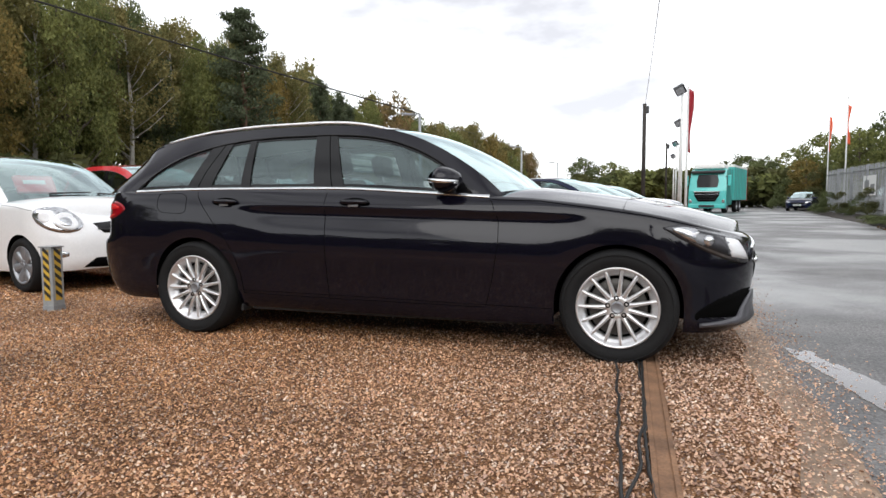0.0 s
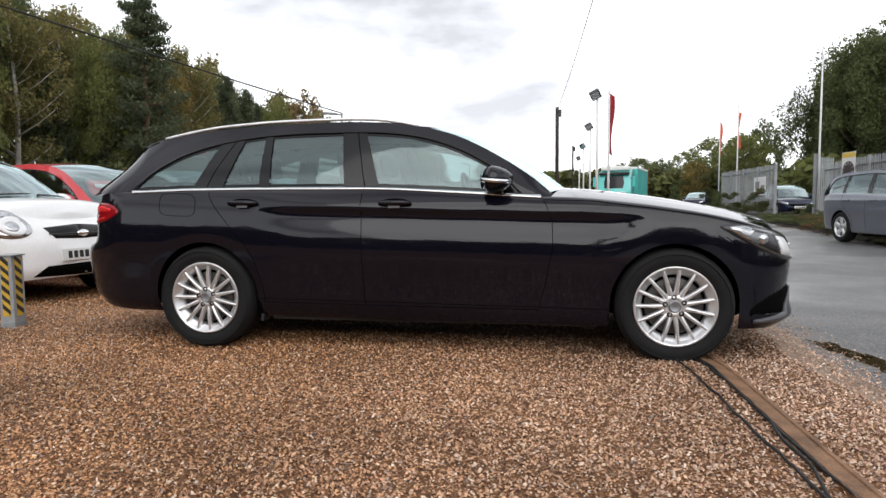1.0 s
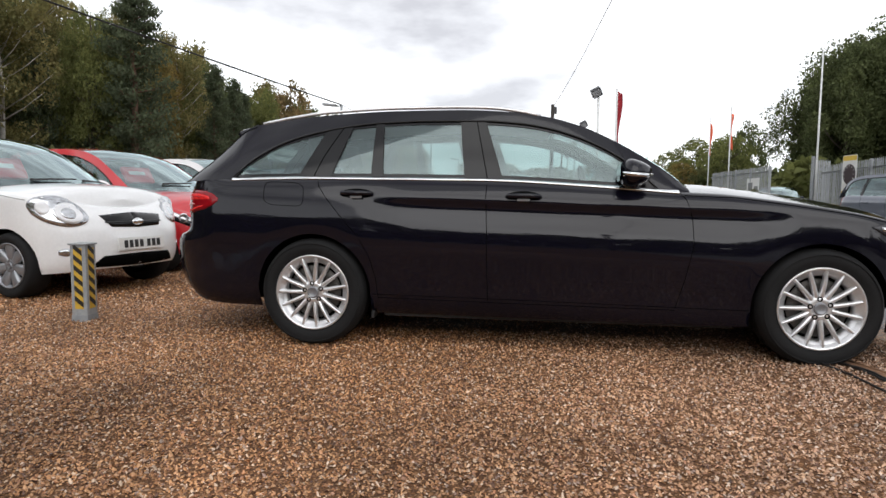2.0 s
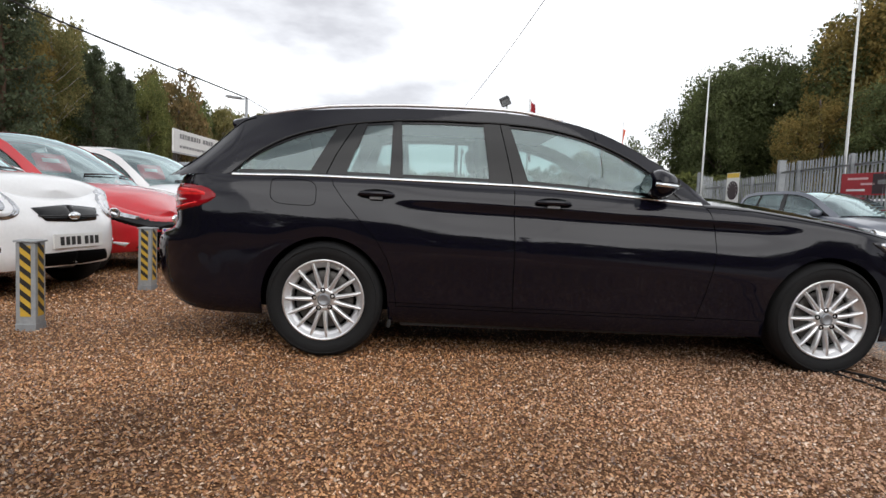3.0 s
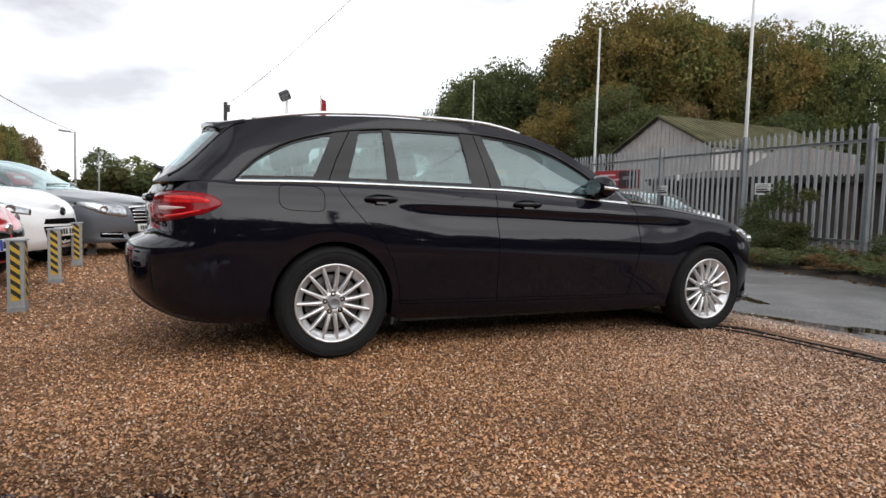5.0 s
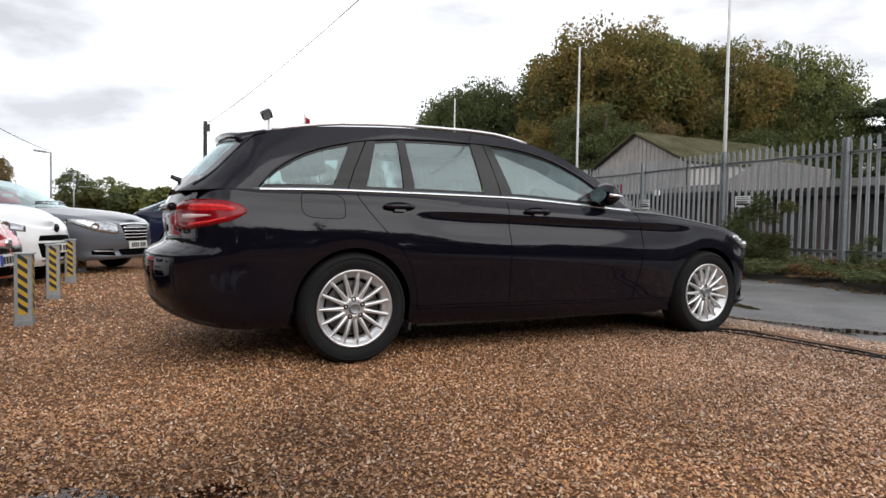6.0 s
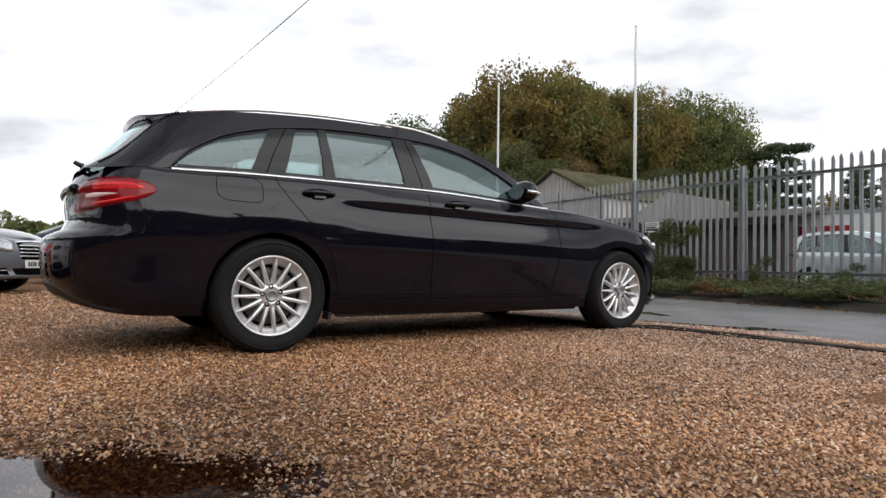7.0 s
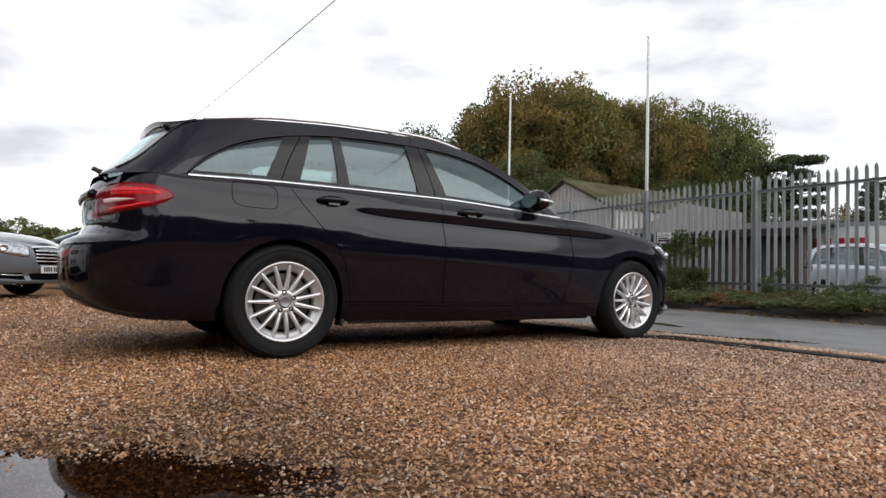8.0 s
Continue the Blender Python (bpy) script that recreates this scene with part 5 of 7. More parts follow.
def white_hatch(m):
    car, c = build_car("hatchback", m, HATCH, M["white_paint"], "small white hatchback with twin oval headlamps and black grille", "car", "cars in the angled row", alloy="alloy_dark")
    U, V = c.u_of_x, c.u_of_y
    def ring(k, s0, s1):
        us = [s0 + (s1 - s0) * (0.5 - 0.5 * math.cos(math.pi * i / 10)) for i in range(11)]
        at = lambda s: U(2.61) + (V(0.45) - U(2.61)) * s
        dz = lambda s: k * 0.122 * math.sqrt(max(0, 1 - ((s - (s0 + s1) / 2) / ((s1 - s0) / 2)) ** 2))
        return [(at(s), 0.80 - 0.10 * s - dz(s)) for s in us], [(at(s), 0.80 - 0.10 * s + dz(s)) for s in us]

    for f in (1, -1):
        l = c.patch("headlamp", *ring(1.0, 0.0, 1.0), M["lamp_inner"], car, off=0.010, flip=f, n=26, v=8, label="oval headlamp with bright round reflectors")
        c.patch("lamp_bezel", *ring(0.82, 0.40, 0.95), M["lamp_inner"], l, off=0.013, flip=f, n=20, v=6)
        c.patch("reflector", *ring(0.70, 0.44, 0.91), M["drl"], l, off=0.016, flip=f, n=20, v=6)
        c.patch("reflector", *ring(0.42, 0.54, 0.80), M["lamp_inner"], l, off=0.019, flip=f, n=16, v=6)
        c.patch("reflector", *ring(0.45, 0.13, 0.36), M["drl"], l, off=0.014, flip=f, n=12, v=6)
    for f in (1, -1):
        c.patch("grille", [(V(0.27), 0.61), (0, 0.60)], [(V(0.36), 0.71), (0, 0.735)], M["gloss_black"], car, off=0.008, flip=f)
        c.patch("grille_slat", [(V(0.32), 0.645), (0, 0.645)], [(V(0.32), 0.657), (0, 0.657)], M["plastic"], car, off=0.014, flip=f)
        c.patch("lower_intake", [(V(0.47), 0.265), (0, 0.255)], [(V(0.36), 0.36), (0, 0.37)], M["gap"], car, off=0.006, flip=f)
        c.patch("fog_lamp", [(V(0.665), 0.385), (V(0.625), 0.37), (V(0.585), 0.385)], [(V(0.665), 0.42), (V(0.625), 0.44), (V(0.585), 0.42)], M["lamp_inner"], car, off=0.008, flip=f, n=8)
        c.line("bonnet_gap", [(2.0, 0.90), (2.3, 0.88), (2.6, 0.84)], car, flip=f)
        c.line("door_gap", [(1.78, 0.88), (1.80, 0.6), (1.74, 0.3)], car, flip=f)
    o = sheet("badge", *lathe([(0.06, 0.0), (0.055, -0.01), (0.001, -0.012)], 20), M["chrome"], car)
    o.matrix_local = pose(2.995, 0, 0.65, 0, 0, 90) @ Matrix.Diagonal((1, 1, 0.55, 1))
    number_plate(c, car, True, M["plate_white"], 0.455)
    wipers(c, car)
    price_card(c, car)
    return car


def red_city_car(m):
    car, c = build_car("hatchback", m, CITY, M["red_paint"], "small red city car with black nose panel and slanted headlamps", "car", "cars in the angled row", alloy="alloy_dark")
    U, V = c.u_of_x, c.u_of_y
    lamp_pair(c, car, [(U(2.40), 0.745), (U(2.6), 0.665), (U(2.76), 0.60), (V(0.50), 0.565)], [(U(2.40), 0.765), (U(2.56), 0.735), (U(2.72), 0.665), (V(0.46), 0.60)])
    for f in (1, -1):
        c.patch("nose_blade", [(U(2.66), 0.595), (V(0.62), 0.53), (V(0.38), 0.46), (0, 0.45)], [(U(2.60), 0.72), (V(0.58), 0.625), (V(0.36), 0.575), (0, 0.575)], M["gloss_black"], car, off=0.004, flip=f, n=18)
        c.patch("nose_blade", [(U(1.95), 0.80), (U(2.2), 0.77), (U(2.45), 0.735)], [(U(1.95), 0.87), (U(2.2), 0.83), (U(2.45), 0.765)], M["gloss_black"], car, off=0.004, flip=f, n=10)
        c.patch("lower_intake", [(V(0.50), 0.27), (0, 0.265)], [(V(0.34), 0.44), (0, 0.44)], M["gap"], car, off=0.006, flip=f)
        c.patch("light_strip", [(V(0.70), 0.33), (V(0.60), 0.29)], [(V(0.70), 0.345), (V(0.57), 0.33)], M["drl"], car, off=0.009, flip=f, n=6)
        c.line("bonnet_gap", [(2.0, 0.865), (2.3, 0.81), (2.6, 0.735)], car, flip=f)
    o = sheet("badge", *lathe([(0.055, 0.0), (0.05, -0.014), (0.03, -0.016), (0.001, -0.012)], 20), M["chrome"], car)
    o.matrix_local = pose(2.955, 0, 0.565, 0, -15, 90)
    number_plate(c, car, True, M["plate_white"], 0.42, blue=True)
    wipers(c, car)
    price_card(c, car)
    return car


def white_city_car(m):
    car, c = build_car("hatchback", m, CITY_TALL, M["white_paint"], "small white city car with wide black lower grille", "car", "cars in the angled row", alloy="alloy_dark")
    U, V = c.u_of_x, c.u_of_y
    lamp_pair(c, car, [(U(2.42), 0.80), (U(2.62), 0.72), (U(2.76), 0.67), (V(0.50), 0.65)], [(U(2.42), 0.825), (U(2.58), 0.825), (U(2.72), 0.775), (V(0.48), 0.72)])
    for f in (1, -1):
        c.patch("grille", [(V(0.36), 0.545), (0, 0.54)], [(V(0.33), 0.605), (0, 0.61)], M["gap"], car, off=0.006, flip=f)
        c.patch("lower_intake", [(V(0.30), 0.30), (0, 0.28)], [(V(0.37), 0.515), (0, 0.515)], M["gap"], car, off=0.006, flip=f)
        c.line("bonnet_gap", [(2.0, 0.90), (2.3, 0.87), (2.6, 0.81)], car, flip=f)
    o = sheet("badge", *lathe([(0.055, 0.0), (0.05, -0.014), (0.001, -0.014)], 20), M["gloss_black"], car)
    o.matrix_local = pose(2.945, 0, 0.69, 0, -20, 90)
    number_plate(c, car, True, M["plate_white"], 0.45, blue=True)
    wipers(c, car)
    price_card(c, car)
    return car


def saloon(m, paint_mat, label, group="cars in the angled row", detail=True):
    car, c = build_car("saloon_car", m, SALOON, paint_mat, label, "car", group)
    U, V = c.u_of_x, c.u_of_y
    lamp_pair(c, car, [(U(3.14), 0.765), (U(3.34), 0.695), (U(3.50), 0.625), (V(0.52), 0.585), (V(0.45), 0.60)], [(U(3.14), 0.80), (U(3.34), 0.805), (U(3.5), 0.785), (V(0.52), 0.755), (V(0.44), 0.70)])
    lamp_pair(c, car, [(U(-0.72), 0.76), (U(-0.95), 0.70), (2.6, 0.68)], [(U(-0.72), 0.80), (U(-0.95), 0.86), (2.6, 0.86)], "tail_lamp", "red_lens", "red tail lamp")
    if detail:
        for f in (1, -1):
            c.patch("grille", [(V(0.30), 0.49), (0, 0.485)], [(V(0.38), 0.72), (0, 0.74)], M["gap"], car, off=0.006, flip=f)
            for z in (0.525, 0.575, 0.625, 0.675):
                c.patch("grille_slat", [(V(0.33), z), (0, z)], [(V(0.33), z + 0.018), (0, z + 0.018)], M["chrome"], car, off=0.018, flip=f)
            c.patch("grille_frame", [(V(0.39), 0.722), (0, 0.742)], [(V(0.39), 0.742), (0, 0.764)], M["chrome"], car, off=0.018, flip=f)
            c.patch("lower_intake", [(V(0.40), 0.27), (0, 0.265)], [(V(0.44), 0.36), (0, 0.37)], M["gap"], car, off=0.006, flip=f)
            c.patch("side_intake", [(V(0.80), 0.29), (V(0.50), 0.27)], [(V(0.80), 0.36), (V(0.54), 0.37)], M["gap"], car, off=0.006, flip=f, n=8)
            c.patch("light_strip", [(V(0.79), 0.335), (V(0.54), 0.325)], [(V(0.79), 0.35), (V(0.54), 0.34)], M["chrome"], car, off=0.012, flip=f, n=8)
            c.line("door_gap", [(2.06, 0.92), (2.10, 0.6), (2.05, 0.3)], car, flip=f)
        number_plate(c, car, True, M["plate_white"], 0.42)
        wipers(c, car)
        price_card(c, car)
    return car


def mpv(m, paint_mat, label, group="", cat="car", P=MPV):
    car, c = build_car("estate_car", m, P, paint_mat, label, cat, group)
    U, V = c.u_of_x, c.u_of_y
    lamp_pair(c, car, [(U(2.95), 0.70), (U(3.2), 0.64), (V(0.55), 0.60)], [(U(2.95), 0.77), (U(3.2), 0.75), (V(0.55), 0.70)])
    lamp_pair(c, car, [(U(-0.62), 0.80), (U(-0.8), 0.78), (2.6, 0.78)], [(U(-0.62), 1.0), (U(-0.8), 0.98), (2.6, 0.95)], "tail_lamp", "red_lens", "red tail lamp")
    for f in (1, -1):
        c.patch("grille", [(V(0.45), 0.52), (0, 0.51)], [(V(0.50), 0.62), (0, 0.63)], M["gap"], car, off=0.006, flip=f)
        c.patch("lower_intake", [(V(0.55), 0.28), (0, 0.27)], [(V(0.55), 0.40), (0, 0.41)], M["gap"], car, off=0.006, flip=f)
        c.line("door_gap", [(0.0, 1.0), (0.06, 0.8), (0.35, 0.55), (0.40, 0.3)], car, flip=f)
        c.line("door_gap", [(0.80, 1.0), (0.82, 0.6), (0.82, 0.3)], car, flip=f)
        c.line("door_gap", [(2.15, 0.93), (2.18, 0.6), (2.12, 0.3)], car, flip=f)
        for hx in (0.22, 1.05):
            p = c.side(hx, 0.87, 0.012, f)
            part("door_handle", box_bm(0.18, 0.03, 0.03, Matrix.Translation(p), 0.01), paint_mat, car)
    number_plate(c, car, True, M["plate_white"], 0.46)
    return car


def far_hatch(m):
    car, c = build_car("hatchback", m, HATCH, M["silver_paint"], "silver hatchback behind the palisade fence", "car", "cars behind the fence")
    U, V = c.u_of_x, c.u_of_y
    lamp_pair(c, car, [(U(2.45), 0.70), (U(2.66), 0.62), (V(0.48), 0.58)], [(U(2.45), 0.74), (U(2.62), 0.73), (V(0.46), 0.66)])
    lamp_pair(c, car, [(U(-0.25), 0.80), (U(-0.42), 0.70), (2.6, 0.70)], [(U(-0.25), 0.92), (U(-0.42), 0.95), (2.6, 0.92)], "tail_lamp", "red_lens", "red tail lamp")
    for f in (1, -1):
        c.line("door_gap", [(0.76, 0.93), (0.78, 0.6), (0.78, 0.3)], car, flip=f)
        c.line("door_gap", [(1.78, 0.88), (1.80, 0.6), (1.74, 0.3)], car, flip=f)
    return car


white_hatch(pose(-5.22, 1.45, 0, 0, 0, -12))
red_city_car(pose(-5.09, 3.42, 0, 0, 0, -14))
white_city_car(pose(-4.80, 5.60, 0, 0, 0, -20))
saloon(pose(-4.42, 8.30, 0, 0, 0, -28), M["grey_paint"], "metallic grey saloon with bright barred grille")
saloon(pose(-0.2, 10.6, 0, 0, 0, -14), M["blue_paint"], "dark blue saloon with red tail lamps", detail=False)
saloon(pose(0.0, 14.2, 0, 0, 0, -12), M["silver_paint"], "silver saloon with wet roof in the yard", detail=False)
saloon(pose(0.3, 19.5, 0, 0, 0, -10), M["steel_paint"], "steel grey saloon far back in the yard", detail=False)
mpv(pose(8.9, 9.9, 0, 0, 0, -82), M["steel_paint"], "steel blue people carrier parked by the palisade fence", P=MPV_LOW)
mpv(pose(12.6, 11.6, 0.0, 0, 0, -92), M["white_paint"], "white estate car behind the palisade fence", "cars behind the fence", P=MPV_LOW)
far_hatch(pose(15.4, 3.62, -0.02, 0, 0, -88))
mpv(pose(14.6, 33.0, 0.0, 0, 0, -95), M["blue_paint"], "dark off-road car inside the open gateway", "cars behind the fence")
mpv(pose(14.4, 52.0, 0.0, 0, 0, -112), M["blue_paint"], "dark car parked at the far bend of the road", P=MPV_LOW)


# ---- bollards ----
def bollard(m):
    b = thing("bollard", m, "square galvanised steel bollard with yellow and black tape", "bollard", "bollards along the row of cars")
    part("post", box_bm(0.115, 0.115, 0.54, pose(0, 0, 0.27), 0.008), M["galv"], b)
    part("cap", box_bm(0.135, 0.135, 0.012, pose(0, 0, 0.546), 0.004), M["galv"], b)
    part("foot", box_bm(0.121, 0.121, 0.05, pose(0, 0, 0.02), 0.006), M["galv_dark"], b)
    for k in range(4):
        face = Matrix.Rotation(radians(90 * k), 4, "Z")
        tape = part("tape", box_bm(0.062, 0.003, 0.43, pose(0, -0.0585, 0.305)), M["yellow"], b, "yellow and black warning tape")
        tape.matrix_local = face
        for i in range(6):
            z0 = 0.10 + 0.073 * i
            bm = bmesh.new()
            vs = [bm.verts.new((x, y, z)) for y in (-0.0612, -0.0585) for x, z in ((-0.031, z0 + 0.05), (0.031, z0), (0.031, z0 + 0.036), (-0.031, z0 + 0.086))]
            bm.faces.new(vs[0:4])
            for a in range(4):
                bm.faces.new((vs[a], vs[4 + a], vs[4 + (a + 1) % 4], vs[(a + 1) % 4]))
            part("stripe", bm, M["tape_black"], tape)
    return b


first_bollard = bollard(pose(-1.85, -0.45, 0, 0, 0, 4))
for y, r in ((1.28, -3), (3.03, 2), (4.77, 0), (6.5, 3)):
    copy_thing(first_bollard, pose(-1.90, y, 0, 0, 0, r))


# ---- sunk rail, cables, puddles ----
def rail():
    ys = np.linspace(-5.2, 4.0, 70)
    vs = []
    for y in ys:
        x = 3.015 - 0.036 * (y + 0.75) + 0.008 * noise.noise((y, 1, 1))
        w = 0.042 + 0.004 * noise.noise((y * 2, 3, 1))
        z = 0.020 + 0.006 * noise.noise((y * 1.5, 7, 2)) + rise(x, y)
        vs += [(x - w, y, -0.01), (x - w, y, z), (x - w * 0.6, y, z + 0.002), (x - w * 0.5, y, z - 0.004), (x + w * 0.5, y, z - 0.004), (x + w * 0.6, y, z + 0.002), (x + w, y, z), (x + w, y, -0.01)]
    tagged(sheet("rusty_rail", vs, grid_faces(len(ys), 8), M["rust"], smooth=False), "flat rusty steel rail sunk in the gravel", "rail")


def ground_cable(run, k, label):
    f = curve(run)
    ys = np.linspace(run[0][0], run[-1][0], 110)
    pts = []
    for y in ys:
        x = f(y) + 0.016 * noise.noise((y * 4.5, k, 3.0)) + 0.007 * noise.noise((y * 14, k, 6.0))
        pts.append((x, y, 0.017 + 0.007 * noise.noise((y * 3, k, 9.0)) + rise(x, y)))
    tagged(part("ground_cable", tube_bm(pts, 0.0062, 8), M["cable"], smooth=True), label, "cable", "cables on the gravel")


rail()
ground_cable([(-5.0, 3.0), (-3.6, 2.93), (-2.75, 2.965), (-2.4, 2.94), (-1.95, 2.91), (-1.43, 2.875), (-0.83, 2.85), (0.5, 2.86)], 1.0, "black rubber cable lying across the gravel")
ground_cable([(-5.0, 3.02), (-3.7, 2.95), (-2.75, 2.95), (-2.5, 2.985), (-2.2, 2.995), (-1.74, 3.0), (-1.40, 2.985), (-0.77, 2.945), (0.5, 2.9)], 4.0, "black rubber cable lying across the gravel")
ground_cable([(-5.0, 3.10), (-2.7, 3.055), (-2.5, 3.04), (-2.25, 3.02), (-0.8, 2.975), (0.5, 2.95)], 8.0, "black rubber cable beside the rusty rail")


def puddle(cx, cy, rx, ry, turn, k, label, z=0.006, ragged=1.0):
    n = 72
    vs = [(cx, cy, z)]
    for i in range(n):
        a = 2 * math.pi * i / n
        r = 1 + ragged * 0.38 * noise.noise((math.cos(a) * 1.6 + k, math.sin(a) * 1.6, k)) + ragged * 0.16 * noise.noise((math.cos(a) * 5 + k, math.sin(a) * 5, k))
        x, y = rx * r * math.cos(a), ry * r * math.sin(a)
        t = radians(turn)
        vs.append((cx + x * math.cos(t) - y * math.sin(t), cy + x * math.sin(t) + y * math.cos(t), z))
    tagged(sheet("puddle", vs, [(0, 1 + i, 1 + (i + 1) % n) for i in range(n)], M["water"], smooth=False), label, "puddle", "puddles", kind="structure")


for cx, cy, rx, ry, tn, deep in HOLLOWS:
    # the level sheet of water runs under the rim of its hollow
    puddle(cx, cy, rx * 1.7, ry * 1.9, tn, 3.3, "shallow brown puddle in the gravel", -0.0145 if deep > 0.03 else -0.011, 0.0)
puddle(4.02, -0.88, 0.12, 0.42, 10, 12.1, "shallow puddle on the asphalt edge", -0.0085, 1.3)
puddle(4.24, -1.22, 0.11, 0.30, 24, 19.3, "shallow puddle on the asphalt edge", -0.0080, 1.5)
puddle(3.90, -0.30, 0.07, 0.22, 14, 23.9, "shallow puddle on the asphalt edge", -0.0078, 1.7)
puddle(4.75, 0.35, 0.10, 0.30, -20, 15.7, "shallow puddle on the asphalt", -0.0085, 1.7)


# ---- palisade fence ----
FENCE = [(10.25, -9.0), (10.45, 0.0), (10.55, 6.0), (11.05, 11.5), (12.3, 22.3)]


def fence_at(s):
    for (x0, y0), (x1, y1) in zip(FENCE, FENCE[1:]):
        d = math.hypot(x1 - x0, y1 - y0)
        if s <= d or (x1, y1) == FENCE[-1]:
            return x0 + (x1 - x0) * s / d, y0 + (y1 - y0) * s / d, math.degrees(math.atan2(y1 - y0, x1 - x0)), s - d
        s -= d


def pale_mesh(h):
    """A pressed W-section pale with a pointed head."""
    bm = bmesh.new()
    prof = [(-0.034, 0.0), (-0.024, -0.014), (-0.010, 0.002), (0.0, -0.004), (0.010, 0.002), (0.024, -0.014), (0.034, 0.0)]
    tops = [h - 0.10, h - 0.05, h - 0.03, h, h - 0.03, h - 0.05, h - 0.10]
    rows = []
    for dy in (0.0, 0.005):
        rows.append(([bm.verts.new((x, y + dy, 0.0)) for x, y in prof], [bm.verts.new((x, y + dy, t)) for (x, y), t in zip(prof, tops)]))
    for (lo, hi), rev in ((rows[0], False), (rows[1], True)):
        for i in range(6):
            f = (lo[i], lo[i + 1], hi[i + 1], hi[i])
            bm.faces.new(f[::-1] if rev else f)
    (l0, h0), (l1, h1) = rows
    for i in range(6):
        bm.faces.new((h0[i], h0[i + 1], h1[i + 1], h1[i]))
    for i in (0, 6):
        bm.faces.new((l0[i], h0[i], h1[i], l1[i]))
    me = bpy.data.meshes.new("pale")
    bm.to_mesh(me)
    bm.free()
    me.materials.append(M["galv"])
    return me


def palisade(name, line_at, length, pitch, bay, h, z, label, first=0.0):
    fence = thing(name, Matrix(), label, "fence", kind="structure")
    pm = pale_mesh(h)
    n = int(length / pitch)
    for i in range(n):
        s = i * pitch
        x, y, a, _ = line_at(s)
        o = new("pale", pm)
        o.parent = fence
        o.matrix_local = pose(x, y, z + 0.02 * noise.noise((s, 3, 3)), 0.4 * noise.noise((s * 3, 1, 1)), 1.1 * noise.noise((s * 5, 2, 2)), a + 180)
    k, s = 0, first
    while s < length - 0.2:
        x, y, a, _ = line_at(s)
        px, py = -math.sin(radians(a)), math.cos(radians(a))
        bm = bmesh.new()
        for dx, sx, sy in ((-0.035, 0.008, 0.085), (0.035, 0.008, 0.085), (0.0, 0.066, 0.008)):
            box_bm(sx if sx > 0.01 else 0.008, sy, h - 0.02, pose(dx, 0, (h - 0.02) / 2), bm=bm)
        o = part("post", bm, M["galv_dark"], fence)
        o.matrix_local = pose(x - 0.075 * px * -1, y - 0.075 * py * -1, z, 0, 0, a)
        for hz in (0.22, h - 0.30):
            x1, y1, a1, _ = line_at(min(s + bay, length))
            d = math.hypot(x1 - x, y1 - y)
            bm = bmesh.new()
            box_bm(d, 0.006, 0.055, pose(d / 2, 0, 0), bm=bm)
            box_bm(d, 0.05, 0.006, pose(d / 2, 0.025, 0.0245), bm=bm)
            o = part("rail", bm, M["galv"], fence)
            o.matrix_local = pose(x + 0.012 * px, y + 0.012 * py, z + hz, 0, 0, math.degrees(math.atan2(y1 - y, x1 - x)))
        s += bay
    return fence


flen = sum(math.hypot(b[0] - a[0], b[1] - a[1]) for a, b in zip(FENCE, FENCE[1:]))
STEP = 23.62  # along the fence, where its level drops at a heavy post
palisade("palisade_fence", fence_at, STEP, 0.158, 2.68, 2.32, 0.22, "galvanised steel palisade fence with pointed pales", first=1.02)
palisade("lower_palisade_fence", lambda q: (fence_at(STEP + q)[0] + 0.25, *fence_at(STEP + q)[1:]), flen - STEP, 0.158, 2.62, 2.25, 0.02, "galvanised palisade fence on lower ground by the gateway", first=0.1)
end_x, end_y, end_a, _ = fence_at(STEP)
end_post = thing("fence_post", pose(end_x, end_y + 0.1, 0, 0, 0, end_a - 90), "heavy square galvanised end post of the fence", "fence post")
part("post", box_bm(0.20, 0.16, 2.60, pose(0, 0, 1.30), 0.01), M["galv"], end_post)
part("cap", box_bm(0.22, 0.18, 0.02, pose(0, 0, 2.61), 0.004), M["galv_dark"], end_post)
palisade("far_palisade_fence", lambda s: (12.8, 28.4 + s, 90, 0), 10.5, 0.17, 2.62, 2.45, 0.15, "galvanised palisade fence beyond the gateway")
gate = thing("palisade_gate", pose(12.35, 22.5, 0.15, 0, 0, 38), "open galvanised palisade gate leaf folded back", "gate")
gm = pale_mesh(2.4)
for i in range(9):
    o = new("pale", gm)
    o.parent = gate
    o.matrix_local = pose(0.1 + 0.12 * i, 0, 0)
for z in (0.35, 2.0):
    part("gate_rail", box_bm(1.2, 0.04, 0.06, pose(0.6, 0.03, z)), M["galv_dark"], gate)
part("gate_post", box_bm(0.12, 0.12, 2.5, pose(0, 0.05, 1.25), 0.008), M["galv_dark"], gate)


# ---- signs on the fence ----
def fence_sign(x, y, z, w, h, face, board, bars, label, post=0.0):
    """A flat board facing the yard; bars: (dy, dz, w, h, material)."""
    s = thing("sign", pose(x, y, z, 0, 0, face), label, "sign", "signs on the fence")
    part("board", box_bm(w, 0.006, h, None, 0.002), M[board], s)
    for dx, dz, bw, bh, mt in bars:
        part("print_bar", box_bm(bw, 0.003, bh, pose(dx, -0.0045, dz)), M[mt], s)
    if post:
        part("sign_post", box_bm(0.05, 0.05, post, pose(0, 0.03, -h / 2 - post / 2 + 0.05)), M["timber"], s)
    return s


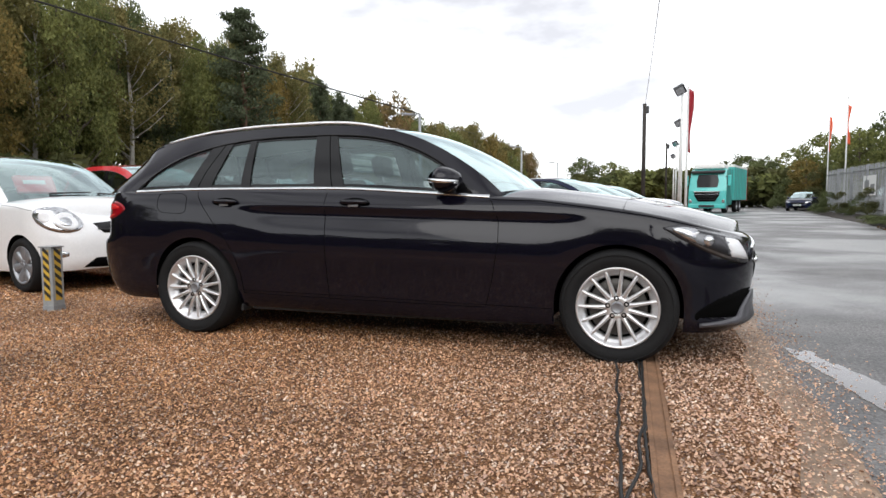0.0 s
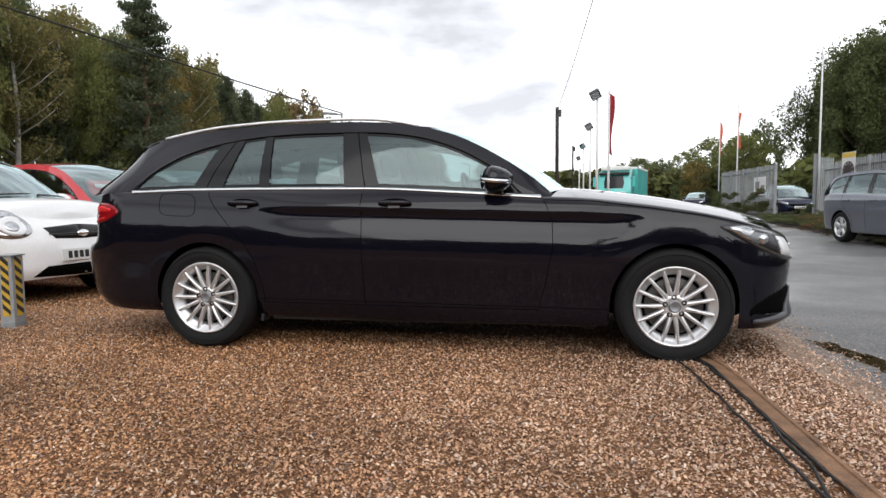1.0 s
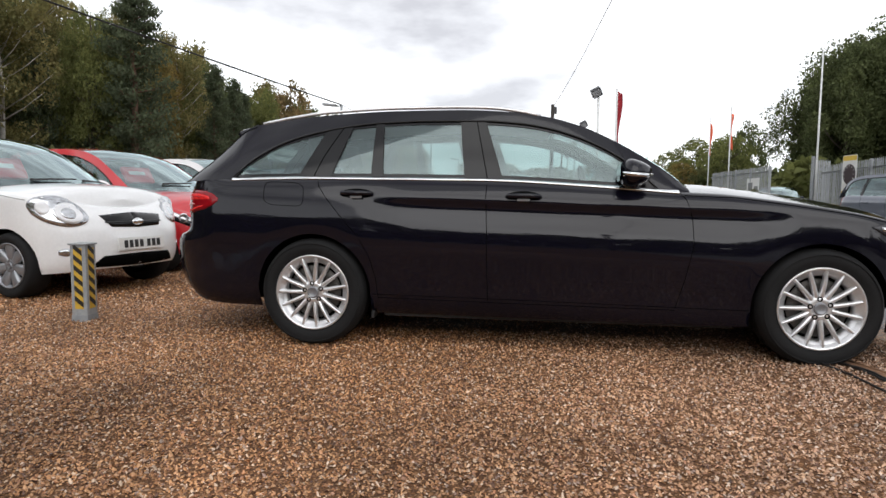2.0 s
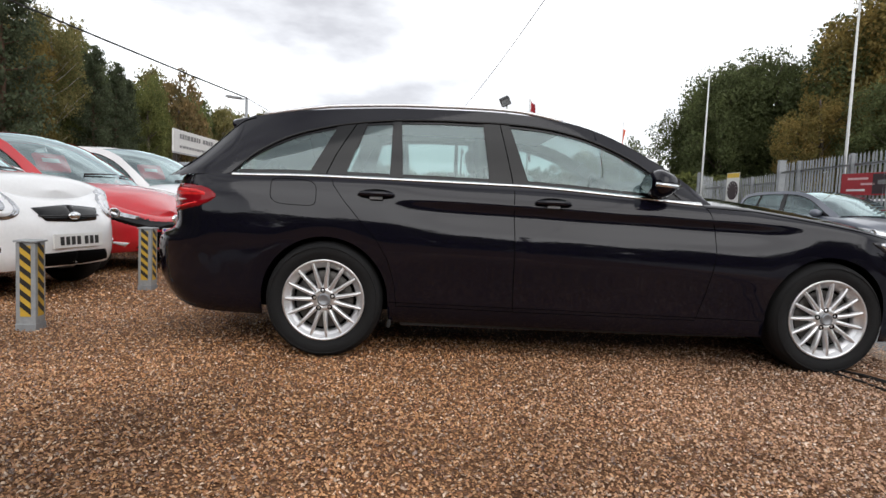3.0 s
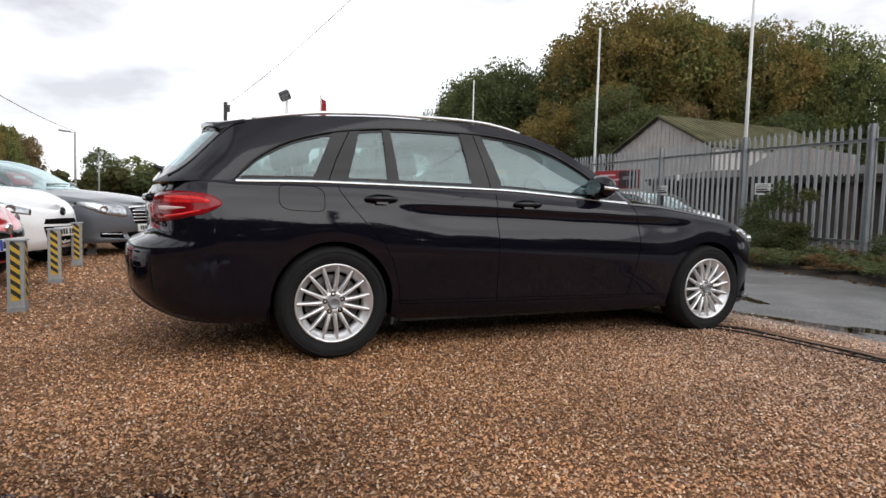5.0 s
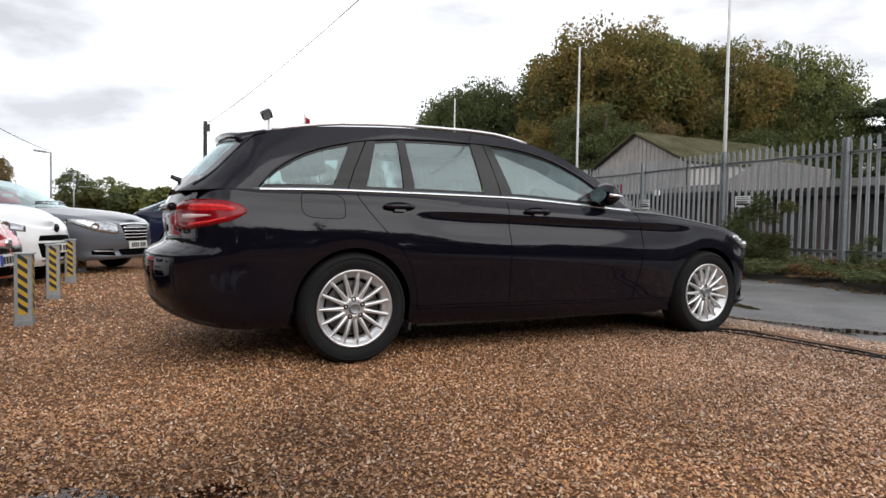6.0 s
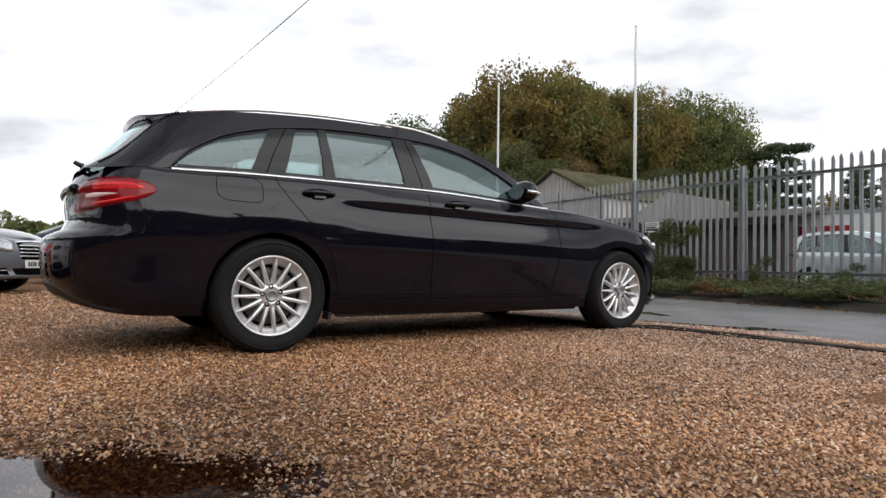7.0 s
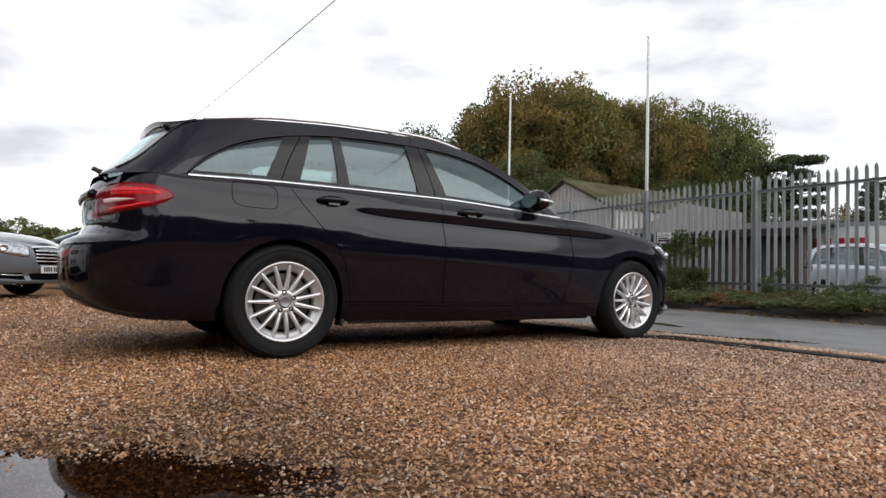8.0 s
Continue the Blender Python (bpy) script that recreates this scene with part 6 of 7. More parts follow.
notice = [(0, 0.085, 0.26, 0.018, "sign_grey"), (0, 0.045, 0.30, 0.022, "sign_grey"), (-0.02, -0.005, 0.26, 0.03, "sign_dark"), (0, -0.055, 0.30, 0.045, "sign_dark")]
fence_sign(10.38, 4.84, 1.405, 0.36, 0.24, -88, "sign_white", notice, "small white notice board with dark lines on the fence", 0.9)
fence_sign(10.66, 8.0, 1.42, 0.34, 0.24, -86, "sign_white", notice, "small white notice board on the fence", 0.9)
fence_sign(10.83, 10.0, 1.75, 1.72, 0.52, -84, "sign_red", [(0.42, 0.0, 0.66, 0.46, "sign_dark"), (-0.35, 0.13, 0.62, 0.05, "pale_lens"), (-0.40, -0.14, 0.56, 0.05, "sign_white"), (-0.05, 0.0, 0.40, 0.05, "pale_lens"), (0.42, 0.04, 0.36, 0.10, "sign_grey")], "red and black vinyl banner tied to the fence")
dial_sign = fence_sign(11.72, 18.3, 1.72, 0.78, 1.40, -84, "sign_white", [(0, 0.60, 0.74, 0.16, "sign_yellow"), (0, -0.58, 0.74, 0.18, "sign_yellow"), (0, -0.42, 0.5, 0.05, "sign_grey")], "white and yellow sign with a dark round dial by the gate")
dial = sheet("dial", *lathe([(0.34, -0.004), (0.335, -0.012), (0.27, -0.012), (0.001, -0.013)], 36), M["sign_dark"], dial_sign)
dial.matrix_local = pose(0, 0, 0.06)
for k in range(9):
    a = radians(-30 + 30 * k)
    part("dial_mark", box_bm(0.06, 0.003, 0.018, pose(0.27 * math.cos(a), -0.016, 0.06 + 0.27 * math.sin(a), 0, -math.degrees(a), 0)), M["sign_white"], dial_sign)
fence_sign(12.70, 30.6, 1.55, 1.9, 0.95, -90, "sign_white", [(-0.4, 0.05, 0.7, 0.4, "sign_grey"), (0.45, -0.1, 0.6, 0.3, "sign_grey"), (0, -0.35, 1.5, 0.12, "sign_dark")], "white banner with grey print on the far fence")


# ---- poles, flags, lamps, wires ----
def flag_pole(x, y, h, label, flag=None, fh=1.9, fz=0.0, group="flag poles", r=0.045, wave=0.0):
    p = thing("flag_pole", pose(x, y, 0), label, "flag pole", group)
    part("pole", tube_bm([(0, 0, 0), (0, 0, h * 0.5), (0, 0, h)], [r, r * 0.85, r * 0.62], 12), M["pole_white"], p, smooth=True)
    part("finial", box_bm(0.06, 0.06, 0.05, pose(0, 0, h + 0.02), 0.02), M["alloy"], p)
    if flag:
        vs, n, m = [], 18, 8
        for i in range(n):
            for j in range(m):
                a, b = i / (n - 1), j / (m - 1)
                w = 0.09 + 0.05 * math.sin(a * 5 + wave) + 0.08 * a * (1 - a)
                vs.append((b * w + 0.03, 0.10 * math.sin(3 * b + 7 * a + wave) * b, h - fz - fh * a - 0.10 * b))
        o = sheet("flag", vs, grid_faces(n, m), M[flag], p, "limp cloth flag hanging along the pole")
        mod = o.modifiers.new("thick", "SOLIDIFY")
        mod.thickness = 0.004
    return p


flag_pole(12.40, 22.45, 6.75, "bare white flag pole by the gateway")
flag_pole(11.55, 11.98, 6.50, "bare white flag pole behind the fence")
flag_pole(10.72, 5.62, 6.25, "bare white flag pole behind the fence")
flag_pole(3.93, 17.0, 4.45, "white pole with a limp red flag", "flag_red", 1.95, 0.05, wave=1.0)
flag_pole(12.93, 35.7, 6.45, "white pole with a limp orange flag", "flag_orange", 2.1, 0.4, wave=2.2)
flag_pole(14.10, 44.7, 6.9, "white pole with a limp orange flag", "flag_orange", 2.3, 0.4, wave=0.3)


def flood_lamp(x, y, h):
    p = thing("flood_lamp", pose(x, y, 0), "white lamp post with a dark square floodlight", "street lamp", "floodlights along the road")
    part("post", tube_bm([(0, 0, 0), (0, 0, h - 0.3)], [0.07, 0.05], 12), M["pole_white"], p, smooth=True)
    head = part("lamp_head", box_bm(0.42, 0.30, 0.36, pose(-0.10, -0.02, h - 0.12, 25, -28, 0), 0.03), M["lamp_housing"], p)
    part("bracket", tube_bm([(0, 0, h - 0.35), (-0.02, 0, h - 0.2)], 0.025, 8), M["galv_dark"], p)
    part("lamp_glass", box_bm(0.34, 0.012, 0.28, pose(-0.10, -0.18, h - 0.19, 25, -28, 0)), M["lamp_inner"], head)


for x, y, h in ((4.0, 23.9, 5.6), (4.29, 34.7, 5.45), (4.45, 47, 5.3), (4.6, 60, 5.2)):
    flood_lamp(x, y, h)


def yard_lamp(x, y, h, arm):
    p = thing("yard_lamp", pose(x, y, 0), "grey lamp post with a flat lantern on a short arm", "street lamp", "yard lamps")
    part("post", tube_bm([(0, 0, 0), (0, 0, h)], [0.075, 0.055], 12), M["galv"], p, smooth=True)
    part("arm", box_bm(0.30, 0.05, 0.05, pose(-arm * 0.15, 0, h - 0.02), 0.01), M["galv"], p)
    part("lantern", box_bm(0.62, 0.26, 0.10, pose(-arm * 0.52, 0, h + 0.03, 0, arm * 6, 0), 0.03), M["galv_dark"], p)


for x, y, h in ((-6.9, 21.7, 4.72), (-5.7, 38.0, 4.55), (-6.2, 58, 4.6), (-7.0, 84, 4.6)):
    yard_lamp(x, y, h, 1)


def timber_pole(x, y, h, r=0.13):
    p = thing("telegraph_pole", pose(x, y, 0), "dark tarred timber telegraph pole", "telegraph pole", "telegraph poles")
    part("pole", tube_bm([(0, 0, 0), (0, 0, h * 0.6), (0, 0, h)], [r, r * 0.9, r * 0.8], 12), M["pole_dark"], p, smooth=True)
    part("box", box_bm(0.22, 0.16, 0.42, pose(0.14, 0, h - 0.35), 0.02), M["lamp_housing"], p)


timber_pole(2.31, 34.4, 6.5)
timber_pole(3.9, 58.0, 6.2, 0.10)
timber_pole(3.9, -17.0, 6.6)
timber_pole(-16.2, 0.6, 7.6)


def wire(a, b, sag, r, label):
    a, b = Vector(a), Vector(b)
    pts = [a.lerp(b, t) - Vector((0, 0, 4 * sag * t * (1 - t))) for t in np.linspace(0, 1, 40)]
    tagged(part("overhead_wire", tube_bm(pts, r, 6), M["wire"] if r < 0.013 else M["cable"], smooth=True), label, "wire", "overhead wires")


wire((2.31, 34.4, 6.35), (3.9, -17.0, 6.3), 0.75, 0.0105, "thin grey overhead wire from the timber pole")
wire((-6.9, 21.7, 4.75), (-16.2, 0.6, 7.4), 0.12, 0.03, "dark overhead cable above the row of cars")
wire((-6.9, 21.7, 4.75), (-5.7, 38.0, 4.6), 0.15, 0.014, "dark overhead cable between the yard lamps")


# ---- board over the yard, truck, sheds ----
def billboard():
    b = thing("billboard", pose(-6.25, 16.2, 0), "long white sign board with grey lettering bars on posts", "sign")
    part("board", box_bm(0.05, 7.0, 0.62, pose(0, 0, 2.22), 0.008), M["sign_white"], b)
    part("frame", box_bm(0.04, 7.06, 0.05, pose(0.01, 0, 1.90), 0.008), M["galv"], b)
    random.seed(4)
    for row, z, h in ((0, 2.36, 0.13), (1, 2.08, 0.07)):
        y = -3.1
        while y < 3.0:
            w = random.uniform(0.10, 0.22)
            part("print_bar", box_bm(0.004, w, h, pose(0.028, y + w / 2, z)), M["sign_grey"], b)
            y += w + (0.05 if random.random() < 0.85 else 0.22)
    for y in (-3.2, 0, 3.2):
        part("post", box_bm(0.10, 0.10, 2.0, pose(-0.06, y, 1.0), 0.01), M["timber"], b)


billboard()


def truck():
    t = thing("truck", pose(6.30, 41.6, 0, 0, 0, -105), "turquoise lorry cab with a turquoise and red box behind", "truck")
    # x forward, front at 0; the cab's outline narrows towards the roof and its corners are rounded
    prof = [(-2.2, 0.55), (-0.10, 0.50), (0.0, 0.62), (0.02, 1.0), (0.0, 1.50), (-0.06, 1.72), (-0.30, 2.62), (-0.42, 2.84), (-0.75, 2.98), (-2.2, 3.08)]
    bm = bmesh.new()
    rows = []
    for y, back in ((-1.22, 0.16), (-1.19, 0.05), (-1.08, 0.0), (0.0, -0.05), (1.08, 0.0), (1.19, 0.05), (1.22, 0.16)):
        rows.append([bm.verts.new((x - back if x > -2 else x, y * (1 - 0.05 * max(0, z - 1.6)), z)) for x, z in prof])
    for a, b in zip(rows, rows[1:]):
        for i in range(len(prof)):
            j = (i + 1) % len(prof)
            bm.faces.new((a[i], a[j], b[j], b[i]))
    bm.faces.new(rows[0])
    bm.faces.new(rows[-1][::-1])
    bmesh.ops.recalc_face_normals(bm, faces=bm.faces)
    part("cab", bm, M["teal"], t)
    bm = bmesh.new()
    rows = []
    for y, back in ((-1.06, 0.05), (-0.6, 0.0), (0.0, -0.03), (0.6, 0.0), (1.06, 0.05)):
        rows.append([bm.verts.new((x - back, y * w, z)) for x, w, z in ((-0.035, 1.0, 1.72), (-0.145, 0.98, 2.15), (-0.27, 0.94, 2.60))])
    for a, b in zip(rows, rows[1:]):
        for i in range(2):
            bm.faces.new((a[i], a[i + 1], b[i + 1], b[i]))
    part("windscreen", bm, M["gloss_black"], t, "dark wide windscreen", smooth=True)
    part("visor", box_bm(0.34, 2.16, 0.16, pose(-0.22, 0, 2.78, 0, 16, 0), 0.06), M["lamp_housing"], t)
    part("roof_cap", box_bm(1.5, 2.0, 0.34, pose(-1.25, 0, 3.10, 0, -6, 0), 0.12), M["sign_white"], t)
    part("light_bar", box_bm(0.14, 0.46, 0.10, pose(-0.75, 0.2, 3.26), 0.03), M["flag_orange"], t)
    # black mouth that narrows downwards, with a bright upper edge
    bm = bmesh.new()
    for x in (-0.04, 0.085):
        vs = [bm.verts.new((x, y, z)) for y, z in ((-0.80, 1.42), (0.80, 1.42), (0.80, 1.20), (0.55, 0.78), (-0.55, 0.78), (-0.80, 1.20))]
        bm.faces.new(vs if x < 0 else vs[::-1])
    part("grille", bm, M["gap"], t)
    for z in (0.90, 1.02, 1.14, 1.26):
        part("grille_slat", box_bm(0.03, 1.15 + 0.9 * (z - 0.9), 0.03, pose(0.09, 0, z), 0.01), M["plastic"], t)
    part("grille_bar", box_bm(0.06, 1.66, 0.08, pose(0.075, 0, 1.43), 0.02), M["chrome"], t, "bright bar over the grille")
    part("grille_bar", box_bm(0.06, 1.60, 0.05, pose(0.075, 0, 1.26), 0.02), M["lamp_inner"], t)
    part("bumper", box_bm(0.20, 2.40, 0.30, pose(-0.04, 0, 0.46), 0.07), M["teal"], t)
    part("bumper_step", box_bm(0.05, 1.0, 0.16, pose(0.075, 0, 0.46), 0.03), M["plastic"], t)
    for y in (-0.98, 0.98):
        part("headlamp", box_bm(0.10, 0.32, 0.26, pose(-0.03, y, 0.80, 0, 0, -12 if y > 0 else 12), 0.05), M["lamp_inner"], t)
        part("mirror", box_bm(0.14, 0.24, 0.72, pose(-0.22, y * 1.40, 2.18), 0.05), M["teal"], t)
        part("mirror_arm", box_bm(0.05, 0.30, 0.05, pose(-0.30, y * 1.24, 2.45), 0.01), M["plastic"], t)
        part("side_window", box_bm(0.85, 0.02, 0.62, pose(-0.98, y * 1.215, 2.22, -3 if y > 0 else 3), 0.01), M["gloss_black"], t)
        part("wind_deflector", box_bm(0.35, 0.05, 2.2, pose(-2.2, y * 1.22, 2.0), 0.02), M["teal"], t)
        for x in (-0.95, -5.0, -6.3):
            w = new("wheel")
            w.empty_display_size = 0.1
            w.parent = t
            w.matrix_local = pose(x, y, 0.5)
            sheet("tyre", *lathe([(0.29, -0.13), (0.46, -0.15), (0.5, -0.11), (0.5, 0.11), (0.46, 0.15), (0.29, 0.13)], 28), M["rubber"], w)
            sheet("rim", *lathe([(0.29, -0.13), (0.27, -0.05), (0.12, -0.10), (0.01, -0.11), (0.01, 0.11), (0.12, 0.10), (0.27, 0.05), (0.29, 0.13)], 24), M["alloy_dark"], w)
    part("box_body", box_bm(6.0, 2.5, 2.4, pose(-5.6, 0, 2.05), 0.03), M["teal"], t)
    for k in range(9):
        for y in (-1.26, 1.26):
            part("box_rib", box_bm(0.04, 0.03, 2.3, pose(-8.3 + 0.68 * k, y, 2.05), 0.008), M["teal"], t)
    part("box_roof", box_bm(6.04, 2.54, 0.16, pose(-5.6, 0, 3.25), 0.03), M["sign_white"], t)
    part("box_end", box_bm(0.12, 2.56, 2.5, pose(-8.6, 0, 2.05), 0.02), M["trailer_red"], t)
    part("chassis", box_bm(8.0, 1.0, 0.3, pose(-4.5, 0, 0.7)), M["gap"], t)


truck()


def gable_shed():
    s = thing("shed", pose(24.0, 22.7, 0), "old cement-clad shed with a mossy pitched roof", "building")
    hw, e, a, L = 3.7, 4.2, 6.0, 10.0
    bm = bmesh.new()
    for x in (0.0, 0.15):
        vs = [bm.verts.new((x, y, z)) for y, z in ((-hw, 0), (hw, 0), (hw, e), (0, a), (-hw, e))]
        bm.faces.new(vs if x else vs[::-1])
    part("gable_wall", bm, M["asbestos"], s)
    for i in range(24):
        y = -hw + 0.15 + i * 2 * (hw - 0.15) / 23
        h = a - (a - e) * abs(y) / hw
        part("cladding_rib", box_bm(0.05, 0.05, h - 0.1, pose(-0.02, y, (h - 0.1) / 2), 0.012), M["asbestos"], s)
    for sg in (-1, 1):
        part("side_wall", box_bm(L, 0.15, e, pose(L / 2, sg * hw, e / 2)), M["asbestos"], s)
        ln = math.hypot(hw + 0.3, a - e)
        roof = part("roof", box_bm(L + 0.5, ln, 0.10, pose(L / 2, sg * (hw + 0.2) / 2, (a + e) / 2 + 0.06, -sg * math.degrees(math.atan2(a - e, hw))), 0.02), M["moss_roof"], s)
        for k in range(26):
            part("roof_rib", box_bm(0.09, ln - 0.02, 0.05, pose(-0.1 + k * (L + 0.2) / 25, sg * (hw + 0.2) / 2, (a + e) / 2 + 0.13, -sg * math.degrees(math.atan2(a - e, hw))), 0.015), M["moss_roof"], roof)
        part("barge_board", box_bm(0.05, ln, 0.18, pose(-0.12, sg * (hw + 0.2) / 2, (a + e) / 2 + 0.02, -sg * math.degrees(math.atan2(a - e, hw)))), M["timber"], s)


gable_shed()


def low_shed():
    """A long low building behind the fence with a lean-to roof, brick piers and dark openings."""
    s = thing("outbuilding", pose(17.5, 10.5, 0, 0, 0, -84), "low brick outbuilding with grey sheet roof and dark openings", "building")
    L = 9.5
    part("back_wall", box_bm(L, 0.2, 2.5, pose(0, 3.2, 1.2)), M["brick"], s)
    part("roof", box_bm(L + 0.4, 3.9, 0.08, pose(0, 1.5, 2.36, 8), 0.01), M["timber"], s)
    # a sheeted gable end over the first bays
    bm = bmesh.new()
    for dy in (-0.42, -0.36):
        vs = [bm.verts.new((x, dy, z)) for x, z in ((-0.5, 2.05), (3.0, 2.05), (3.0, 2.66), (0.9, 3.12), (-0.5, 2.42))]
        bm.faces.new(vs if dy < -0.4 else vs[::-1])
    part("gable_sheet", bm, M["asbestos"], s)
    for k in range(16):
        x = -0.4 + 0.22 * k
        h = 2.42 + 0.5 * (x + 0.5) if x < 0.9 else 3.12 - 0.219 * (x - 0.9)
        part("sheet_rib", box_bm(0.05, 0.03, h - 2.08, pose(x, -0.44, (h + 2.06) / 2), 0.01), M["asbestos"], s)
    part("eaves_beam", box_bm(L, 0.12, 0.22, pose(0, -0.30, 2.0), 0.01), M["timber"], s)
    for k in range(6):
        part("pier", box_bm(0.34, 0.30, 2.1, pose(-L / 2 + 0.2 + k * (L - 0.4) / 5, 0, 1.05), 0.01), M["brick"], s)
    for k in range(5):
        part("door_leaf", box_bm((L - 0.4) / 5 - 0.36, 0.06, 1.95, pose(-L / 2 + 0.2 + (k + 0.5) * (L - 0.4) / 5, 0.12, 1.0)), M["timber"], s)
    part("lamp", box_bm(0.22, 0.10, 0.22, pose(-3.2, -0.5, 2.15), 0.05), M["sign_white"], s)


low_shed()


def white_building():
    s = thing("workshop", pose(20.5, 2.75, 0, 0, 0, -82), "white workshop wall with red lettering bars", "building")
    part("wall", box_bm(9, 0.25, 2.3, pose(0, 0, 1.15)), M["sign_white"], s)
    part("roof_edge", box_bm(9.2, 0.5, 0.12, pose(0, 0.1, 2.34)), M["galv_dark"], s)
    for k, w in enumerate((0.26, 0.22, 0.18, 0.26, 0.22, 0.24)):
        part("letter_bar", box_bm(w, 0.02, 0.36, pose(-4.05 + 0.33 * k, -0.135, 1.74)), M["sign_red"], s)


white_building()


# ---- trees, shrubs, weeds ----
def leaves_mesh(name, centres, radii, count, size, material, rng, droop=0.0, flat=1.0, hollow=0.55):
    """Small folded leaf clumps scattered through blobs, thinner inside."""
    k = rng.integers(0, len(centres), count)
    d = rng.normal(size=(count, 3))
    d /= np.linalg.norm(d, axis=1)[:, None]
    r = hollow + (1 - hollow) * rng.random(count) ** 0.6 + 0.05 * rng.normal(size=count)
    p = np.asarray(centres)[k] + d * np.asarray(radii)[k][:, None] * r[:, None] * np.array([1, 1, flat])
    p[:, 2] -= droop * rng.random(count)
    a = rng.normal(size=(count, 3))
    a /= np.linalg.norm(a, axis=1)[:, None]
    a[:, 2] -= droop * 0.8
    b = np.cross(a, rng.normal(size=(count, 3)))
    b /= np.linalg.norm(b, axis=1)[:, None] + 1e-9
    s = size * (0.6 + 0.9 * rng.random(count))[:, None]
    v = np.empty((count, 3, 3))
    v[:, 0] = p - a * s
    v[:, 1] = p - b * s * 0.75 + a * s * 0.15
    v[:, 2] = p + a * s * 0.8 + b * s * 0.55
    f = np.arange(count * 3).reshape(-1, 3)
    me = bpy.data.meshes.new(name)
    me.vertices.add(count * 3)
    me.vertices.foreach_set("co", v.reshape(-1))
    me.loops.add(len(f) * 3)
    me.loops.foreach_set("vertex_index", f.reshape(-1))
    me.polygons.add(len(f))
    me.polygons.foreach_set("loop_start", np.arange(len(f)) * 3)
    me.update()
    me.validate()
    me.materials.append(material)
    return me


def trunk_mesh(h, r, limbs, bark, rng, lean=0.3):
    bm = bmesh.new()
    pts = [Vector((lean * math.sin(2.2 * t) * t + 0.08 * rng.normal() * t, lean * 0.6 * math.sin(3 * t + 1) * t, h * t)) for t in np.linspace(0, 1, 8)]
    tube_bm(pts, [r * (1 - 0.85 * t) + 0.02 for t in np.linspace(0, 1, 8)], 8, bm)
    for t, az, ln, up in limbs:
        i = min(int(t * 7), 6)
        p = pts[i].lerp(pts[i + 1], t * 7 - i)
        d = Vector((math.cos(az), math.sin(az), up))
        tube_bm([p, p + d * ln * 0.5 + Vector((0, 0, 0.05 * ln)), p + d * ln + Vector((0, 0, 0.2 * ln))], [r * 0.38 * (1 - t * 0.6), r * 0.22 * (1 - t * 0.6), 0.015], 5, bm)
    me = bpy.data.meshes.new("trunk")
    bm.to_mesh(me)
    bm.free()
    me.polygons.foreach_set("use_smooth", [True] * len(me.polygons))
    me.materials.append(bark)
    return me


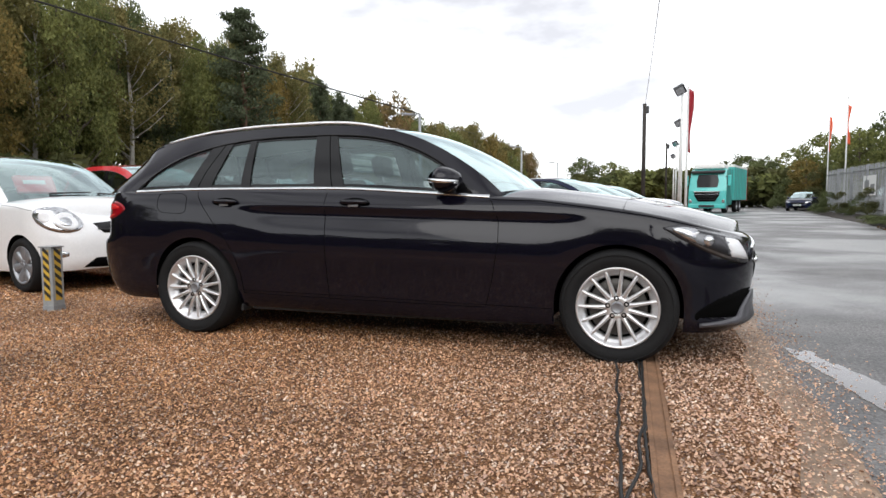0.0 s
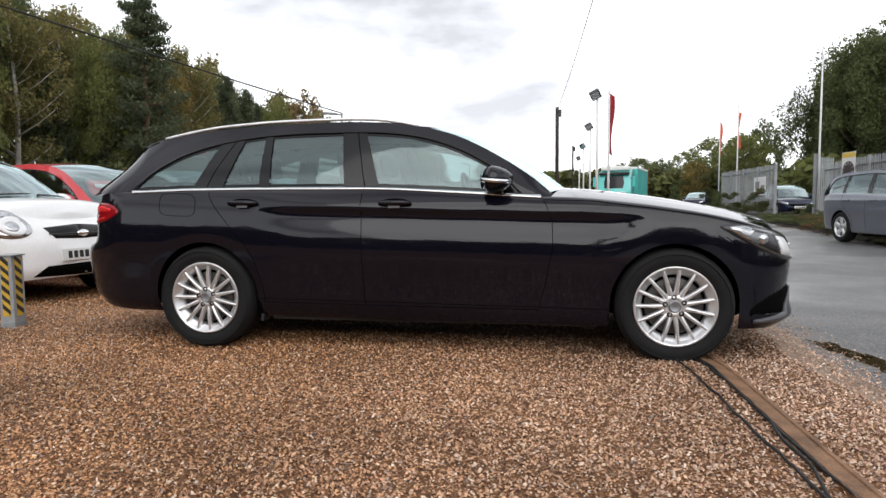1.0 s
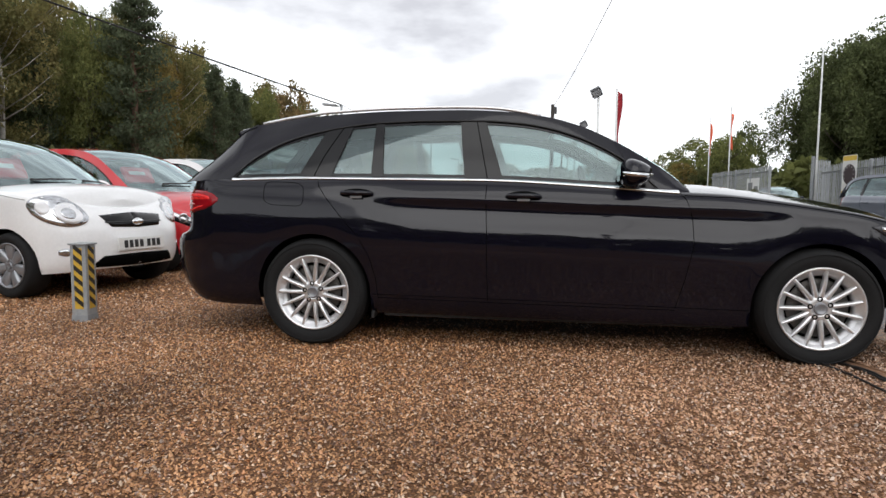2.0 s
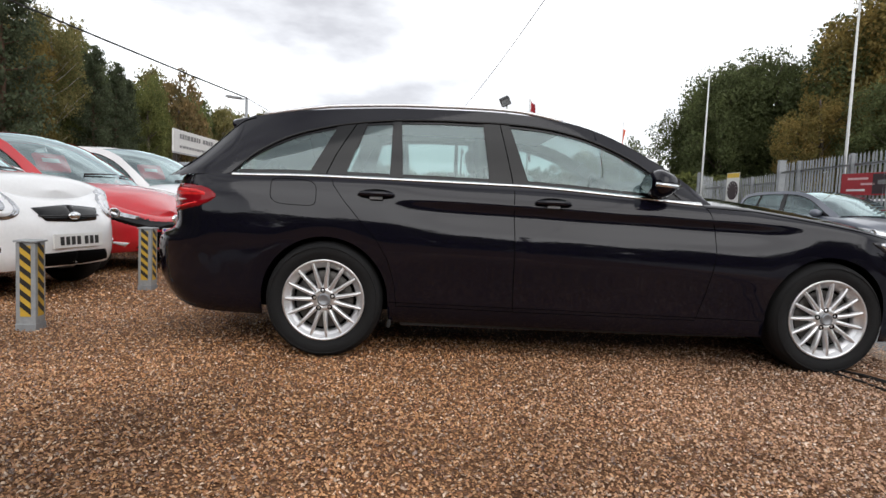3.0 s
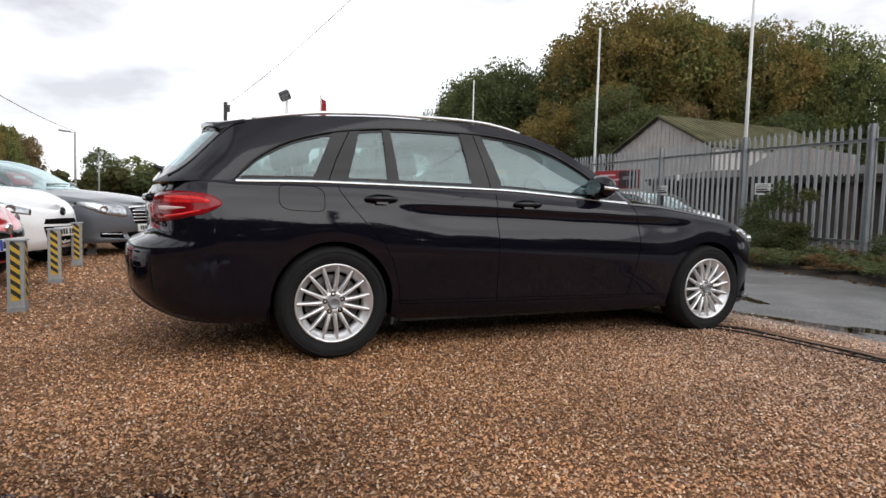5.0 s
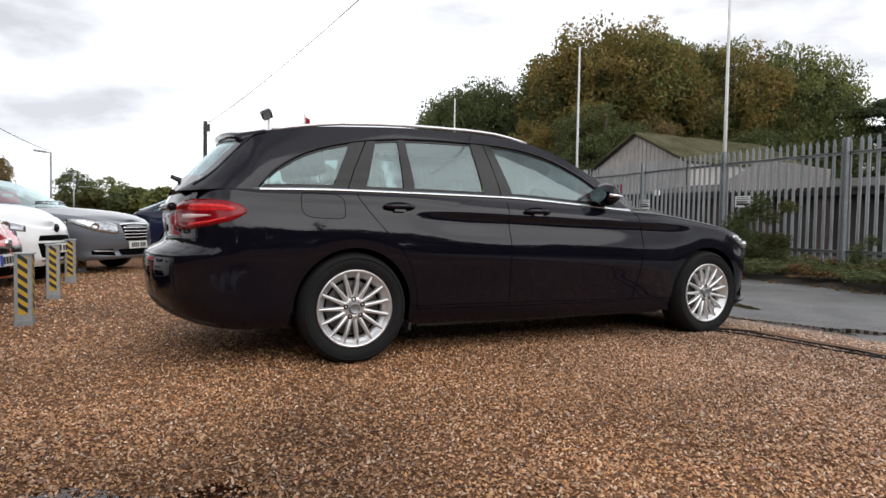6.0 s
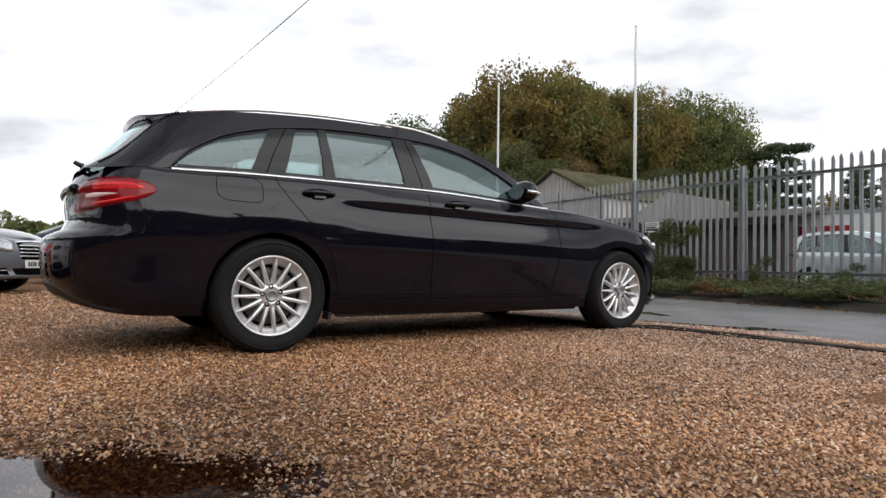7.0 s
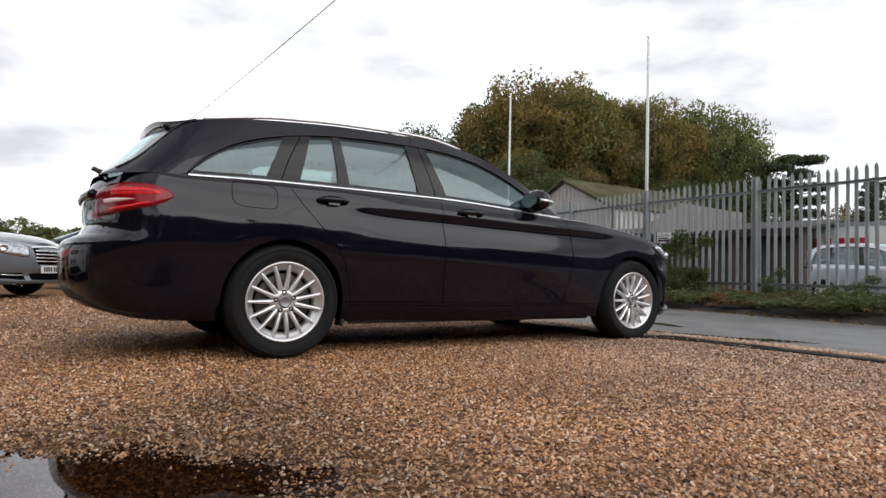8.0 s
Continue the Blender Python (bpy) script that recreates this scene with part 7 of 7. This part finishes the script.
def tree_kind(kind, seed, lod=1.0):
    """Trunk and crown meshes for a tree 10 m high; lod thins the leaves of far ones."""
    big = lod ** -0.5
    rng = np.random.default_rng(seed)
    limbs, cs, rs = [], [], []
    if kind == "pine":
        for k in range(40):
            t = 0.16 + 0.82 * k / 40
            az = 2.4 * k + rng.normal() * 0.3
            ln = (2.5 * (1.04 - t) ** 0.7 + 0.15) * (0.75 + 0.4 * rng.random())
            limbs.append((t, az, ln, 0.12))
            for q in (0.35, 0.7, 1.0):
                cs.append((math.cos(az) * ln * q, math.sin(az) * ln * q, 10 * t + 0.25 * ln * q))
                rs.append((0.62 + 0.36 * rng.random()) * (1.2 - 0.6 * t))
        cs.append((0, 0, 9.95))
        rs.append(0.4)
        return trunk_mesh(9.9, 0.20, limbs, M["bark_pine"], rng, 0.15), leaves_mesh("crown", cs, rs, int(17000 * lod), 0.085 * big, M["leaf_pine"], rng, flat=0.5, hollow=0.2)
    if kind == "cedar":
        for k in range(14):
            t = 0.45 + 0.52 * k / 14
            az = 2.4 * k
            ln = 2.9 * (1.05 - 0.45 * t)
            limbs.append((t, az, ln, 0.05))
            for q in (0.35, 0.7, 1.0):
                cs.append((math.cos(az) * ln * q, math.sin(az) * ln * q, 10 * t + 0.3))
                rs.append(0.85)
        return trunk_mesh(9.6, 0.3, limbs, M["bark"], rng, 0.2), leaves_mesh("crown", cs, rs, int(17000 * lod), 0.11 * big, M["leaf_pine"], rng, flat=0.42, hollow=0.2)
    tall = kind == "birch"
    if tall:
        for k in range(26):
            t = 0.20 + 0.80 * (k + rng.random()) / 26
            az = rng.random() * 6.28
            ln = 1.9 * math.sin(min(1, (1.12 - t) * 1.5) * math.pi * 0.5) * (0.6 + 0.6 * rng.random())
            limbs.append((min(t, 0.98), az, ln, 0.6))
            z = 10 * t + 0.75 * ln
            for q, dz in ((1.0, 0.0), (0.5, -0.3)):
                cs.append((math.cos(az) * ln * q, math.sin(az) * ln * q, min(z + dz, 10.2)))
                rs.append(0.70 * (0.6 + 0.7 * rng.random()))
    else:
        # a full rounded crown: clumps over an uneven dome, a few inside it
        lobes = rng.uniform(0, 6.28, 3)
        for k in range(74):
            up = 1 - 1.72 * (k + 0.5) / 74
            az = 2.39996 * k + rng.normal() * 0.25
            out = math.sqrt(max(0, 1 - up * up))
            swell = 1 + 0.13 * math.sin(2 * az + lobes[0]) + 0.10 * math.sin(3 * az + lobes[1] + 2 * up) + 0.09 * rng.normal()
            inner = 0.55 if k % 5 == 0 else 0.92
            c = (3.0 * out * swell * inner, 5.5 + 4.1 * up * (1 + 0.06 * rng.normal()) * inner)
            cs.append((math.cos(az) * c[0], math.sin(az) * c[0], min(c[1], 9.7)))
            rs.append(0.62 + 0.42 * rng.random())
            if k % 3 == 0:
                limbs.append((min(max((c[1] - 0.5 * c[0]) / 10, 0.16), 0.95), az, c[0] * 0.9, 0.45))
    leaf = {"birch": "leaf_birch", "green": "leaf_green", "dark": "leaf_dark", "gold": "leaf_gold", "rust": "leaf_rust"}[kind]
    return (trunk_mesh(9.3, 0.15 if tall else 0.24, limbs, M["bark_birch" if tall else "bark"], rng, 0.5),
            leaves_mesh("crown", cs, rs, int((15000 if tall else 18500) * lod), (0.072 if tall else 0.088) * big, M[leaf], rng, droop=0.45 if tall else 0.1, flat=0.85, hollow=0.35))


KINDS = {k: [tree_kind(k, 11 + 7 * i + len(k)) for i in range(2)] for k in ("birch", "green", "dark", "gold", "rust", "pine")}
KINDS["cedar"] = [tree_kind("cedar", 5)]
FAR_KINDS = {k: [tree_kind(k, 91 + 7 * i + len(k), 0.24) for i in range(2)] for k in ("birch", "green", "dark", "gold", "rust", "pine")}
TREE_WORDS = dict(birch="slender birch with yellow-green autumn leaves", green="olive green broadleaf tree", dark="dark green broadleaf tree", gold="broadleaf tree turning yellow in autumn",
                  rust="broadleaf tree with brown autumn leaves", pine="dark green pine tree", cedar="dark flat-topped cedar tree")


def tree(kind, x, y, h, spread=1.0, turn=0.0, pick=0, group="trees round the yard", z=-0.05, far=False):
    t = thing("tree", pose(x, y, z, 0, 0, turn), TREE_WORDS[kind], "tree", group)
    kinds = FAR_KINDS if far else KINDS
    trunk, crown = kinds[kind][pick % len(kinds[kind])]
    for nm, me in (("trunk", trunk), ("crown", crown)):
        o = new(nm, me)
        o.parent = t
        o.matrix_local = Matrix.Diagonal((h / 10 * spread, h / 10 * spread, h / 10, 1))
    return t


rt = random.Random(21)
# the wood beyond the row of cars
y = -22.0
i = 0
while y < 150:
    for row in range(4 if -6 < y < 60 else 3):
        kind = rt.choice(["birch", "dark", "pine", "green", "birch", "dark"] if row else ["birch", "birch", "green", "birch", "rust", "birch", "gold", "pine", "birch"])
        h = (rt.uniform(10.5, 13.2) + 0.9 * row) * (0.90 if kind == "pine" else 1.0)
        tree(kind, -25.5 - 3.4 * row + rt.uniform(-1.2, 1.2), y + rt.uniform(-1.3, 1.3), h, rt.uniform(0.72, 0.95) * (1.0 if kind == "birch" else 0.68), rt.uniform(0, 360), i, "wood behind the yard", far=row >= 2 or y > 55 or y < -8)
        i += 1
    y += 3.3 if y < 60 else 6.0
tree("pine", -22.6, 30.6, 13.3, 0.88, 40, 0, "wood behind the yard")


def polar(az, dist):
    return 0.0 + dist * math.sin(radians(az)), -4.4 + dist * math.cos(radians(az))


# trees behind the fence and the sheds
for az, d, h, kind, sp in ((25.0, 57, 10.2, "dark", 0.75), (26.4, 55, 12.0, "dark", 0.85), (25.8, 54, 11.6, "dark", 0.9), (28.2, 56, 12.8, "dark", 0.95), (30.6, 60, 11.8, "green", 0.9), (27, 60, 12.6, "dark", 1.0),
                           (35, 52, 14.0, "dark", 0.95), (38, 49, 15.2, "gold", 0.95), (40.8, 50, 15.6, "gold", 0.95), (43.5, 52, 15.0, "green", 0.95), (39.5, 54, 15.4, "dark", 1.0), (46.5, 50, 13.8, "birch", 1.1), (49, 52, 14.2, "green", 0.7),
                           (52, 54, 12.6, "dark", 0.7), (54.4, 52, 13.6, "green", 0.8), (56.0, 53, 12.4, "green", 0.7), (37, 60, 14.0, "dark", 0.8), (42, 60, 15, "dark", 1.0), (48, 62, 14, "dark", 1.0), (54, 62, 12, "green", 0.9),
                           (33, 45, 8.0, "gold", 1.0), (38.5, 43, 8.5, "dark", 1.1), (44, 46, 8.0, "rust", 1.0), (51, 47, 7.5, "dark", 1.2), (57, 50, 7.0, "dark", 1.2),
                           (36.5, 51, 14.6, "dark", 0.9), (42.2, 51, 15.0, "green", 0.95), (46, 53, 14.4, "dark", 0.9), (49.5, 50, 13.4, "gold", 0.85), (53.5, 53, 13.2, "dark", 0.9), (29.6, 55, 12.4, "dark", 0.9), (60.6, 52, 10.2, "cedar", 0.85), (66, 50, 7.6, "pine", 1.0), (68.5, 54, 8.2, "pine", 1.0), (72, 60, 8.5, "dark", 1.0), (64.5, 60, 6.5, "gold", 1.0),
                           (18.5, 78, 9.6, "dark", 0.7), (16.5, 80, 8.4, "green", 0.9), (23.6, 58, 10.4, "dark", 0.85), (24.6, 60, 11.4, "dark", 0.8), (14.5, 84, 8.6, "green", 1.0), (12.5, 88, 7.4, "green", 1.0), (10.5, 92, 6.6, "dark", 1.0), (17.4, 68, 6.8, "green", 1.0), (13.5, 74, 5.2, "gold", 1.0),
                           (8, 120, 9, "dark", 1.2), (6, 130, 8.0, "gold", 1.2), (4, 126, 6.4, "dark", 1.2), (2, 140, 8.0, "green", 1.2), (0, 150, 7.6, "dark", 1.2), (-2.5, 150, 10, "green", 1.2), (-5, 150, 11, "dark", 1.2), (9.5, 128, 8.5, "green", 1.2)):
    x, yy = polar(az, d)
    tree(kind, x, yy, h * (1.09 if d < 70 and kind in ("dark", "green", "gold", "rust") else 1.0), sp, rt.uniform(0, 360), int(az * 3), "trees behind the fence", far=d > 59 and kind != "cedar")
# the wood on the other side, behind the walker
for k in range(40):
    tree(rt.choice(["dark", "green", "dark"]), -46 + 2.4 * k + rt.uniform(-1, 1), -29 + rt.uniform(-2, 2), rt.uniform(7.5, 10), 1.1, rt.uniform(0, 360), k, "wood behind the yard", far=True)
for k in range(6):
    tree(rt.choice(["dark", "green", "gold"]), 40 + rt.uniform(-3, 3), -30 + 5 * k, rt.uniform(8, 11), 1.1, rt.uniform(0, 360), k, "trees behind the fence", far=True)


def bush_mesh(seed, leaf, count=900, size=0.045, tall=1.0):
    rng = np.random.default_rng(seed)
    cs = [(0.45 * rng.normal(), 0.30 * rng.normal(), 0.25 + abs(0.35 * rng.normal()) * tall) for _ in range(9)]
    return leaves_mesh("foliage", cs, [0.22 + 0.12 * rng.random() for _ in cs], count, size, M[leaf], rng, hollow=0.15)


# undergrowth along the wood
under = [bush_mesh(40 + k, lf, 1050, 0.09, 1.3) for k, lf in enumerate(("leaf_dark", "leaf_green", "leaf_weed"))]
y = -20.0
while y < 95:
    for row in range(2):
        s = rt.uniform(2.2, 3.4)
        b = thing("bush", pose(-22.8 - 1.6 * row + rt.uniform(-0.6, 0.6), y + rt.uniform(-0.6, 0.6), -0.05, 0, 0, rt.uniform(0, 360)), "dark tangled bush under the trees", "bush", "undergrowth along the wood")
        o = new("foliage", rt.choice(under))
        o.parent = b
        o.matrix_local = Matrix.Diagonal((s, s * 1.2, s * 0.9, 1))
    y += 2.1 if y < 40 else 3.6

for k in range(46):
    s = rt.uniform(2.6, 3.8)
    b = thing("bush", pose(-46 + 2.1 * k, -25.5 + rt.uniform(-0.8, 0.8), -0.05, 0, 0, rt.uniform(0, 360)), "dark tangled bush under the trees", "bush", "undergrowth along the wood")
    o = new("foliage", rt.choice(under))
    o.parent = b
    o.matrix_local = Matrix.Diagonal((s * 1.3, s, s * 0.8, 1))

for k in range(30):
    az = -6 + 1.25 * k
    x, yy = polar(az, 86 - 0.5 * k)
    s = rt.uniform(3.2, 4.6)
    b = thing("bush", pose(x, yy, -0.05, 0, 0, rt.uniform(0, 360)), "dark tangled bush under the trees", "bush", "undergrowth along the wood")
    o = new("foliage", rt.choice(under))
    o.parent = b
    o.matrix_local = Matrix.Diagonal((s * 1.4, s * 1.4, s, 1))
for k in range(22):
    x, yy = polar(22 + 2.3 * k, 50 + rt.uniform(-4, 3))
    s = rt.uniform(2.4, 3.6)
    b = thing("bush", pose(x, yy, -0.05, 0, 0, rt.uniform(0, 360)), "dark tangled bush under the trees", "bush", "undergrowth along the wood")
    o = new("foliage", rt.choice(under))
    o.parent = b
    o.matrix_local = Matrix.Diagonal((s * 1.4, s * 1.4, s, 1))

# weeds and brambles along the foot of the fence
weeds = [bush_mesh(60 + k, lf, 560, 0.062, 1.1) for k, lf in enumerate(("leaf_weed", "leaf_dark", "leaf_weed", "leaf_dark", "leaf_dark", "leaf_fallen"))]
y = -7.5
while y < 21:
    for row in range(4):
        fx = 10.35 + max(0, (y - 6) * 0.11)
        e = verge_edge(y)
        x = e + 0.10 + (fx - e - 0.05) * (row + rt.random()) ** 1.15 / 4.9
        s = rt.uniform(0.40, 0.68)
        b = thing("weed", pose(x, y + rt.uniform(-0.25, 0.25), 0.08, 0, 0, rt.uniform(0, 360)), "low green weeds and brambles on the verge", "weed", "weeds along the fence")
        o = new("foliage", rt.choice(weeds))
        o.parent = b
        o.matrix_local = Matrix.Diagonal((s * 1.1, s * 1.1, s * rt.uniform(0.18, 0.50), 1))
    y += 0.40
tall = [bush_mesh(80 + k, lf, 5000, 0.030, 1.9) for k, lf in enumerate(("leaf_weed", "leaf_dark"))]
for x, y, s, hz in ((10.0, 4.25, 0.92, 0.72), (9.9, 3.85, 0.8, 0.6), (10.0, 4.7, 0.7, 0.5), (9.75, 4.1, 0.75, 0.42), (9.95, 4.45, 0.9, 0.62), (9.9, 2.05, 0.55, 0.55), (10.0, 0.6, 0.5, 0.5), (11.4, 21.0, 0.7, 0.4), (12.3, 29.5, 1.0, 0.5), (12.3, 31.5, 0.9, 0.5), (12.3, 34, 1.0, 0.45), (12.3, 37, 1.1, 0.5), (13.4, 41, 1.3, 0.6), (14.6, 52, 1.8, 0.7), (13.2, 55, 1.7, 0.7)):
    b = thing("shrub", pose(x, y, 0.08, 0, 0, 50 * s), "bushy green self-sown shrub by the fence", "bush", "shrubs along the fence")
    o = new("foliage", tall[int(10 * s) % 2])
    o.parent = b
    o.matrix_local = Matrix.Diagonal((s, s, s * hz / 0.8, 1))


def litter():
    """Fallen leaves on the verge and the road's far edge."""
    rng = np.random.default_rng(8)
    n = 2600
    ys = rng.uniform(-7, 20, n)
    xs = np.array([verge_edge(a) for a in ys]) - 0.15 + np.abs(rng.normal(size=n)) * 0.9
    z = np.where(xs - np.array([verge_edge(a) for a in ys]) < 0.05, 0.0, 0.17)
    cs = np.stack([xs, ys, z], 1)
    me = leaves_mesh("fallen_leaves", cs, np.full(n, 0.02), n, 0.035, M["leaf_fallen"], rng, flat=0.2)
    tagged(new("fallen_leaves", me), "brown fallen leaves along the verge", "leaves", kind="stuff")


litter()


# ---- loose gravel stones ----
def pebble_mat():
    m = bpy.data.materials.new("wet_gravel_stones")
    m.use_nodes = True
    n, l = m.node_tree.nodes, m.node_tree.links
    b = n["Principled BSDF"]
    geo = n.new("ShaderNodeNewGeometry")
    ramp = n.new("ShaderNodeValToRGB")
    el = ramp.color_ramp.elements
    el[0].color, el[1].color = (0.075, 0.0378, 0.0251, 1), (0.54, 0.41, 0.31, 1)
    for p, cc in ((0.10, (0.16, 0.0737, 0.0376, 1)), (0.30, (0.3, 0.146, 0.0669, 1)), (0.52, (0.42, 0.226, 0.11, 1)), (0.68, (0.49, 0.288, 0.156, 1)), (0.80, (0.38, 0.175, 0.088, 1)), (0.86, (0.22, 0.155, 0.125, 1)), (0.92, (0.52, 0.37, 0.25, 1))):
        el.new(p).color = cc
    l.new(geo.outputs["Random Per Island"], ramp.inputs["Fac"])
    co, tn = n.new("ShaderNodeTexCoord"), n.new("ShaderNodeTexNoise")
    tn.inputs["Scale"].default_value, tn.inputs["Detail"].default_value = 0.75, 5
    l.new(co.outputs["Object"], tn.inputs["Vector"])
    mr = n.new("ShaderNodeMapRange")
    mr.inputs["From Min"].default_value, mr.inputs["From Max"].default_value = 0.3, 0.7
    mr.inputs["To Min"].default_value, mr.inputs["To Max"].default_value = 0.90, 1.72
    l.new(tn.outputs["Fac"], mr.inputs["Value"])
    hsv = n.new("ShaderNodeHueSaturation")
    # dustier, paler stones towards the road
    at, dust = n.new("ShaderNodeSeparateXYZ"), n.new("ShaderNodeMapRange")
    l.new(co.outputs["Object"], at.inputs["Vector"])
    dust.inputs["From Min"].default_value, dust.inputs["From Max"].default_value = 0.6, 3.4
    dust.inputs["To Min"].default_value, dust.inputs["To Max"].default_value = 1.04, 0.78
    l.new(at.outputs["X"], dust.inputs["Value"])
    l.new(dust.outputs["Result"], hsv.inputs["Saturation"])
    # each stone darker or lighter by itself
    far_, frac, each, both = (n.new("ShaderNodeMath") for _ in range(4))
    far_.operation, frac.operation, each.operation, both.operation = "MULTIPLY", "FRACT", "MULTIPLY_ADD", "MULTIPLY"
    far_.inputs[1].default_value, each.inputs[1].default_value, each.inputs[2].default_value = 37.0, 0.46, 0.78
    l.new(geo.outputs["Random Per Island"], far_.inputs[0])
    l.new(far_.outputs[0], frac.inputs[0])
    l.new(frac.outputs[0], each.inputs[0])
    l.new(each.outputs[0], both.inputs[0])
    l.new(mr.outputs["Result"], both.inputs[1])
    l.new(damp_ground(n, l, co, both.outputs[0]), hsv.inputs["Value"])
    l.new(ramp.outputs["Color"], hsv.inputs["Color"])
    l.new(hsv.outputs["Color"], b.inputs["Base Color"])
    b.inputs["Roughness"].default_value = 0.22
    b.inputs["Specular IOR Level"].default_value = 0.50
    return m


def stones(name, xy, size, z, material, rng, flat=0.55):
    """Angular pebbles half sunk in the bed: a six-sided foot, a smaller three-sided top."""
    n = len(xy)
    ang = rng.uniform(0, 6.283, n)[:, None]
    r = size * (0.55 + 0.75 * rng.random(n) ** 1.4)
    st = rng.uniform(0.62, 1.5, n)[:, None]
    a6 = ang + np.arange(6)[None] * math.pi / 3 + rng.normal(size=(n, 6)) * 0.16
    r6 = r[:, None] * (1 + 0.20 * rng.normal(size=(n, 6)).clip(-1.5, 1.5))
    a3 = ang + 0.5 + np.arange(3)[None] * 2.094 + rng.normal(size=(n, 3)) * 0.25
    r3 = r[:, None] * (0.50 + 0.12 * rng.normal(size=(n, 3)).clip(-1.5, 1.5))
    tilt = rng.normal(size=(n, 2)) * 0.38
    v = np.zeros((n, 9, 3))
    for aa, rr, sl in ((a6, r6, slice(0, 6)), (a3, r3, slice(6, 9))):
        lx, ly = rr * np.cos(aa) * st, rr * np.sin(aa) / st
        ca, sa = np.cos(ang), np.sin(ang)
        v[:, sl, 0], v[:, sl, 1] = xy[:, :1] + lx * ca - ly * sa, xy[:, 1:] + lx * sa + ly * ca
        v[:, sl, 2] = z[:, None] + (lx * tilt[:, :1] + ly * tilt[:, 1:])
    v[:, 0:6, 2] -= r[:, None] * 0.15
    v[:, 6:9, 2] += r[:, None] * flat * (0.9 + 0.3 * rng.random((n, 3)))
    tri = []
    for k in range(3):
        a, b_, c_ = 2 * k, 2 * k + 1, (2 * k + 2) % 6
        t0, t1 = 6 + k, 6 + (k + 1) % 3
        tri += [(a, b_, t0), (b_, t1, t0), (b_, c_, t1)]
    tri.append((6, 7, 8))
    f = (np.arange(n)[:, None, None] * 9 + np.array(tri)[None]).reshape(-1, 3)
    me = bpy.data.meshes.new(name)
    me.vertices.add(n * 9)
    me.vertices.foreach_set("co", v.reshape(-1))
    me.loops.add(len(f) * 3)
    me.loops.foreach_set("vertex_index", f.reshape(-1))
    me.polygons.add(len(f))
    me.polygons.foreach_set("loop_start", np.arange(len(f)) * 3)
    me.update()
    me.materials.append(material)
    return new(name, me)


M["pebbles"] = pebble_mat()


def lay_gravel():
    rng = np.random.default_rng(3)
    parts_ = []
    for x0, x1, y0, y1, per in ((-2.3, 3.9, -3.1, -1.2, 6000), (-1.6, 1.6, -4.0, -3.1, 6600), (-2.6, 3.9, -1.2, 0.4, 4000), (-4.2, -2.3, -2.6, 0.4, 1500), (-4.6, 4.0, 0.4, 2.6, 1100), (-4.2, 4.0, 2.6, 7.0, 420)):
        n = int((x1 - x0) * (y1 - y0) * per)
        parts_.append(np.stack([rng.uniform(x0, x1, n), rng.uniform(y0, y1, n)], 1))
    xy = np.concatenate(parts_)
    edge = np.array([road_edge(q) for q in xy[:, 1]])
    # on the compacted margin the stones lie thinly
    thin = (xy[:, 0] > np.array([fines_edge(q) for q in xy[:, 1]])) & (rng.random(len(xy)) > 0.72)
    keep = (xy[:, 0] < edge + 0.03 * rng.normal(size=len(xy))) & (np.abs(xy[:, 0] - (3.015 - 0.036 * (xy[:, 1] + 0.75))) > 0.045) & ~thin
    # few stones show under the cars and behind them
    hid = ((xy[:, 0] > -0.3) & (xy[:, 0] < 2.9) & (xy[:, 1] > -0.3)) & (rng.random(len(xy)) > 0.3)
    xy = xy[keep & ~hid]
    size = np.where(xy[:, 1] > 2.6, 0.0105, np.where((xy[:, 1] > 0.4) | (xy[:, 0] < -2.6), 0.0080, 0.0058))
    z = 0.002 + 0.012 * rng.random(len(xy)) ** 2 + np.array([rise(a, b) if a > 2.3 or a < 0.5 else 0.0 for a, b in xy])
    o = stones("gravel_stones", xy, size, z, M["pebbles"], rng)
    tagged(o, "loose wet golden brown gravel stones", "gravel", kind="stuff")
    # strays on the asphalt
    n = 4200
    sx = 3.70 + np.abs(rng.normal(size=n)) * 0.15
    sy = rng.uniform(-4, 4, n)
    o = stones("stray_stones", np.stack([sx, sy], 1), 0.0048, np.full(n, -0.008), M["pebbles"], rng)
    tagged(o, "stray gravel stones on the asphalt edge", "gravel", kind="stuff")


lay_gravel()
